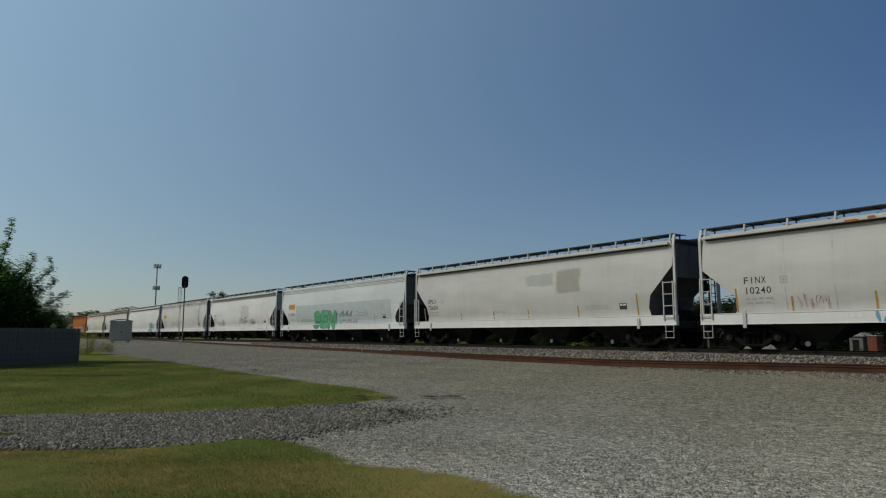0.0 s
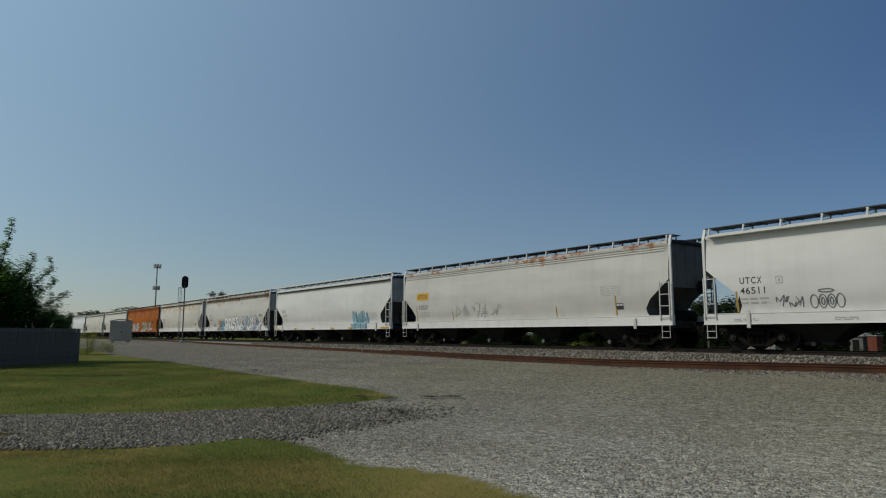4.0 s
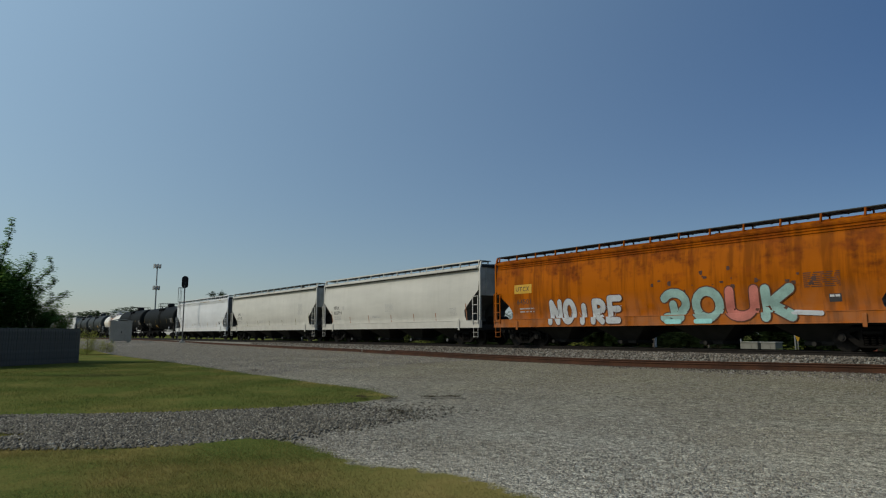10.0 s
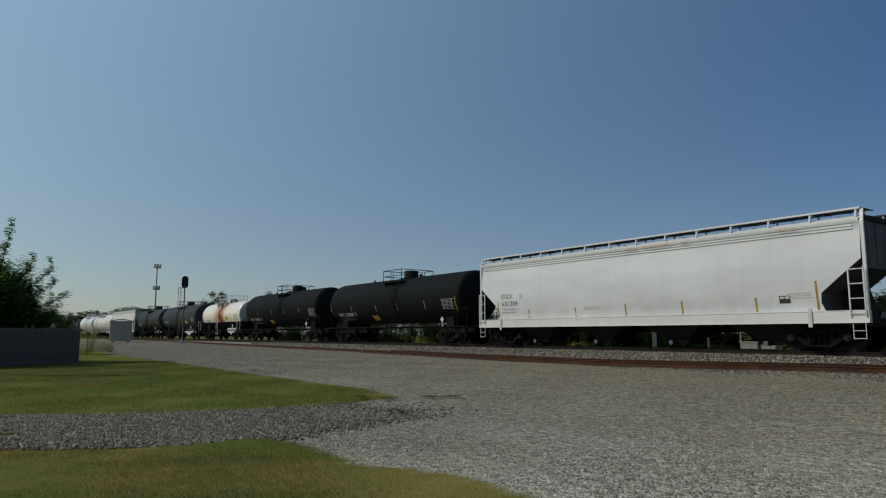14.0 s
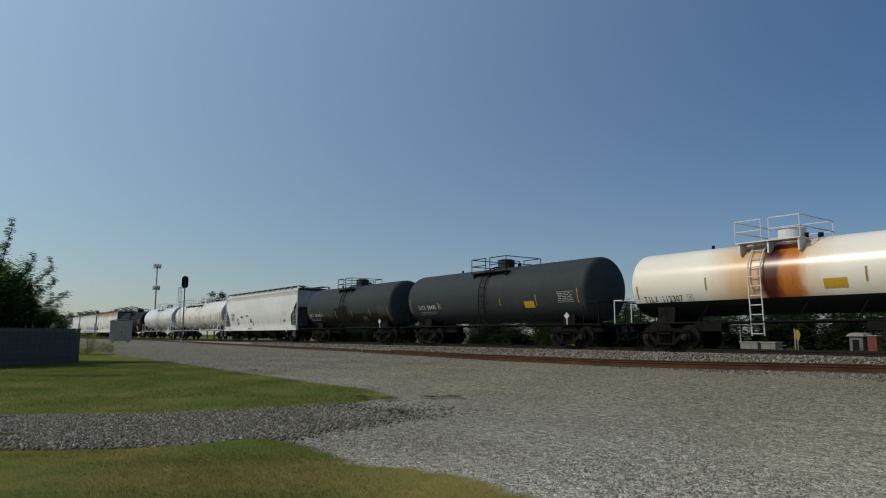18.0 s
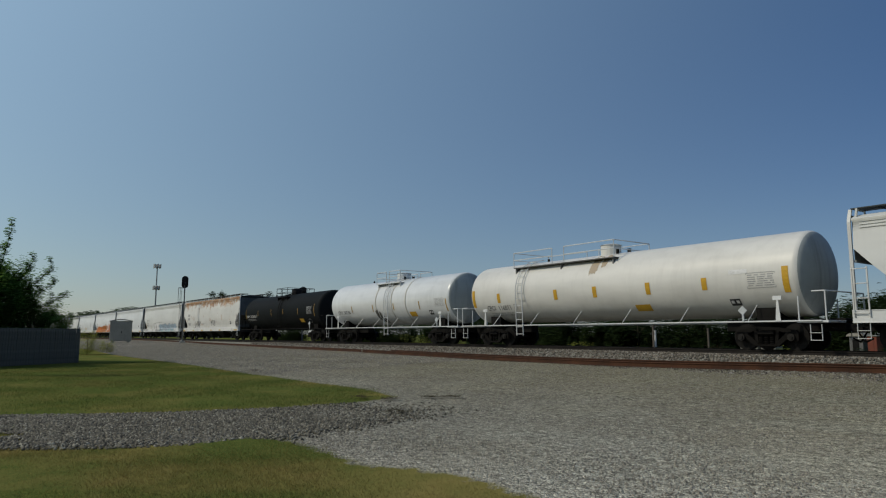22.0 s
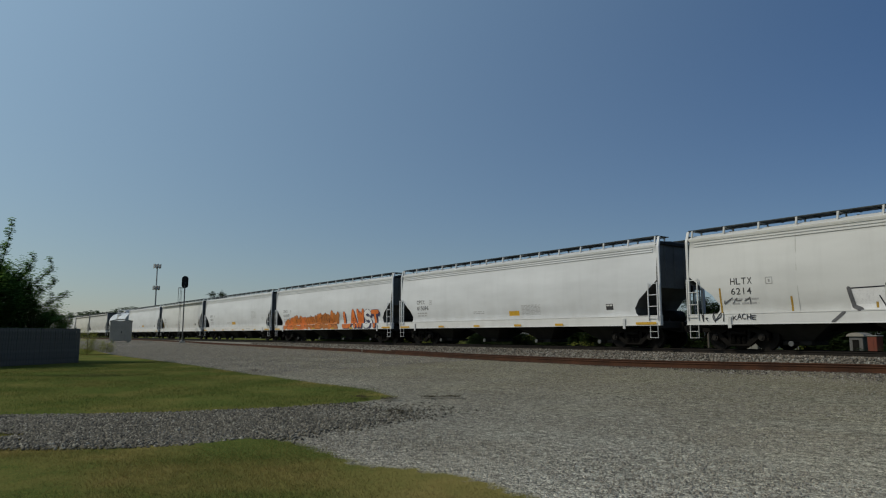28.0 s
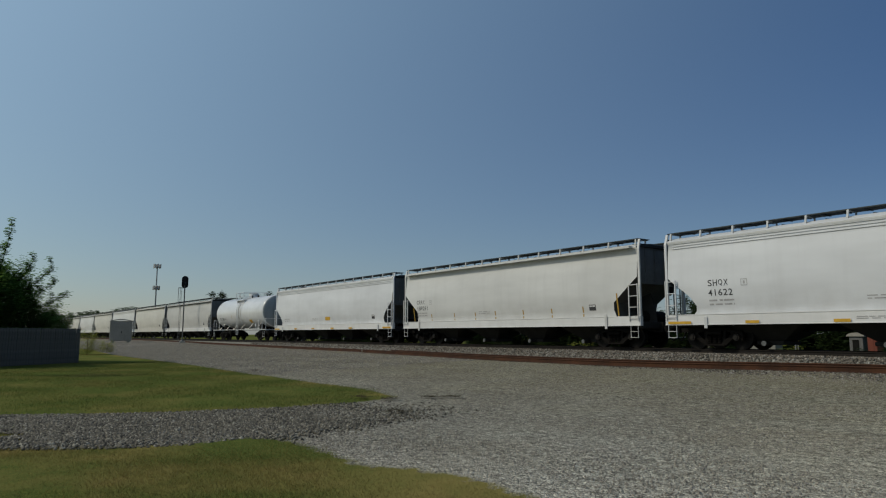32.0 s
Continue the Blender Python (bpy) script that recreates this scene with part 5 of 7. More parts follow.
def tank_car(name, front, back, zc, rad, paint, gear, label, mark, digits, ink="white_ink", ladder_x=0.0, deck=(0, 0), reflectors=(), wide=0.06, low_black=False, rail_gear=None, dome_len=0.5, rail_up=0.47, deck_down=0.28, text=(0, 2.0, 2.0), rings=(), yellow=None, data=None, stencil_at=None, placard_x=None, boards=True, dim=False):
    """Front and back are the ends of the straight shell; every place along the car is given on the line of the train at 0 s."""
    half, mid = round((front - back) / 2, 2), (front + back) / 2
    ladder_x, deck = ladder_x - mid, (deck[0] - mid, deck[1] - mid)
    car = tagged(new(name), label, "tank car", "freight cars of the train")
    CARS.append((car, mid))
    pm, gm = M[paint], M[gear]
    rg = M[rail_gear] if rail_gear else gm
    side = tank_side(zc, rad)
    again("tank_shell", shared(("barrel", half, zc, rad, paint), "tank_shell", make_barrel(half, zc, rad, dome_len), pm, True), car)
    for turn in (0, 180):
        again("tank_head", shared(("head", half, zc, rad, paint), "tank_head", make_head(half, zc, rad, dome_len), M["head_shade"] if "ink" == ink else pm, True), car, "tank head toned grey for shade, with dirt streaks" if ink == "ink" else "", pose(0, 0, 0, rz=turn))
    if low_black:
        bm = bmesh.new()
        n = 24
        rows = []
        drop = 0.575          # the black coat ends this part of the radius below the axis
        rim = [(d + 0.008, k) for d, k in head_profile(dome_len, (0.62, 0.75, 0.88, 0.915, 0.95, 0.98, 0.995))]
        for x, k in [(-half - d, k) for d, k in rim] + [(-half, 1), (half, 1)] + [(half + d, k) for d, k in reversed(rim)]:
            a0 = math.acos(min(drop / k, 1.0))
            rows.append([bm.verts.new((x, (rad * k + 0.01) * math.sin(t), zc - (rad * k + 0.01) * math.cos(t))) for t in [-a0 + 2 * a0 * i / n for i in range(n + 1)]])
        for a, b in zip(rows, rows[1:]):
            for i in range(n):
                bm.faces.new((a[i], a[i + 1], b[i + 1], b[i]))
        bmesh.ops.recalc_face_normals(bm, faces=bm.faces[:])
        part("lower_coat", bm, M["black_tank"], car, "black-painted lower shell", True)
    end = half + 1.05          # end of the stub sill
    sill_z = 1.12
    # side handrail with struts
    bm = bmesh.new()
    for y in (-1.52, 1.52):
        rod(bm, (-end + 0.2, y, sill_z), (end - 0.2, y, sill_z), 0.03, 6)
    low = gm if low_black else rg
    part("side_rail", bm, low, car)
    b2 = shared(("strut", low.name, round(zc, 2), rad), "rail_strut", lambda b: rod(b, (0, -1.52, sill_z), (0.12, -side(zc - rad * 0.72), zc - rad * 0.72), 0.018, 5), low)
    for i in range(6):
        again("rail_strut", b2, car, "", pose(-half + (i + 0.6) * half / 3.1, 0, 0))
    # stub sills, cradles and end platforms
    for sx, turn in ((1, 0), (-1, 180)):
        at = pose(0, 0, 0, rz=turn)
        b = bmesh.new()
        box(b, half - 3.2, end, -0.25, 0.25, 0.78, 1.22, 0.02)
        prism(b, [(half - 1.6, 1.1), (half - 0.9, 1.1), (half - 0.85, zc - rad * 0.72), (half - 1.65, zc - rad * 0.72)], -0.95, 0.95)
        part("stub_sill", b, gm, car).matrix_basis = at
        b = bmesh.new()
        box(b, end - 1.0, end, -1.5, 1.5, 1.06, 1.14, 0.01)
        part("end_platform", b, gm if low_black else rg, car).matrix_basis = at
        b = bmesh.new()
        for y in (-1.45, 1.45):
            rod(b, (end - 0.08, y, 1.1), (end - 0.08, y, 2.1), 0.025)
            rod(b, (end - 0.95, y, 1.1), (end - 0.95, y, 1.95), 0.025)
            rod(b, (end - 0.08, y, 2.1), (end - 0.5, y, 2.1), 0.025)
        rod(b, (end - 0.08, -1.45, 2.1), (end - 0.08, 1.45, 2.1), 0.025)
        part("end_handrail", b, rg, car).matrix_basis = at
        for y in (-1, 1):
            again("sill_step", shared(("step", low.name), "sill_step", make_step, low), car, "", pose(sx * (end - 0.4), y * 1.5, -0.06))
        add_truck(car, sx * (half - 1.25))
    add_couplers(car, end)
    # ladder over the shell, platform, railing, manway
    top = zc + rad
    man_x = deck[0] + 1.45 if deck[1] - deck[0] < 4 else -0.3
    b = bmesh.new()
    for dx in (-0.23, 0.23):
        last = None
        for a in [90 - i * 9 for i in range(0, 11)]:
            p = (ladder_x + dx, -(rad + 0.10) * math.sin(radians(a)), zc + (rad + 0.10) * math.cos(radians(a)))
            if last:
                rod(b, last, p, 0.026, 5)
            last = p
        rod(b, (ladder_x + dx, -rad - 0.10, zc), (ladder_x + dx, -rad - 0.02, 0.62), 0.026, 5)
    for i in range(12):
        if i < 6:
            z = 0.7 + i * (zc - 0.7) / 6
            p = (-rad - 0.06, z)
        else:
            a = radians(90 - (i - 6) * 14)
            p = (-(rad + 0.1) * math.sin(a), zc + (rad + 0.1) * math.cos(a))
        rod(b, (ladder_x - 0.23, *p), (ladder_x + 0.23, *p), 0.018, 5)
    part("side_ladder", b, rg, car)
    d0, d1 = deck
    dz = top - deck_down
    for y in (-0.95, 0.95):
        b = bmesh.new()
        box(b, d0, d1, y - 0.32, y + 0.32, dz - 0.04, dz)
        for x in (d0 + 0.1, (d0 + d1) / 2, d1 - 0.1):
            box(b, x - 0.03, x + 0.03, y - 0.25, y + 0.25, dz - 0.45, dz - 0.04)
        part("platform", b, M["steel_dark"] if rail_gear is None else M["mast_grey"] if "long" in label else rg, car)
    h = top + rail_up
    zm = (dz + h) / 2
    cut = (d0, d0 + (d1 - d0) * 0.42, d0 + (d1 - d0) * 0.54, d1)
    pst = shared(("rpost", rg.name, round(h - dz, 2)), "railing_post", lambda q: rod(q, (0, 0, 0), (0, 0, h - dz), 0.024, 5), rg)
    for y in (-1.25, 1.25):
        for x in cut:
            again("railing_post", pst, car, "", pose(x, y, dz))
        for z in (h, zm):
            for x0, x1 in (cut[:2], cut[2:]):
                part("railing_bar", rod(bmesh.new(), (x0, y, z), (x1, y, z), 0.024, 5), rg, car)
    for x in (d0, d1):
        for z in (h, zm):
            part("railing_bar", rod(bmesh.new(), (x, -1.25, z), (x, 1.25, z), 0.024, 5), rg, car)
    b = bmesh.new()
    disc(b, (man_x, 0, top + 0.16), (0, 0, 1), 0.46, 0.5, 22)
    disc(b, (man_x, 0, top + 0.44), (0, 0, 1), 0.50, 0.06, 22, 0.3)
    part("manway_housing", b, M[{"black_tank": "black_paint", "rust_tank": "white_tank"}.get(paint, paint)], car)
    for x, y, r, hh in ((man_x + 0.95, 0.1, 0.09, 0.3), (-half * 0.5, 0, 0.06, 0.2), (man_x + 0.7, -0.4, 0.07, 0.26)):
        part("valve", disc(bmesh.new(), (x, y, top + 0.04), (0, 0, 1), r, hh, 10), M["steel_dark"], car)
    for x in (-half * 0.62, -half * 0.2, half * 0.25, half * 0.66) if not rail_gear else ():
        band_part("weld_band", x, 0.03, zc, rad, pm, car, lift=0.0015)
    for x in rings:
        band_part("reinforcing_ring", x, 0.10, zc, rad, M["grimy_ring"], car, "grimy raised ring round the shell", 0.018)
    # markings
    im = M[ink]
    tx, low, wide_text = text
    words = mark + " " + digits
    stencil(words, tx - mid, low, 0.235, wide_text / len(words), side, im, car, bold=0.012)
    x = tx - mid + wide_text + 0.18
    sten = outline(x, x + 0.24, low + 0.02, low + 0.26, 0.02, side, M["faint_ink"], car)
    patch("stencil_field", x + 0.08, x + 0.16, low + 0.09, low + 0.19, side, M["faint_ink"], sten, "", 0.008, 1)
    bars(tx - mid + 0.1, low - 0.16, wide_text * 0.9, 2, side, M["faint_ink"], car, 0.03, 0.10, 4)
    strip = M["yellow"] if wide > 0.1 else M["dark_yellow"]
    panel, fine = (M["dim_yellow"], M["dim_print"]) if dim else (M["yellow"], M["faint_ink"])
    for x, z0, z1 in reflectors:
        patch("reflector", x - mid - wide / 2, x - mid + wide / 2, z0, z1, side, strip, car, "yellow vertical reflector", 0.01, 6)
    dark_car = ink == "white_ink"
    if data:
        x0, x1, z0, z1 = data[0] - mid, data[1] - mid, data[2], data[3]
        rows = max(4, int((z1 - z0) / 0.085))
        frm = outline(x0, x1, z0, z1, 0.02, side, fine, car, "data_panel", "small stencilled data panel")
        bars(x0 + 0.05, z1 - 0.10, x1 - x0 - 0.1, rows, side, fine, frm, 0.03, (z1 - z0 - 0.1) / rows, int(half * 10))
    if yellow:
        yp = patch("warning_panel", yellow[0] - mid, yellow[1] - mid, yellow[2], yellow[3], side, panel, car, "grimy yellow warning panel" if dim else "yellow warning panel", 0.01, 4)
        bars(yellow[0] - mid + 0.06, yellow[3] - 0.11, yellow[1] - yellow[0] - 0.12, 2, side, M["tie"], yp, 0.035, 0.10, 9)
    if stencil_at:
        x0, x1, z0, z1 = stencil_at[0] - mid, stencil_at[1] - mid, stencil_at[2], stencil_at[3]
        if dark_car:
            outline(x0, x1, z0, z1, 0.02, side, M["faint_ink"], car, "inspection_stencil", "outlined inspection stencil")
        else:
            st = patch("inspection_stencil", x0, x1, z0, z1, side, M["ink"], car, "black inspection stencil", 0.008, 3)
            for k in range(2):
                patch("stencil_field", x0 + 0.04 + k * (x1 - x0) * 0.5, x0 + (k + 1) * (x1 - x0) * 0.5 - 0.05, z0 + 0.08, z1 - 0.06, side, M["white_ink"], st, "", 0.013, 2)
    b = bmesh.new()
    s = 0.17
    x = placard_x - mid if placard_x else half - 1.2
    prism(b, [(x - s, 1.52), (x, 1.52 - s), (x + s, 1.52), (x, 1.52 + s)], -1.575, -1.56)
    box(b, x - 0.03, x + 0.03, -1.558, -1.52, 1.12, 1.6)
    part("placard_holder", b, M["g_dull_white"], car, "dull white diamond hazard placard")
    if rail_gear and boards:
        for x in (-half + 1.1, half - 0.55):
            b = bmesh.new()
            prism(b, [(x - 0.09, 1.12), (x + 0.09, 1.12), (x + 0.03, 1.85), (x - 0.03, 1.85)], -1.56, -1.54)
            box(b, x - 0.15, x + 0.15, -1.575, -1.54, 1.85, 1.99)
            part("card_board", b, rg, car, "white card board on a tapered stand")
    return car, half


# pale tanks' heads: their shade is put into this grey, plus dirt streaks
M["head_shade"] = car_paint("shade_grey_streaked_head_paint", (0.33, 0.355, 0.355), streak=0.8, dirty=1.6, seed=0.4)
M["grimy_ring"] = car_paint("grimy_white_ring", (0.52, 0.50, 0.45), streak=0.8, dirty=2.0)
M["grime"] = faded_paint("dark_grime", (0.09, 0.085, 0.075), 0.75)
M["over_paint"] = faded_paint("brownish_over_paint", (0.38, 0.36, 0.315), 0.62)
M["roof_rust"] = faded_paint("orange_rust_fleck", (0.30, 0.10, 0.03), 0.85)
M["over_paint_cool"] = simple("cool_grey_over_paint", (0.385, 0.43, 0.44), 0.6, 0, 0.1, 2)
M["g_green_faint"] = faded_paint("faint_green_overspray", (0.36, 0.50, 0.40), 0.6)
M["g_red_faint"] = simple("faint_red_marker", (0.56, 0.36, 0.34), 0.6, 0, 0.3, 5)
M["g_deep_blue"] = simple("deep_blue_spray_paint", (0.04, 0.14, 0.24), 0.5, 0, 0.2, 2)
M["g_dark_blue_faint"] = simple("slate_blue_marker", (0.13, 0.23, 0.29), 0.5, 0, 0.3, 4)
M["g_teal_bright"] = simple("bright_teal_spray_paint", (0.30, 0.62, 0.60), 0.5, 0, 0.2, 2)
M["g_rust_strip"] = simple("faded_reddish_reflector", (0.30, 0.14, 0.075), 0.5, 0, 0.3, 4)
M["g_olive"] = simple("dark_olive_reflector", (0.16, 0.14, 0.04), 0.5, 0, 0.3, 4)
M["tan_stain"] = faded_paint("tan_rust_stain", (0.46, 0.36, 0.24), 0.6)
M["g_slate"] = simple("blue_grey_spray_paint", (0.30, 0.37, 0.44), 0.5, 0, 0.3, 2)
M["g_orange_dull"] = simple("dull_orange_spray_paint", (0.58, 0.17, 0.02), 0.5, 0, 0.35, 2)
M["g_brown"] = simple("dark_brown_spray_paint", (0.10, 0.03, 0.012), 0.5, 0, 0.3, 3)
M["over_paint_pale"] = faded_paint("pale_over_paint", (0.47, 0.49, 0.485), 0.45)
H = covered_hopper
S = hopper_side
W = "white hopper car with "
car, h = H("covered_hopper", 4.6, -14.5, "grey_white", "tri", "dark", W + "black stencilled lettering and a rust-flecked roof edge", "FINX", "10240", 9, [(1.38, 0.85), (3.35, 0.5), (5.9, 0.55), (10.5, 0.55), (16.8, 0.9)], text_x=1.75)
for k, (x, w, z) in enumerate(((5.2, 0.5, 4.20), (5.9, 0.25, 4.24), (9.4, 0.6, 4.22))):
    blob(-h + x, -h + x + w, z, z + 0.09, lambda z: 1.60, M["roof_rust"], car, 250 + k, "rust fleck on the roof edge", 0.008 + 0.002 * k)
scribble(-h + 3.55, -h + 4.6, 1.55, 2.0, S, M["g_red_faint"], car, 3, 7, 0.018, "faint red tag")
scribble(-h + 5.95, -h + 6.7, 1.07, 1.40, lambda z: 1.6, M["g_blue"], car, 4, 4, 0.06, "small blue tag")
for k in range(3):
    patch("repainted_patch", -h + 5.0 + k * 0.2, -h + 5.15 + k * 0.2, 1.2, 1.36, lambda z: 1.6, M["sill_white"], car, "clean white number patch")
car, h = H("covered_hopper", -15.55, -33.7, "grey_white", "high", "dark", W + "a grey painted-over patch on its side", "GPLX", "75650", 0, [(0.95, 0.75), (4.4, 0.4), (7.15, 0.4), (9.75, 0.4), (13.0, 0.5), (16.25, 0.9)], brackets=14, text_x=1.35, block=(4.7, 1.92, 1.3, 3))
patch("repainted_field", -h + 11.65, -h + 13.35, 2.5, 3.75, S, M["over_paint"], car, "brownish grey painted-over patch", 0.010, 6)
blob(-h + 9.7, -h + 11.7, 2.95, 3.6, S, M["over_paint_pale"], car, 6, "pale grey painted-over patch", 0.005)
car, h = H("covered_hopper", -34.8, -54.05, "cool_white", "arc", "grooves", W + "big green graffiti and a yellow plate", None, None, 0, [(1.45, 0.95), (3.37, 0.42), (6.25, 0.6), (12.5, 0.5), (15.35, 0.55)], plate=True, brackets=15, block=(3.6, 2.7, 1.1, 6))
stencil("54390", -h + 1.7, 2.14, 0.25, 0.215, S, M["ink"], car)
patch("repainted_field", -h + 2.95, h - 1.7, 1.45, 2.95, S, M["over_paint_cool"], car, "pale blue-grey repainted lower side", 0.004, 8)
blob(-h + 3.6, -h + 6.2, 1.46, 1.9, S, M["g_green_faint"], car, 7, "faint green overspray", 0.006)
letters("SEN", -h + 6.2, -h + 9.95, 1.05, 2.52, S, "g_green", "g_deep_blue", car, 0.37, 0.09, "big green bubble letter with blue outline", 5, None, -0.12)
scribble(-h + 10.1, -h + 12.4, 1.95, 2.35, S, M["g_dark_blue_faint"], car, 8, 9, 0.035, "thin blue spray tag")
scribble(-h + 10.3, -h + 12.9, 1.5, 1.75, S, M["g_dark_blue_faint"], car, 18, 9, 0.03, "thin blue spray tag")
wild(4, -h + 12.7, -h + 14.4, 1.95, 2.35, S, "over_paint_cool", "g_dark_blue_faint", car, 0.09, 0.05, "hollow blue spray tag", 19)
car, h = H("covered_hopper", -55.3, -73.5, "white", "tri", "band", W + "grey spray-can tags along the lower side", "UTCX", "46511", 0, [(1.25, 0.75), (6.3, 0.42), (8.95, 0.45), (11.6, 0.5), (14.1, 0.5), (16.45, 0.95)], brackets=14, text_x=1.45, end="end_pale", block=(3.4, 1.86, 0.7, 3), caps=False)
M["faint_tan"] = faded_paint("faint_tan_over_paint", (0.50, 0.46, 0.40), 0.22)
blob(-h + 9.4, -h + 11.7, 2.15, 3.45, S, M["faint_tan"], car, 11, "faint tan painted-over patch", 0.004)
scribble(-h + 2.7, -h + 3.6, 1.62, 1.98, S, M["g_grey"], car, 12, 6, 0.024, "thin grey tag")
spray([curve(14, -h + 3.95 + k * 0.27, 1.76, 0.12, 0.22, 0, 360) for k in range(4)] + [curve(12, -h + 3.95 + k * 0.27, 1.76, 0.05, 0.12, 0, 360) for k in (1, 2)] + [curve(14, -h + 4.35, 2.10, 0.24, 0.05, 0, 360)], 0.026, S, M["g_grey"], car, "graffiti", "thin black tag of hollow loops", 0.016)
letters("PEAT", -h + 9.4, -h + 10.95, 1.66, 2.25, S, "white", "g_grey", car, 0.05, 0.045, "hollow black tag letter", 15)
spray([smooth_line([(-h + 9.3, 2.2), (-h + 9.15, 1.98), (-h + 9.32, 1.85), (-h + 9.3, 1.72)]), smooth_line([(-h + 10.4, 2.28), (-h + 11.0, 2.25), (-h + 11.3, 2.33)]), smooth_line([(-h + 10.8, 1.9), (-h + 11.3, 1.95), (-h + 11.0, 1.84), (-h + 11.6, 1.97)])], 0.028, S, M["g_grey"], car, "graffiti", "thin black flourish", 0.016)
spray([curve(14, -h + 12.12 + k * 0.25, 1.82 + 0.03 * (k % 2), 0.17, 0.22, 0, 360) for k in range(5)] + [curve(10, -h + 12.14 + k * 0.25, 1.82, 0.06, 0.12, 0, 360) for k in range(5)], 0.026, S, M["g_grey"], car, "graffiti", "thin black tag of hollow bubbles", 0.016)
for x, w in ((1.2, 0.9), (4.6, 0.7), (9.9, 1.0), (14.3, 1.1)):
    bars(-h + x, 1.20, w, 2, lambda z: 1.604, M["faint_ink"], car, 0.03, 0.06, int(x * 10))
car, h = H("covered_hopper", -74.86, -94.2, "tan_rust_white", "arc", "grooves", W + "tan rust streaks and a yellow plate", None, None, 0, [(1.45, 0.85), (5.0, 0.45), (13.0, 0.5), (16.5, 0.85)], plate=True, brackets=15, block=(3.6, 2.7, 1.1, 6))
stencil("53531", -h + 1.7, 2.14, 0.25, 0.215, S, M["ink"], car)
scribble(-h + 5.3, -h + 9.2, 1.66, 2.35, S, M["faint_ink"], car, 22, 9, 0.03, "faint grey tag")
car, h = H("covered_hopper", -95.6, -114.5, "white", "tri", "dark", "off-white covered hopper car with a blue graffiti tag by one end", "FLOX", "62172", 0, [], True, 16, text_x=1.5, lines=False, placard=False, end="end_pale", edge=True)
bars(-h + 1.65, 1.9, 0.9, 2, S, M["faint_ink"], car, 0.05, 0.13, 21)
bars(-h + 15.95, 2.1, 1.05, 8, S, M["faint_ink"], car, 0.022, 0.07, 22)
blob(-h + 13.85, -h + 15.75, 1.05, 2.0, S, M["g_cyan"], car, 35, "pale cyan spray-painted field")
wild(9, -h + 13.7, -h + 15.9, 1.05, 2.26, S, ("g_cyan", "g_cyan", "g_blue"), "g_dark_blue", car, 0.075, 0.035, "pale cyan graffiti sign with dark outline", 31)
car, h = H("covered_hopper", -116.0, -134.3, "rusty_white", "tri", "band", "rust-stained white covered hopper car covered in graffiti", "UTCX", "46325", 0, [(1.3, 0.8), (3.6, 0.5), (16.65, 0.9)], brackets=14, placard=False, text_x=1.55, end="end_pale", edge=True)
scribble(-h + 2.9, -h + 3.5, 1.5, 1.85, S, M["g_grey"], car, 40, 4, 0.03, "thin black tag")
blob(-h + 4.4, -h + 6.4, 1.05, 1.62, S, M["g_blue"], car, 41, "blue spray-painted field")
scribble(-h + 5.5, -h + 6.6, 1.05, 2.1, S, M["g_blue"], car, 44, 3, 0.16, "blue spray strokes")
blob(-h + 4.68, -h + 5.38, 1.05, 2.05, S, M["g_tan"], car, 42, "ochre spray-painted field", 0.012)
spray([smooth_line([(-h + 4.72, 1.5), (-h + 4.68, 2.2), (-h + 4.8, 2.02), (-h + 5.25, 2.02), (-h + 5.36, 2.2), (-h + 5.36, 1.5)])], 0.035, S, M["g_black"], car, "graffiti", "thin black outline", 0.02)
blob(-h + 10.9, -h + 16.4, 1.05, 1.75, S, M["g_pale_blue"], car, 43, "pale blue spray-painted field")
blob(-h + 13.2, -h + 14.4, 1.8, 2.2, S, M["g_blue"], car, 45, "blue spray-painted field", 0.0075)
letters("ansi", -h + 6.45, -h + 10.85, 1.05, 2.50, S, "g_white", "g_black", car, 0.33, 0.09, "white bubble graffiti letter with black outline", 7, "g_pale_blue", -0.16)
wild(8, -h + 11.0, -h + 16.3, 1.05, 2.42, S, ("g_white", "g_dull_white", "g_pale_blue", "g_white"), "g_black", car, 0.20, 0.07, "black and white wild-style graffiti", 47, False)
scribble(-h + 11.0, -h + 16.2, 1.3, 2.25, S, M["g_black"], car, 48, 7, 0.04, "thin black inner lines")
scribble(-h + 15.9, -h + 16.6, 2.3, 2.55, S, M["g_black"], car, 49, 3, 0.035, "thin black tag")
car, h = H("covered_hopper", -135.5, -153.9, "blotched_white", "tri", "dark", "white covered hopper car with orange rust blotches high on its side", "GPLX", "1344", 7, [(1.4, 0.85), (3.88, 0.5), (6.4, 0.5), (9.05, 0.55), (11.6, 0.55), (14.1, 0.55), (16.75, 0.9)], brackets=13, text_x=1.75, end="end_cream", edge=True, block=(4.05, 2.18, 0.55, 5))
car, h = H("covered_hopper", -155.0, -174.2, "orange", "arc", "grooves", "faded orange covered hopper car with white and coloured graffiti", None, None, 0, [], False, 15, plate=True, caps=False)
stencil("64501", -h + 1.7, 2.14, 0.25, 0.215, S, M["ink"], car)
bars(-h + 15.65, 2.68, 1.15, 8, S, M["rust_stain"], car, 0.03, 0.065, 61)
flakes = random.Random(26)
for k in range(22):
    x, z, w = -h + flakes.uniform(9.6, 16.0), 2.30 + 0.75 * flakes.random() ** 2, flakes.uniform(0.05, 0.17)
    blob(x, x + w, z, z + w * flakes.uniform(0.5, 1.3), S, M["rust_stain"], car, 260 + k, "flaked dark paint spot", 0.006 + 0.0004 * k)
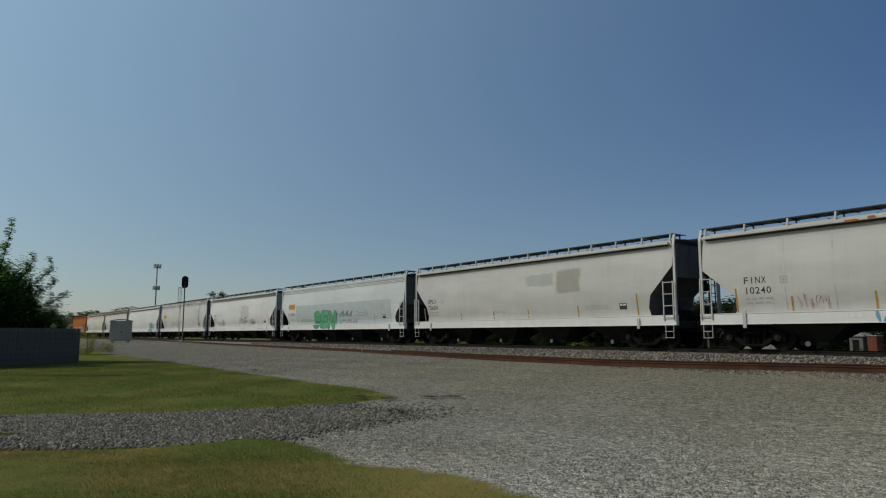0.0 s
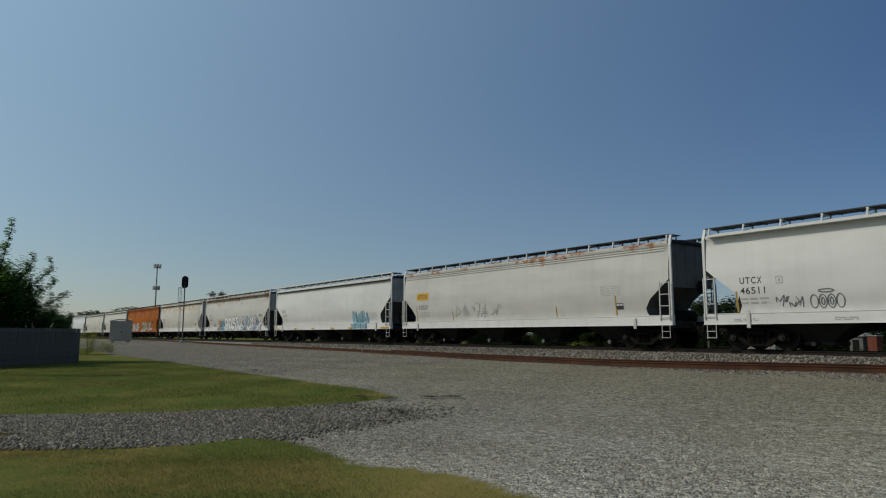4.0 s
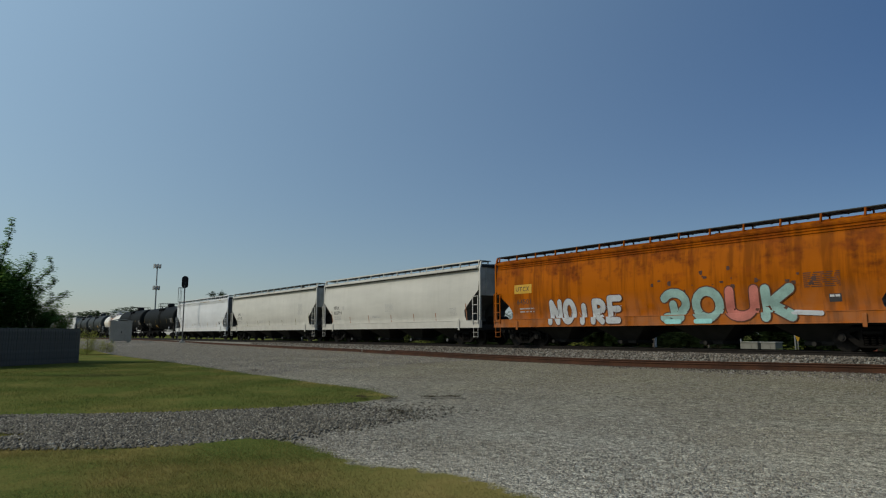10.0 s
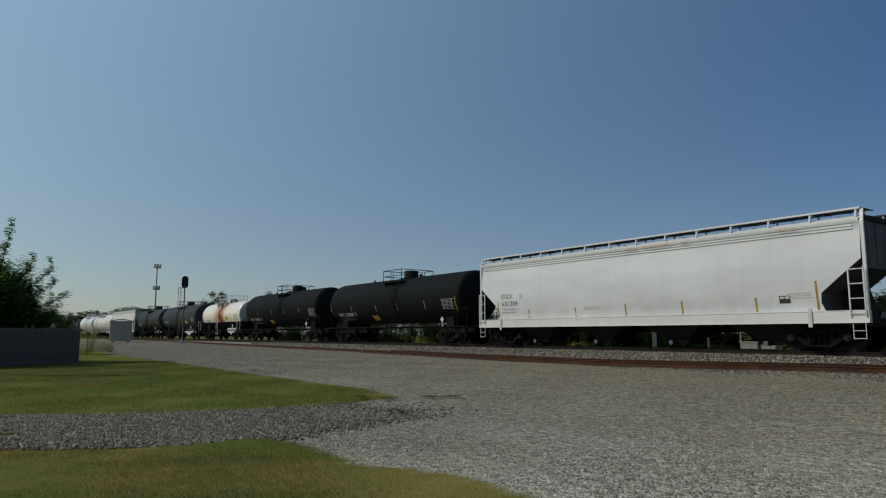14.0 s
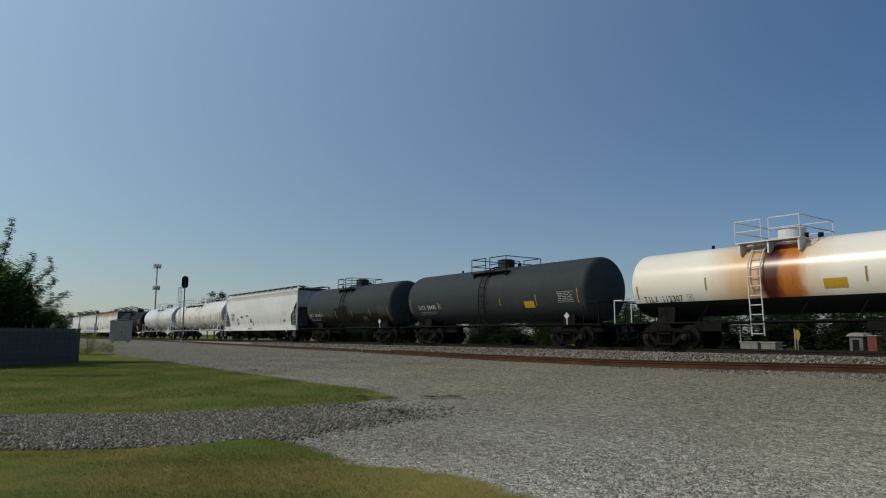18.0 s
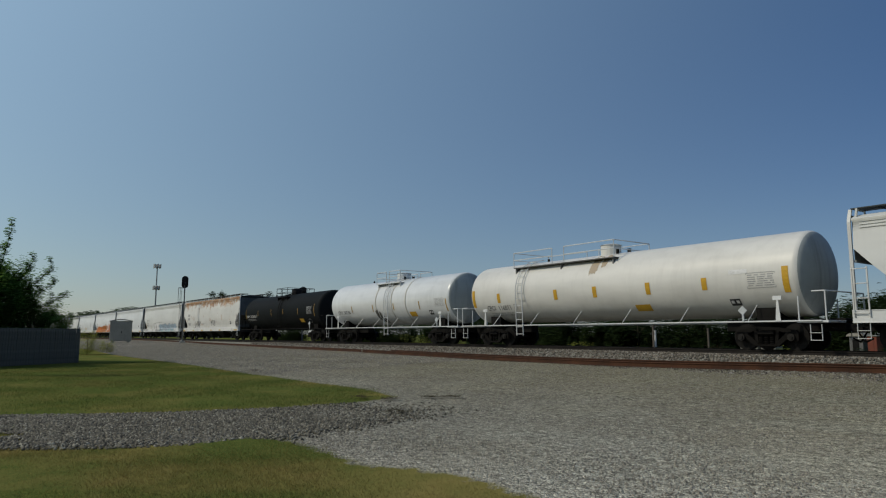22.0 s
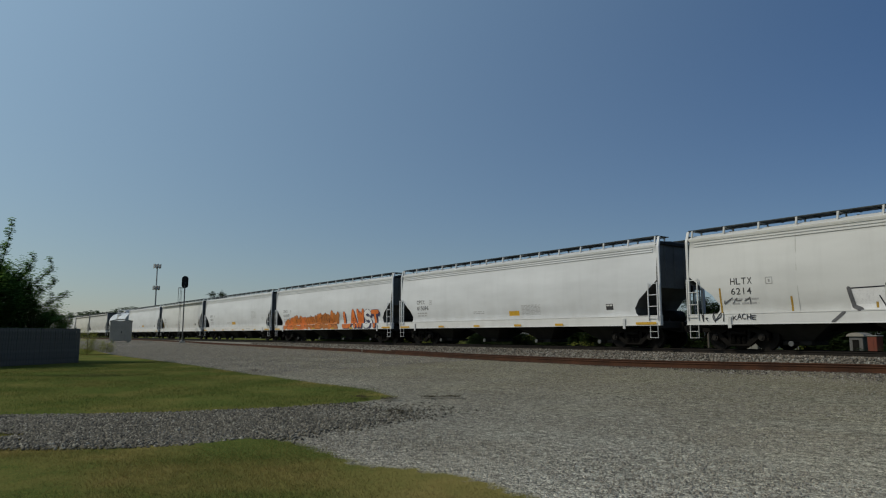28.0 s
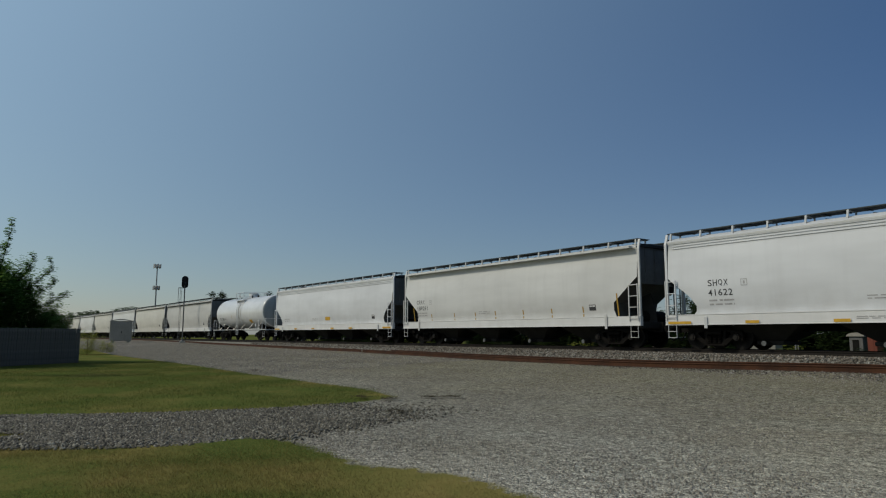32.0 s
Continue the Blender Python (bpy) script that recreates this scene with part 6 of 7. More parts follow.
letters("NOIRE", -h + 3.85, -h + 8.15, 1.05, 2.38, S, "g_dull_white", "g_brown", car, 0.27, 0.07, "worn white block graffiti letter", 3, None, -0.10)
spray([smooth_line([(-h + 4.05 + k * 0.84, 1.65), (-h + 4.3 + k * 0.84, 1.4), (-h + 4.5 + k * 0.84, 1.85)]) for k in range(5)], 0.022, S, M["faint_ink"], car, "graffiti", "thin grey inner lines", 0.04)
letters("dOUK", -h + 10.05, -h + 15.4, 1.05, 2.50, S, ("g_pale_teal", "g_pale_teal", "g_pale_red", "g_pale_teal"), "g_brown", car, 0.34, 0.085, "pale teal and coral graffiti letter", 4, None, -0.10)
spray([[(-h + 10.35 + k * 1.3, 1.17), (-h + 10.95 + k * 1.3, 1.17)] for k in (0, 1)], 0.18, S, M["g_teal_bright"], car, "graffiti", "bright teal lower edge", 0.036)
spray([[(-h + 15.3, 1.42), (-h + 16.2, 1.36)]], 0.16, S, M["g_dull_white"], car, "graffiti", "white arrow stroke", 0.03)

car, h = H("covered_hopper", -175.4, -194.0, "cream", "tri", "dark", "plain cream covered hopper car with black stencilled lettering", "WFRX", "883794", 0, [(1.35, 0.9), (4.05, 0.45), (6.65, 0.5), (9.5, 0.45), (12.1, 0.45), (14.4, 0.45), (17.3, 0.9)], brackets=12, text_x=1.75, strip="g_rust_strip", end="end_cream", edge=True, block=(9.7, 2.6, 1.0, 7), placard=False)
bars(h - 2.75, 2.12, 0.65, 6, S, M["faint_ink"], car, 0.022, 0.075, 62)
car, h = H("covered_hopper", -195.25, -214.4, "cream", "tri", "dark", "pale grey-cream covered hopper car with upright panel seams", "CBFX", "491192", 9, [(1.5, 0.8), (4.15, 0.45), (6.85, 0.45), (9.6, 0.45), (12.4, 0.45), (15.2, 0.5), (17.7, 0.9)], brackets=14, strip="g_olive", text_x=1.75, end="end_cream", block=(3.35, 3.1, 0.85, 12), placard=False)
car, h = H("covered_hopper", -215.77, -234.55, "white_clean", "tri", "grooves", "clean white covered hopper car with thin black lettering", "EQUX", "631384", 0, [(1.42, 0.85), (3.62, 0.42), (6.65, 0.42), (9.45, 0.5), (12.15, 0.5), (15.12, 0.5), (17.2, 0.95)], brackets=14, text_x=1.75, edge=True, block=(2.5, 2.02, 0.8, 3))
for k, (x, w) in enumerate(((9.5, 0.7), (10.4, 1.5), (12.2, 0.5), (16.0, 0.8))):
    blob(-h + x, -h + x + w, 4.18, 4.27, lambda z: 1.56, M["tan_stain"], car, 280 + k, "tan rust stain on the roof edge", 0.012 + 0.002 * k)
T = tank_car
T("tank_car", -236.74, -252.0, 2.86, 1.5, "black_tank", "steel_dark", "black tank car with white lettering and a railed top platform", "SHPX", "212828", "white_ink", -243.23, (-244.93, -242.77),
  [(-252.0, 2.37, 2.85), (-248.95, 2.3, 2.66), (-245.6, 2.2, 2.6), (-242.95, 2.2, 2.64), (-239.9, 2.17, 2.7), (-236.85, 2.0, 2.8)], text=(-251.08, 1.95, 2.22), yellow=(-246.45, -245.7, 1.62, 1.93), data=(-238.2, -237.05, 2.14, 2.7))
T("tank_car", -254.86, -269.68, 2.88, 1.52, "black_tank", "steel_dark", "black tank car with yellow strips and white data panel", "SHPX", "213883", "white_ink", -261.5, (-262.76, -260.77),
  [(-269.55, 2.05, 2.9), (-266.65, 2.4, 2.8), (-263.45, 2.4, 2.8), (-260.75, 2.4, 2.8), (-257.7, 2.4, 2.83), (-254.92, 2.02, 2.64)], text=(-268.8, 1.93, 2.22), yellow=(-264.45, -263.75, 1.64, 1.93), data=(-256.0, -255.02, 2.14, 2.72), stencil_at=(-257.1, -256.55, 1.6, 1.9))
T("tank_car", -272.34, -283.83, 2.72, 1.32, "rust_tank", "steel_dark", "white tank car with a brown rust stain and black underside", "TILX", "112307", "ink", -278.6, (-279.31, -276.98),
  [(-283.72, 2.12, 2.65), (-280.57, 2.34, 2.82), (-277.35, 2.34, 2.80), (-275.02, 2.33, 2.81), (-272.62, 2.13, 3.06)], low_black=True, rail_gear="white_tank", rail_up=0.72, deck_down=0.05, text=(-283.45, 1.97, 1.82), yellow=(-276.33, -275.6, 2.18, 2.5), data=(-273.75, -272.8, 2.17, 2.78), placard_x=-273.14, boards=False)
T("tank_car", -286.65, -300.61, 2.77, 1.5, "grey_tank", "steel_dark", "dark grey tank car with dull yellow strips and white lettering", "GATX", "59476", "white_ink", -293.55, (-294.74, -291.91),
  [(-300.5, 1.96, 2.79), (-297.68, 2.08, 2.52), (-292.23, 2.14, 2.49), (-289.58, 2.04, 2.62), (-286.88, 2.08, 2.77)], text=(-299.68, 2.13, 1.8), yellow=(-290.45, -289.75, 1.97, 2.3), data=(-288.15, -287.15, 2.16, 2.66), placard_x=-287.46)
car, h = T("tank_car", -303.15, -315.18, 2.73, 1.5, "grey_tank", "steel_dark", "dark grey tank car with a dark streak below its platform", "GATX", "32164", "white_ink", -309.36, (-310.53, -308.44),
  [(-315.0, 1.9, 2.6), (-313.1, 1.93, 2.4), (-310.6, 1.91, 2.38), (-308.15, 1.94, 2.41), (-305.65, 1.91, 2.42), (-303.33, 1.6, 2.42)], text=(-314.95, 2.0, 1.8), yellow=(-306.9, -306.2, 1.62, 1.9), data=(-304.6, -303.6, 1.92, 2.52), placard_x=-304.01, dim=True)
blob(-h + 0.9, -h + 2.5, 3.98, 4.16, tank_side(2.73, 1.5), M["rust_stain"], car, 230, "brown rust stain near the top")
M["low_dark"] = faded_paint("dark_brown_fade", (0.020, 0.018, 0.016), 0.8)
for k, (x, w, z0, z1) in enumerate(((0.3, 4.6, 1.40, 2.05), (4.2, 2.6, 1.42, 2.7), (6.2, 5.6, 1.40, 2.15))):
    blob(-h + x, -h + x + w, z0, z1, tank_side(2.73, 1.5), M["low_dark"], car, 232 + k, "dark brown field on the lower shell", 0.003 + 0.0015 * k)
car, h = H("covered_hopper", -317.1, -334.55, "white", "high", "grooves", "white covered hopper car with faded dark violet graffiti", None, None, 0, [(1.05, 0.9), (3.88, 0.42), (6.5, 0.45), (8.75, 0.5), (11.15, 0.5), (14.0, 0.6)], brackets=14, end="end_pale", block=(3.1, 2.55, 1.0, 5))
for k, (w, z) in enumerate((("LUHX", 2.44), ("1091", 2.08))):
    pl = patch("number_patch", -h + 1.72, -h + 2.72, z - 0.05, z + 0.27, S, M["faint_ink"], car, "grey repainted number patch")
    stencil(w, -h + 1.8, z, 0.22, 0.22, S, M["ink"], pl, 0.012)
for k, (x0, x1, z0, z1) in enumerate(((3.05, 3.2, 2.1, 2.2), (3.4, 3.75, 2.0, 2.2), (4.4, 5.0, 2.2, 2.42), (5.9, 6.3, 2.3, 2.5), (6.9, 7.3, 1.75, 2.1), (7.5, 7.8, 1.5, 1.7), (3.5, 3.7, 1.6, 1.85))):
    blob(-h + x0, -h + x1, z0, z1, S, M["g_grey"] if k % 3 else M["g_purple"], car, 200 + k, "flaked rest of dark graffiti", 0.009 + 0.001 * k)
spray([smooth_line([(-h + 5.2, 2.25), (-h + 5.6, 2.42), (-h + 6.0, 2.40), (-h + 6.3, 2.30)])], 0.07, S, M["g_cyan"], car, "graffiti", "faded pale blue arc", 0.02)
spray([smooth_line([(-h + 6.3, 2.32), (-h + 6.7, 2.34), (-h + 7.0, 2.1), (-h + 7.3, 1.85)]), smooth_line([(-h + 3.3, 2.1), (-h + 3.35, 1.7), (-h + 3.6, 1.5)]), [(-h + 6.5, 2.2), (-h + 6.55, 1.8)], smooth_line([(-h + 3.8, 2.2), (-h + 3.7, 1.9), (-h + 3.75, 1.7)])], 0.03, S, M["g_grey"], car, "graffiti", "thin dark rest of a tag", 0.022)
for k, mm in enumerate(("g_blue", "g_grey", "g_pale_blue", "g_tan")):
    blob(-h + 6.7 + k * 0.3, -h + 6.92 + k * 0.3, 1.12, 1.30, lambda z: 1.6, M[mm], car, 220 + k, "paint rest on the sill", 0.008 + 0.002 * k)
car, h = T("tank_car", -336.35, -353.5, 2.80, 1.52, "cream_tank", "steel_dark", "long cream-white tank car with broad yellow panels", "CPCX", "116011", "ink", -349.76, (-350.46, -344.06),
  [(-353.42, 2.1, 3.0), (-351.4, 2.29, 2.77), (-347.37, 2.29, 2.76), (-345.0, 2.29, 2.77), (-342.2, 2.29, 2.77), (-339.66, 2.33, 2.79), (-336.6, 2.1, 3.0)], wide=0.22, rail_gear="white_tank", text=(-352.45, 1.92, 1.87), yellow=(-343.05, -342.3, 1.64, 1.9), data=(-338.0, -336.95, 2.3, 2.85), stencil_at=(-338.8, -338.4, 1.72, 1.96), placard_x=-338.16)
for k, (x, w, z0) in enumerate(((-0.5, 0.5, 3.3), (0.1, 0.35, 3.6))):
    blob(x, x + w, z0, 4.28, tank_side(2.80, 1.52), M["tan_stain"], car, 242 + k, "tan rust run below the manway", 0.005 + 0.002 * k)
patch("white_plate", -338.65 + 344.925, -337.95 + 344.925, 2.84, 3.0, tank_side(2.80, 1.52), M["g_white"], car, "white blank plate", 0.008)
car, h = T("tank_car", -355.9, -370.09, 2.80, 1.5, "white_tank", "steel_dark", "white tank car with grimy ribs and white handrails", "CPCX", "205186", "ink", -362.4, (-364.09, -361.2),
  [(-367.15, 2.2, 2.63), (-364.27, 2.18, 2.65), (-361.66, 2.2, 2.64), (-358.75, 2.18, 2.67), (-356.02, 2.02, 2.72)], wide=0.09, rail_gear="white_tank", text=(-369.25, 2.1, 1.8), rings=(-0.85, 1.1, 2.75), yellow=(-360.0, -359.3, 1.78, 2.07), data=(-357.15, -356.2, 2.32, 2.77), stencil_at=(-357.9, -357.5, 1.85, 2.1), placard_x=-356.78)
for k, (x, w, z0, z1) in enumerate(((-1.0, 0.34, 1.55, 2.35), (-0.62, 0.26, 1.42, 2.2), (-0.3, 0.18, 1.4, 1.95))):
    blob(x, x + w, z0, z1, tank_side(2.80, 1.5), M["grime"], car, 240 + k, "dark grime run below the ladder", 0.024 + 0.002 * k)
T("tank_car", -372.6, -388.1, 2.66, 1.5, "black_tank", "steel_dark", "clean black tank car with yellow strips and white lettering", "NATX", "252583", "white_ink", -379.82, (-381.21, -378.98),
  [(-387.95, 2.12, 3.0), (-384.88, 2.35, 2.84), (-381.8, 2.28, 2.83), (-379.23, 2.34, 2.81), (-376.2, 2.31, 2.81), (-373.22, 2.1, 3.06)], text=(-387.75, 2.2, 2.2), yellow=(-376.15, -375.45, 1.66, 1.94), data=(-374.62, -373.68, 2.31, 2.87), stencil_at=(-374.55, -374.15, 1.63, 1.9))
car, h = H("covered_hopper", -389.7, -408.8, "very_rusty_white", "arc", "grooves", "white covered hopper car with heavy orange rust below its roof", None, None, 0, [], True, 14)
for z in (1.70, 2.30, 2.72):
    patch("number_patch", -h + 1.8, -h + 2.6, z, z + 0.27, S, M["faint_ink"], car, "grey repainted number patch")
scribble(-h + 4.5, -h + 6.7, 1.5, 2.25, S, M["g_black"], car, 71, 4, 0.045, "thin black looping tag")
scribble(-h + 10.2, -h + 11.9, 1.65, 2.2, S, M["g_black"], car, 72, 5, 0.035, "thin black tag")
car, h = H("covered_hopper", -410.1, -429.1, "white", "arc", "grooves", W + "blue-grey and white graffiti along its lower side", "HLTX", "6214", 4, [(1.33, 0.9), (3.9, 0.5), (6.47, 0.6), (9.45, 0.6), (12.1, 0.6), (15.2, 0.7)], brackets=15, text_x=1.8)
for k, (x0, x1, z0, z1) in enumerate(((5.75, 6.75, 1.08, 2.12), (6.85, 8.2, 1.08, 2.2))):
    g = patch("graffiti", -h + x0, -h + x1, z0 + 0.37, z1, S, M["g_white"], car, "white graffiti block", 0.007, 4)
    spray([[(-h + x0, z1), (-h + x0 + 0.1, 1.55), (-h + x0 + 0.3, 1.46)]], 0.13, S, M["g_grey"], g, "graffiti_outline", "", 0.016)
    spray([[(-h + x0, z1), (-h + x1, z1 + 0.02)], [(-h + x1 - 0.15, 1.85), (-h + x1, 1.5)]], 0.04, S, M["g_black"], g, "graffiti_outline", "", 0.012)
spray([[(-h + 5.25, 1.07), (-h + 5.6, 1.38)]], 0.1, S, M["g_grey"], car, "graffiti", "dark stroke on the sill", 0.012)
bars(-h + 8.5, 2.26, 1.25, 1, S, M["rust_stain"], car, 0.05, 0.1, 63)
blob(-h + 8.5, h - 2.6, 1.05, 1.95, S, M["g_slate"], car, 87, "blue-grey spray-painted field", 0.006)
wild(11, -h + 8.4, h - 2.4, 1.40, 2.15, S, ("g_slate", "g_pale_blue", "g_slate"), "g_grey", car, 0.20, 0.035, "blue-grey graffiti bubble sign", 85, False)
wild(8, -h + 10.4, h - 2.4, 1.05, 1.42, S, ("g_cyan", "g_dull_white"), "g_slate", car, 0.12, 0.03, "pale cyan graffiti sign on the sill", 88, False)
letters("KACHE", -h + 1.85, -h + 2.75, 1.15, 1.37, lambda z: 1.6, "g_black", None, car, 0.028, 0.0, "thin black tag letter on the sill", 9)
scribble(-h + 0.6, -h + 1.6, 1.15, 1.5, lambda z: 1.6, M["g_black"], car, 84, 5, 0.03, "thin black tag on the sill")
scribble(-h + 1.5, -h + 2.8, 1.78, 2.05, S, M["g_grey"], car, 86, 4, 0.03, "thin grey tag over the lettering")
scribble(-h + 6.9, -h + 10.2, 1.09, 1.38, lambda z: 1.6, M["g_black"], car, 83, 14, 0.035, "black script on the sill")
car, h = H("covered_hopper", -430.3, -449.4, "white_clean", "arc", "grooves", "clean white covered hopper car with yellow sill stripes", "CPCX", "815086", 0, [], True, 15)
patch("warning_panel", -h + 10.05, -h + 10.8, 1.58, 1.84, S, M["yellow"], car, "yellow warning panel")
bars(-h + 11.0, 2.08, 1.3, 8, S, M["faint_ink"], car, 0.022, 0.065, 31)
car, h = H("covered_hopper", -450.35, -469.3, "white_clean", "arc", "grooves", "white covered hopper car with a large orange graffiti piece", "CPCX", "814187", 0, [], True, 15, placard=False, text_x=1.65)
bars(-h + 11.3, 2.25, 1.1, 8, S, M["faint_ink"], car, 0.022, 0.075, 64)
blob(-h + 2.2, -h + 7.2, 1.05, 1.85, S, M["g_orange"], car, 91, "orange spray-painted field")
blob(-h + 7.5, -h + 11.2, 1.05, 2.1, S, M["g_deep_orange"], car, 92, "ochre spray-painted field")
wild(7, -h + 1.9, -h + 7.4, 1.05, 2.2, S, ("g_orange_dull", "g_orange", "g_orange_dull"), "g_brown", car, 0.30, 0.05, "orange wild-style graffiti sign", 97, False)
wild(6, -h + 7.3, -h + 11.5, 1.05, 2.42, S, ("g_deep_orange", "g_orange_dull", "g_deep_orange"), "g_brown", car, 0.32, 0.05, "ochre wild-style graffiti sign", 98, False)
scribble(-h + 2.2, -h + 11.4, 1.3, 2.1, S, M["g_brown"], car, 99, 14, 0.035, "thin brown inner lines")
letters("LAWST", -h + 12.2, -h + 17.25, 1.05, 2.42, S, ("g_orange", "g_orange", "g_orange", "g_white", "g_orange"), ("g_dark_red", "g_dark_red", "g_dark_red", "g_purple", "g_purple"), car, 0.27, 0.06, "orange and violet graffiti letter", 8, "g_purple", -0.12, 0.13)
car, h = H("covered_hopper", -470.4, -489.2, "white_clean", "arc", "grooves", "clean white covered hopper car with black stencilled lettering", "SHQX", "41622", 0, [], True, 15, placard=False, block=(4.8, 2.78, 1.15, 9), stripes=(3.3, 6.24, 9.1, 12.0, 15.0))
bars(h - 2.3, 2.18, 0.5, 3, S, M["faint_ink"], car, 0.022, 0.075, 65)
for x, w in ((6.9, 0.8), (9.8, 0.5), (13.0, 0.9)):
    bars(-h + x, 1.22, w, 2, lambda z: 1.604, M["faint_ink"], car, 0.025, 0.055, int(x * 10))
patch("warning_panel", -h + 8.6, -h + 9.6, 1.6, 1.9, S, M["yellow"], car, "yellow warning panel")
car, h = H("covered_hopper", -490.4, -508.1, "white", "tri", "band", "off-white covered hopper car with short yellow marks", "CRRX", "189261", 0, [(1.0, 0.8), (2.8, 0.4), (5.0, 0.4), (6.85, 0.4), (8.5, 0.42), (10.6, 0.42), (12.55, 0.42), (14.5, 0.45), (16.45, 0.95)], brackets=13, text_x=1.4)
car, h = H("covered_hopper", -509.4, -528.5, "white_clean", "arc", "grooves", "clean white covered hopper car with a small yellow panel", None, None, 0, [], True, 15)
patch("warning_panel", -h + 9.4, -h + 10.2, 1.72, 1.98, S, M["yellow"], car, "yellow warning panel")
T("tank_car", -531.9, -544.5, 2.80, 1.5, "white_tank", "steel_dark", "white tank car with a dark seam and thin handrails", "CPCX", "205142", "ink", -538.06, (-539.36, -537.26), [(-540.0, 2.2, 2.6)], rail_gear="white_tank", text=(-543.7, 2.1, 1.8), rings=(0.2, 0.8), yellow=(-535.5, -534.8, 1.78, 2.07))
FAR = ((-546.4, -564.7, "grey_white", "arc", "dark"), (-565.8, -582.7, "cream", "arc", "dark"), (-583.7, -600.5, "white", "arc", "grooves"), (-601.5, -618.4, "cream", "tri", "dark"),
       (-619.3, -636.0, "white", "arc", "dark"), (-637.0, -654.0, "cream", "tri", "dark"), (-655.0, -672.0, "white", "arc", "grooves"))
for a, b, mm, kk, tt in FAR:
    H("covered_hopper", a, b, mm, kk, tt, "off-white covered hopper car far down the train", None, None, 0, [], brackets=9, lines=False)

# ---- beside the track ----
def relay_house():
    g0 = float(ground_z(-92.5, 17.6))
    t = tagged(new("relay_cabinet"), "grey metal railway relay house beside the track", "cabinet")
    b = bmesh.new()
    box(b, -1.0, 1.0, -1.25, 1.25, 0.25, 2.75, 0.03)
    part("body", b, M["cabinet"], t)
    b = bmesh.new()
    rows = []
    for i in range(9):
        y = -1.32 + 2.64 * i / 8
        z = 2.75 + 0.22 * (1 - (y / 1.32) ** 2)
        rows.append([b.verts.new((x, y, zz)) for x, zz in ((-1.08, z), (1.08, z), (1.08, z - 0.08), (-1.08, z - 0.08))])
    for a, c in zip(rows, rows[1:]):
        for j in range(4):
            b.faces.new((a[j], a[(j + 1) % 4], c[(j + 1) % 4], c[j]))
    b.faces.new(rows[0])
    b.faces.new(rows[-1][::-1])
    bmesh.ops.recalc_face_normals(b, faces=b.faces[:])
    part("roof", b, M["cabinet"], t)
    b = bmesh.new()
    box(b, 1.0, 1.03, -0.85, 0.25, 0.35, 2.55, 0.01)
    d = part("door", b, M["cabinet"], t)
    b = bmesh.new()
    box(b, 1.03, 1.08, 0.05, 0.12, 1.2, 1.5)
    part("handle", b, M["steel_dark"], d)
    b = bmesh.new()
    for y in (-0.9, 0.9):
        box(b, -0.9, 0.9, y - 0.15, y + 0.15, -0.3, 0.25)
    part("foundation", b, M["concrete"], t)
    t.matrix_basis = pose(-92.5, 17.6, g0, rz=-12)


def signal_mast(x, y, top, label, ladder=True):
    g0 = float(ground_z(x, y))
    h = top - g0
    t = tagged(new("railway_signal"), label, "signal")
    b = bmesh.new()
    rod(b, (0, 0, 0.2), (0, 0, h - 0.7), 0.07, 10)
    disc(b, (0, 0, 0.3), (0, 0, 1), 0.22, 0.2, 12, 0.1)
    part("mast", b, M["mast_grey"], t)
    b = bmesh.new()
    box(b, -0.3, 0.3, -0.3, 0.3, -0.4, 0.22, 0.02)
    part("foundation", b, M["concrete"], t)
    b = bmesh.new()
    pts = []
    for i in range(28):
        a = i / 28 * 6.2832
        pts.append((0.36 * math.cos(a), h - 0.65 + 0.36 * math.sin(a) + (0.34 if math.sin(a) > 0 else -0.34)))
    prism(b, pts, -0.03, 0.03)
    part("target_plate", b, M["black_paint"], t)
    for k in range(2):
        b = bmesh.new()
        z = h - 0.40 - k * 0.5
        disc(b, (0, -0.16, z), (0, 1, 0), 0.13, 0.26, 16)
        part("lamp_hood", b, M["black_paint"], t)
    b = bmesh.new()
    box(b, -0.14, 0.14, 0.03, 0.25, h - 1.05, h - 0.25, 0.02)
    part("lamp_case", b, M["black_paint"], t)
    if ladder:
        b = bmesh.new()
        for s in (-0.16, 0.16):
            rod(b, (-0.42 + s * 0.4, 0.2 + s, 0.1), (-0.38 + s * 0.4, 0.1 + s, h - 1.4), 0.02, 5)
        for i in range(int(h / 0.32) - 4):
            z = 0.4 + i * 0.32
            rod(b, (-0.48, 0.04, z), (-0.36, 0.36, z), 0.012, 4)
        part("ladder", b, M["mast_grey"], t)
        b = bmesh.new()
        for z in (h - 2.9, h - 1.3):
            rod(b, (-0.65, 0, z), (0.05, 0, z), 0.025, 5)
            rod(b, (-0.65, 0.5, z), (0.05, 0.5, z), 0.025, 5)
            rod(b, (-0.65, 0, z), (-0.65, 0.5, z), 0.025, 5)
        for p in ((-0.65, 0), (-0.65, 0.5)):
            rod(b, (*p, h - 2.9), (*p, h - 1.3), 0.025, 5)
        part("cage", b, M["mast_grey"], t)
    turn = math.degrees(math.atan2(y, x)) + 90
    t.matrix_basis = pose(x, y, g0, rz=turn + 180)


relay_house()
signal_mast(-78.4, 21.3, 8.05, "black-headed railway signal on a slim mast with ladder")
signal_mast(-63.5, 29.0, 6.3, "black-headed railway signal behind the track", False)


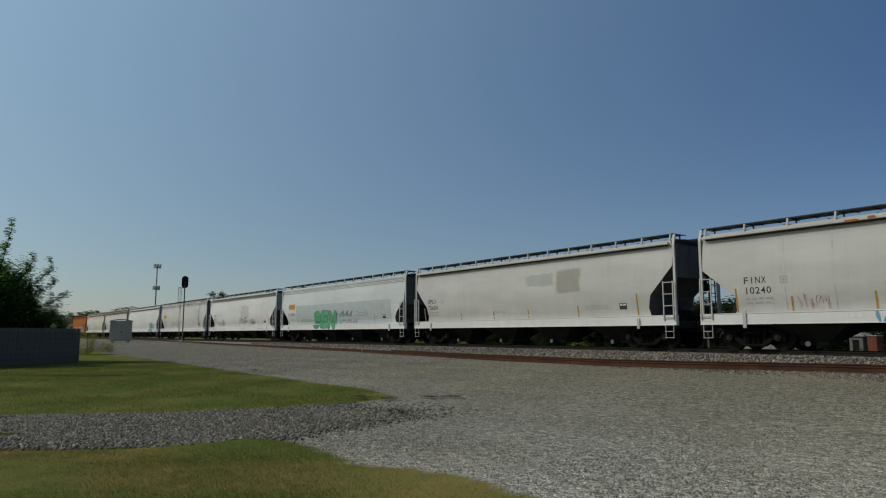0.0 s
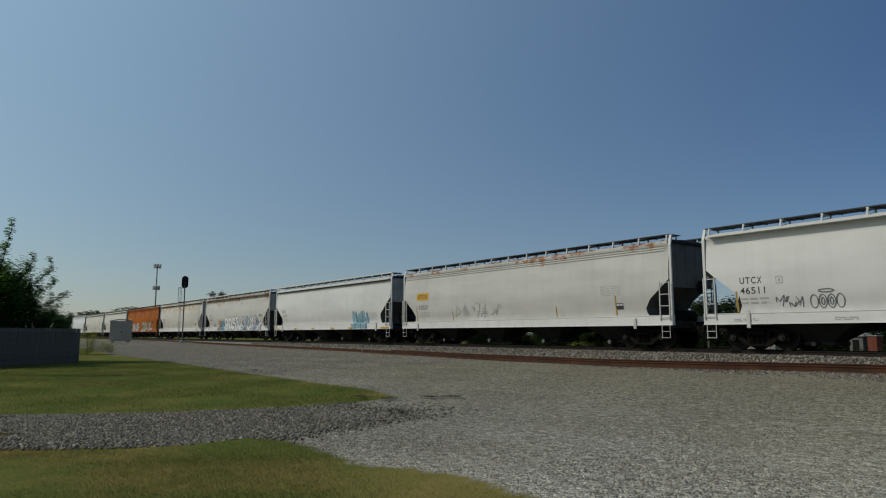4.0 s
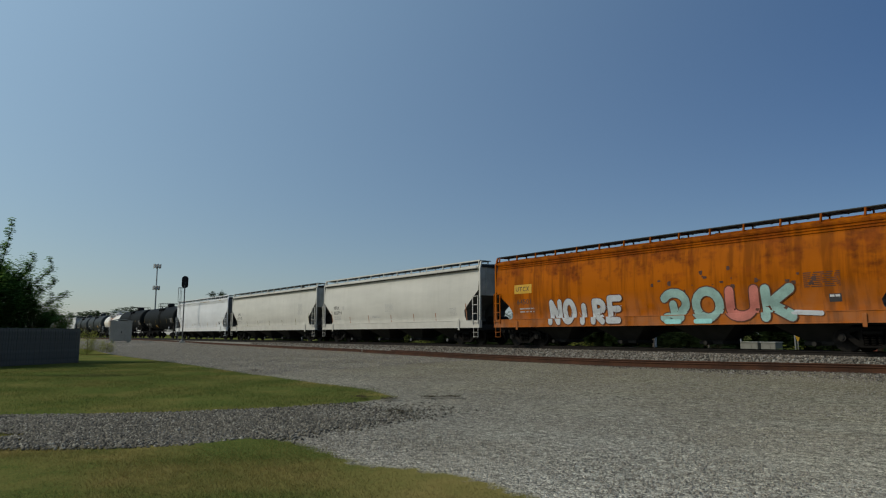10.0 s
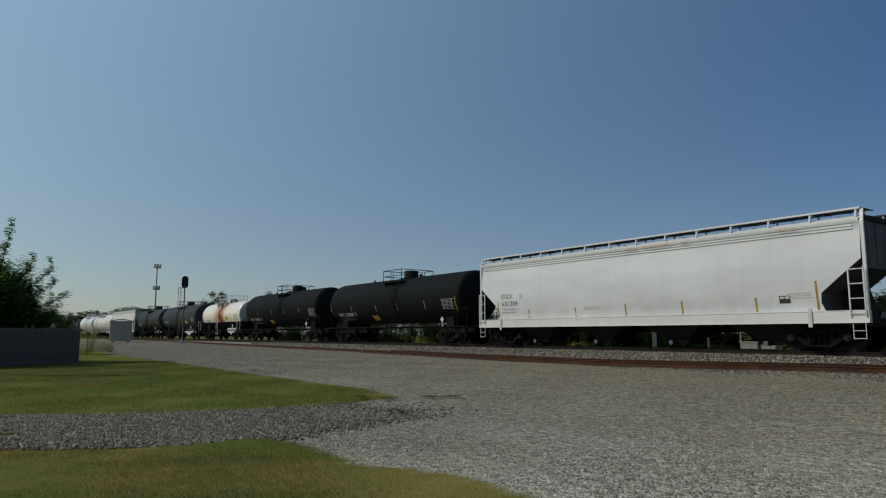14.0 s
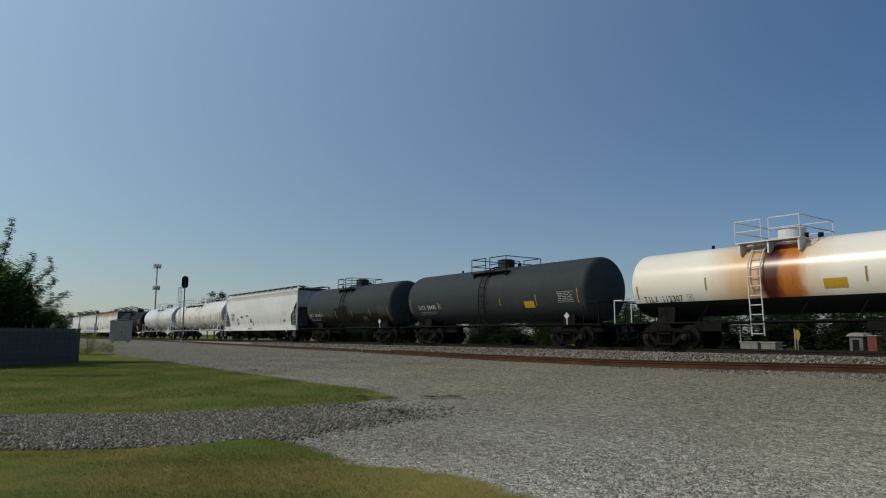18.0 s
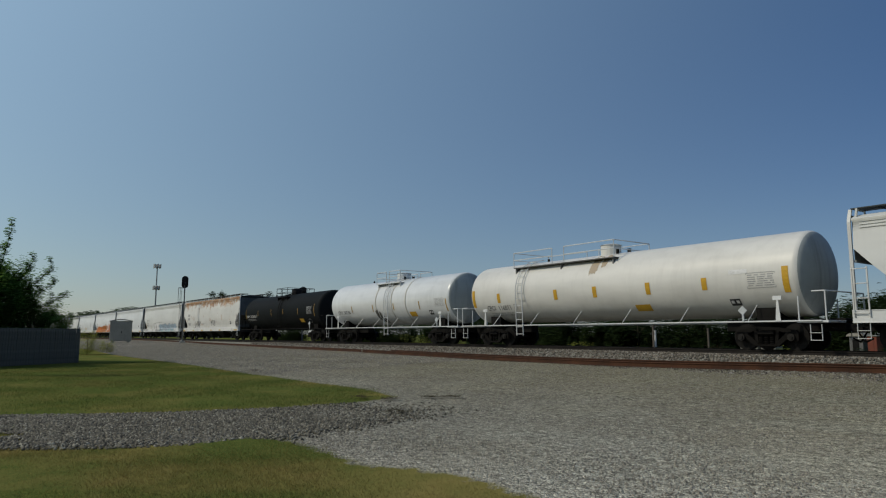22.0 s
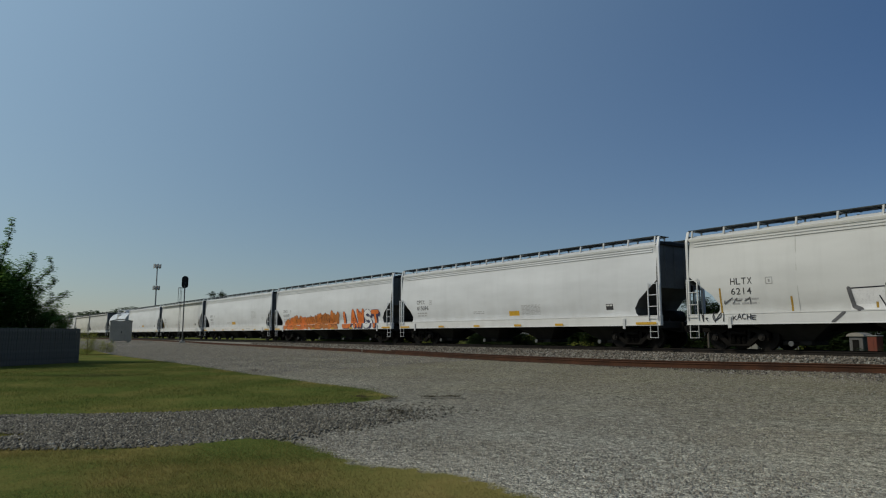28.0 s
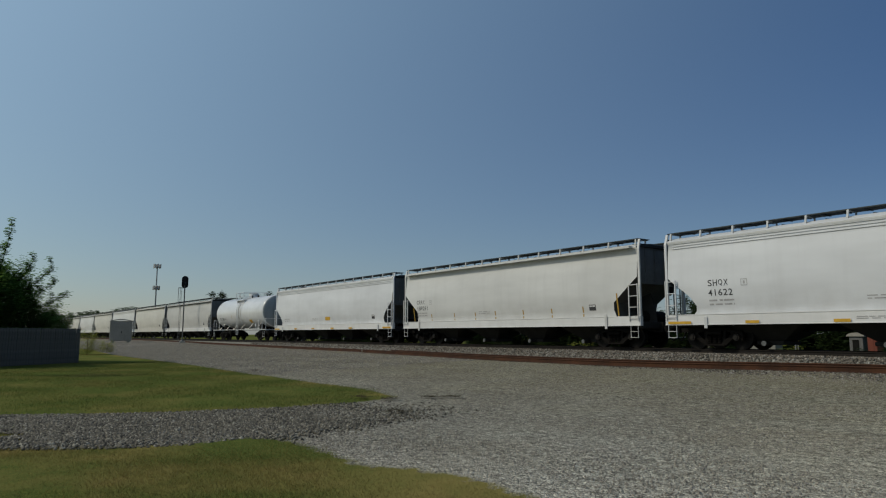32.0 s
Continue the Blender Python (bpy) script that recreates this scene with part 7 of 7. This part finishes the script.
def light_tower(x, y, top):
    t = tagged(new("floodlight_mast"), "tall thin mast with lamp clusters far off", "mast")
    g0 = float(ground_z(x, y))
    b = bmesh.new()
    disc(b, (0, 0, top / 2), (0, 0, 1), 0.22, top, 10, 0.13)
    part("pole", b, M["alu"], t)
    for z, w in ((top - 0.3, 0.75), (top - 5.6, 0.7)):
        b = bmesh.new()
        for a in range(6):
            c, s = math.cos(a * 1.047), math.sin(a * 1.047)
            box(b, c * w - 0.28, c * w + 0.28, s * w - 0.12, s * w + 0.12, z - 0.5, z + 0.5, 0.03)
            rod(b, (0, 0, z - 0.2), (c * w, s * w, z - 0.2), 0.05, 5)
        part("lamp_cluster", b, M["alu"], t)
    t.matrix_basis = pose(x, y, g0)


light_tower(-172, 40, 18.2)


# ---- fence, trees, weeds ----
def fence():
    ax, ay, bx, by = -40.0, 5.65, -34.2, -1.4
    t = tagged(new("wooden_fence"), "dark weathered wooden board fence around a yard", "fence")
    d = Vector((bx - ax, by - ay, 0))
    length = d.length
    turn = math.degrees(math.atan2(d.y, d.x))
    n = int(length / 0.15)
    boards = [shared(("board", k), "board", lambda bm: prism(bm, [(-0.07, 0.03), (0.07, 0.03), (0.07, 1.74 + k * 0.012), (0.045, 1.79 + k * 0.012), (-0.045, 1.79 + k * 0.012), (-0.07, 1.74 + k * 0.012)], -0.01, 0.01), M["fence"]) for k in range(3)]
    for i in range(n):
        again("board", boards[i % 3], t, "", pose(0.075 + i * 0.15, random.uniform(-0.004, 0.004), 0, ry=random.uniform(-0.4, 0.4)))
    post = shared("fence_post", "post", lambda bm: box(bm, -0.05, 0.05, -0.15, -0.05, -0.3, 1.7), M["fence"])
    for i in range(5):
        again("post", post, t, "", pose(i * (length - 0.1) / 4 + 0.05, 0, 0))
    b = bmesh.new()
    for z in (0.4, 1.4):
        box(b, 0, length, -0.05, -0.01, z - 0.045, z + 0.045)
    part("rail", b, M["fence"], t)
    t.matrix_basis = pose(ax, ay, 0, rz=turn)


fence()


def tree(x, y, height, spread, leaves, leaf, seed, label, trunk_r=0.12, crown_low=0.3, name="tree", limbs=9, mat="leaf", squash=1.0, reach=()):
    r = np.random.default_rng(seed)
    g0 = float(ground_z(x, y))
    t = tagged(new(name), label, "tree" if name == "tree" else "bush")
    b = bmesh.new()
    disc(b, (0, 0, height * 0.3), (0, 0, 1), trunk_r, height * 0.6 + 0.2, 9, trunk_r * 0.5)
    ends = []
    for i in range(limbs):
        a = i * 2.4 + r.uniform(-0.4, 0.4)
        z0 = height * r.uniform(0.2, 0.55)
        rad = spread * r.uniform(0.45, 0.95)
        z1 = z0 + (height - z0) * r.uniform(0.3, 0.95)
        mid = (0.5 * rad * math.cos(a), 0.5 * rad * math.sin(a), (z0 + z1) / 2 + 0.08 * height)
        tip = (rad * math.cos(a), rad * math.sin(a), z1)
        rod(b, (0, 0, z0), mid, trunk_r * 0.35, 5)
        rod(b, mid, tip, trunk_r * 0.18, 5)
        ends += [mid, tip]
    far = []
    for tip in reach:
        base = Vector((0, 0, height * 0.5))
        tip = Vector(tip)
        path = [base.lerp(tip, f) + Vector((0, 0, -0.12 * (tip - base).length * math.sin(f * 3.14))) for f in (0, 0.25, 0.5, 0.75, 1.0)]
        for p, q, f in zip(path, path[1:], (0.3, 0.24, 0.18, 0.12)):
            rod(b, p, q, trunk_r * f, 5)
        for f in (0.55, 0.62, 0.7, 0.78, 0.85, 0.92, 1.0):
            p = base.lerp(tip, f) + Vector((0, 0, -0.12 * (tip - base).length * math.sin(f * 3.14)))
            q = p + Vector((r.uniform(-0.2, 0.2), r.uniform(-0.25, 0.3), r.uniform(0.15, 0.5)))
            rod(b, p, q, trunk_r * 0.06, 4)
            far += [tuple(p), tuple(p.lerp(q, 0.5)), tuple(q)]
    part("trunk", b, M["bark"], t)
    k = max(14, leaves // 160)
    c = np.zeros((k, 3))
    for i in range(k):
        u = r.normal(0, 1, 3)
        u = u / np.linalg.norm(u) * r.uniform(0.35, 1.0) ** 0.6
        low = height * crown_low
        c[i] = (u[0] * spread, u[1] * spread, low + (height - low) * (0.5 + 0.5 * u[2] * squash))
    c[: min(k, len(ends))] = ends[: min(k, len(ends))]
    who = r.integers(0, k, leaves)
    p = c[who] + r.normal(0, 1, (leaves, 3)) * spread * np.array([0.125, 0.125, 0.11])
    if far:
        m = 26 * len(far)
        p[:m] = np.repeat(np.array(far), 26, axis=0) + r.normal(0, 0.085, (m, 3))
    if crown_low < 0.02:
        p[:, 2] *= r.uniform(0.15, 1.0, leaves)
    p[:, 2] = np.clip(p[:, 2], 0.06, None)
    size = r.uniform(0.6, 1.3, (leaves, 1)) * leaf * np.ones((1, 3))
    me = scatter("crown", LEAF_V, LEAF_F, p, size, r.uniform(0, 6.28, leaves), M[mat], r.normal(0, 1.2, (leaves, 2)))
    link_mesh("crown", me, None, t)
    t.matrix_basis = pose(x, y, g0)
    return t


tree(-42.5, 1.3, 5.2, 2.5, 52000, 0.19, 3, "leafy green tree leaning over the board fence", 0.13, 0.2, limbs=12, reach=((0.6, 3.0, 5.1), (0.5, 3.7, 3.6), (1.0, 1.0, 7.0), (0.8, 2.1, 5.4), (1.2, 0.4, 5.9), (0.2, 3.2, 4.3)))
tree(-41.4, 4.6, 2.7, 0.9, 7000, 0.13, 5, "thin green shrub at the end of the fence", 0.05, 0.2, "bush", 6)
tree(-43.0, 3.9, 3.3, 1.4, 15000, 0.15, 7, "leafy green shrub behind the board fence", 0.06, 0.1, "bush", 7)
tree(-39.5, -0.6, 5.0, 2.2, 34000, 0.18, 9, "leafy green tree behind the board fence", 0.13, 0.2)
tree(-30.5, -0.9, 6.9, 1.2, 700, 0.14, 13, "sparse bare-twigged tree by the fence", 0.09, 0.55, limbs=12)
tree(-55.8, 8.4, 2.0, 1.2, 4200, 0.10, 15, "yellow-green weedy bush on the lawn edge", 0.03, 0.0, "bush", 6, "leaf_dry")
tree(-58.5, 10.2, 1.2, 0.7, 1200, 0.10, 17, "dry yellow weeds beside the gravel", 0.02, 0.0, "bush", 5, "leaf_dry")
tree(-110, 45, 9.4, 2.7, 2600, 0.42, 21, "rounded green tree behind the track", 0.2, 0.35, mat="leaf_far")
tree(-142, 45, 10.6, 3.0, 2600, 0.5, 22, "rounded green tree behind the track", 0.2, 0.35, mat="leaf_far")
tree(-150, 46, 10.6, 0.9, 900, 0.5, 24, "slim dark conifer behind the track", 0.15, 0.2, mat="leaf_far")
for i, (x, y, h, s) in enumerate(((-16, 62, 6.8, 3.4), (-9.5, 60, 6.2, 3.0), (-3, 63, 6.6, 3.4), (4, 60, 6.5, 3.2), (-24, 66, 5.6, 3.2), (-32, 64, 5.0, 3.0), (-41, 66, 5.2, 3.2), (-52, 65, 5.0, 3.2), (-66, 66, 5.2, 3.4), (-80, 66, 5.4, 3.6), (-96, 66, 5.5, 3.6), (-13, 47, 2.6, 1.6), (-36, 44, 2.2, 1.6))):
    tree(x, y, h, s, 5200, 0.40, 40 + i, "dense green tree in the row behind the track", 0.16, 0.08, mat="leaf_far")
for i in range(12):
    x, y = -47 + i * 5.1 + random.uniform(-1.5, 1.5), random.uniform(30.5, 34)
    tree(x, y, random.uniform(0.7, 1.3), 0.9, 420, 0.15, 60 + i, "light green weeds beyond the track", 0.02, 0.0, "bush", 5, "leaf_dry" if i % 3 == 0 else "leaf_far")
blades("verge_grass", "tall light green grass beyond the track", 26000, -75, 0, 28.6, 34, 0.15, 0.5, 0.05, "blade_dry")

for i in range(34):
    x, y = -100 + i * 3.3 + random.uniform(-1.0, 1.0), random.uniform(43, 48)
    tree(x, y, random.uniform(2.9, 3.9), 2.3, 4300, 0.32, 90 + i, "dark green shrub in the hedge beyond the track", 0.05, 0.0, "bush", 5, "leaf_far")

for i in range(16):
    x, y = -62 + i * 4.6 + random.uniform(-1.2, 1.2), random.uniform(50, 54)
    tree(x, y, random.uniform(3.8, 4.8), 2.7, 4300, 0.36, 300 + i, "dark green bush in the thicket beyond the track", 0.06, 0.0, "bush", 5, "leaf_far")

# far woods along the horizon
wr = np.random.default_rng(90)
n = 20000
x = wr.uniform(-470, -420, n)
y = wr.uniform(-110, 290, n)
top = 14.5 + 2.0 * np.sin(y * 0.09) + 1.5 * np.sin(y * 0.31)
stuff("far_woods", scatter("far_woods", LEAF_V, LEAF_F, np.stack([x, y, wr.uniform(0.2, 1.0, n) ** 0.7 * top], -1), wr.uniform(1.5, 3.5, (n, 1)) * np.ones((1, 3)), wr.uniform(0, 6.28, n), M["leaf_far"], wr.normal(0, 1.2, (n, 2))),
      "dark green line of woods on the horizon", "woods")


# dark dry weeds where the lawn ends
for i, (x, y) in enumerate(((-13.0, 9.1), (-12.6, 9.5), (-13.9, 7.9), (-13.2, 8.2), (-26.2, 10.0), (-11.0, 7.0))):
    tree(x, y, 0.10, 0.30, 160, 0.05, 140 + i, "low dry brown weed on the gravel", 0.003, 0.0, "bush", 4, "weed")


# ---- beyond the track ----
def house(x, y, w, d, h, wall, turn, label):
    t = tagged(new("house"), label, "house")
    b = bmesh.new()
    box(b, -w / 2, w / 2, -d / 2, d / 2, -0.2, h)
    part("wall", b, M[wall], t)
    b = bmesh.new()
    pts = [(-w / 2 - 0.4, h - 0.1), (w / 2 + 0.4, h - 0.1), (w / 2 - 1.5, h + 1.5), (-w / 2 + 1.5, h + 1.5)]
    prism(b, pts, -d / 2 - 0.4, d / 2 + 0.4)
    part("roof", b, M["grey_roof"], t)
    for k in range(3):
        xx = -w / 2 + (k + 0.5) * w / 3
        b = bmesh.new()
        box(b, xx - 0.55, xx + 0.55, -d / 2 - 0.04, -d / 2 + 0.02, 0.9, 2.0)
        wi = part("window", b, M["g_white"], t)
        b = bmesh.new()
        box(b, xx - 0.47, xx + 0.47, -d / 2 - 0.06, -d / 2 - 0.04, 0.98, 1.92)
        part("pane", b, M["glass_dark"], wi)
    t.matrix_basis = pose(x, y, 0.1, rz=turn)


house(-17.0, 58, 7, 5, 2.4, "tan_wall", 0, "small tan house with a grey roof beyond the track")


def utility_box(x, y, w, h, mat, label, name="utility_box"):
    t = tagged(new(name), label, "box")
    b = bmesh.new()
    box(b, -w / 2, w / 2, -0.4, 0.4, 0.0, h - 0.05, 0.02)
    part("body", b, M[mat], t)
    b = bmesh.new()
    box(b, -w / 2 - 0.04, w / 2 + 0.04, -0.45, 0.45, h - 0.05, h, 0.015)
    part("lid", b, M["concrete"], t)
    b = bmesh.new()
    box(b, -w * 0.2, w * 0.15, -0.415, -0.395, 0.35, h - 0.2)
    part("door", b, M["glass_dark"] if mat == "g_white" else M[mat], t)
    t.matrix_basis = pose(x, y, float(ground_z(x, y)))


utility_box(-20.98, 38, 1.06, 0.95, "box_pale", "white metal utility box in the grass")
utility_box(-19.84, 38, 0.85, 0.95, "box_pale", "pale tan utility box in the grass")
utility_box(-15.25, 40, 0.46, 1.32, "red_wall", "red-brown utility box with a white lid")


def round_shed(x, y, w, h):
    """A small grey shelter with a hipped roof."""
    t = tagged(new("shed"), "small grey metal shelter with a rounded roof", "shed")
    part("body", box(bmesh.new(), -w / 2, w / 2, -0.5, 0.5, 0, h - 0.15, 0.02), M["mast_grey"], t)
    b = bmesh.new()
    prism(b, [(-w / 2 - 0.12, h - 0.16)] + curve(8, 0, h - 0.16, w / 2 + 0.12, 0.22, 180, 0)[1:-1] + [(w / 2 + 0.12, h - 0.16)], -0.6, 0.6)
    part("roof", b, M["cabinet"], t)
    part("door", box(bmesh.new(), -w * 0.25, w * 0.2, -0.53, -0.5, 0.1, h - 0.35), M["steel_dark"], t)
    t.matrix_basis = pose(x, y, float(ground_z(x, y)))


round_shed(-16.8, 42, 0.72, 1.42)


def post(x, y, h, mat, label, r=0.05, name="post"):
    t = tagged(new(name), label, "post")
    b = bmesh.new()
    rod(b, (0, 0, -0.2), (0, 0, h), r, 8)
    part("pole", b, M[mat], t)
    b = bmesh.new()
    disc(b, (0, 0, h), (0, 0, 1), r * 1.25, 0.05, 8)
    part("cap", b, M[mat], t)
    t.matrix_basis = pose(x, y, float(ground_z(x, y)))


post(-21.55, 29.6, 1.55, "g_white", "white marker post beyond the track")
post(-25.66, 41, 1.75, "tie", "dark wooden post beyond the track", 0.07)
post(-30, 41, 2.0, "tie", "dark wooden post beyond the track", 0.09)
post(-22.82, 40, 1.6, "alu", "grey metal post beyond the track", 0.04)
post(-20.44, 42, 1.7, "alu", "grey metal post beyond the track", 0.05)


def marker(x, y):
    t = tagged(new("warning_marker"), "yellow tapered warning marker on a thin stake", "marker")
    b = bmesh.new()
    rod(b, (0, 0, -0.1), (0, 0, 0.95), 0.03, 6)
    part("stake", b, M["alu"], t)
    b = bmesh.new()
    prism(b, [(0.0, 0.85), (0.13, 1.25), (0.10, 1.42), (0.0, 1.55), (-0.10, 1.42), (-0.13, 1.25)], -0.02, 0.02)
    part("plate", b, M["yellow"], t)
    t.matrix_basis = pose(x, y, float(ground_z(x, y)) + 0.1, rz=25)


marker(-16.9, 35)


# ---- what moves ----
def motions():
    times = [-2.0, -1.0, 0.0, 8.0, 16.0, 24.0, 32.0, 33.0, 34.0]
    for car, mid in CARS:
        walk(car, [(t, pose(mid + SPEED * t, TRACK_Y, CAR_Z)) for t in times])
    first = WHEELSETS[0]
    turn = math.degrees(SPEED / WHEEL_R)
    walk(first, [(i / FPS, pose(0, 0, 0, ry=(turn * i / FPS) % 360)) for i in range(-2, int(32 * FPS) + 3)])
    for w in WHEELSETS[1:]:
        w.rotation_mode = "QUATERNION"
        keys = w.animation_data_create()
        keys.action = first.animation_data.action
        keys.action_slot = first.animation_data.action_slot


motions()
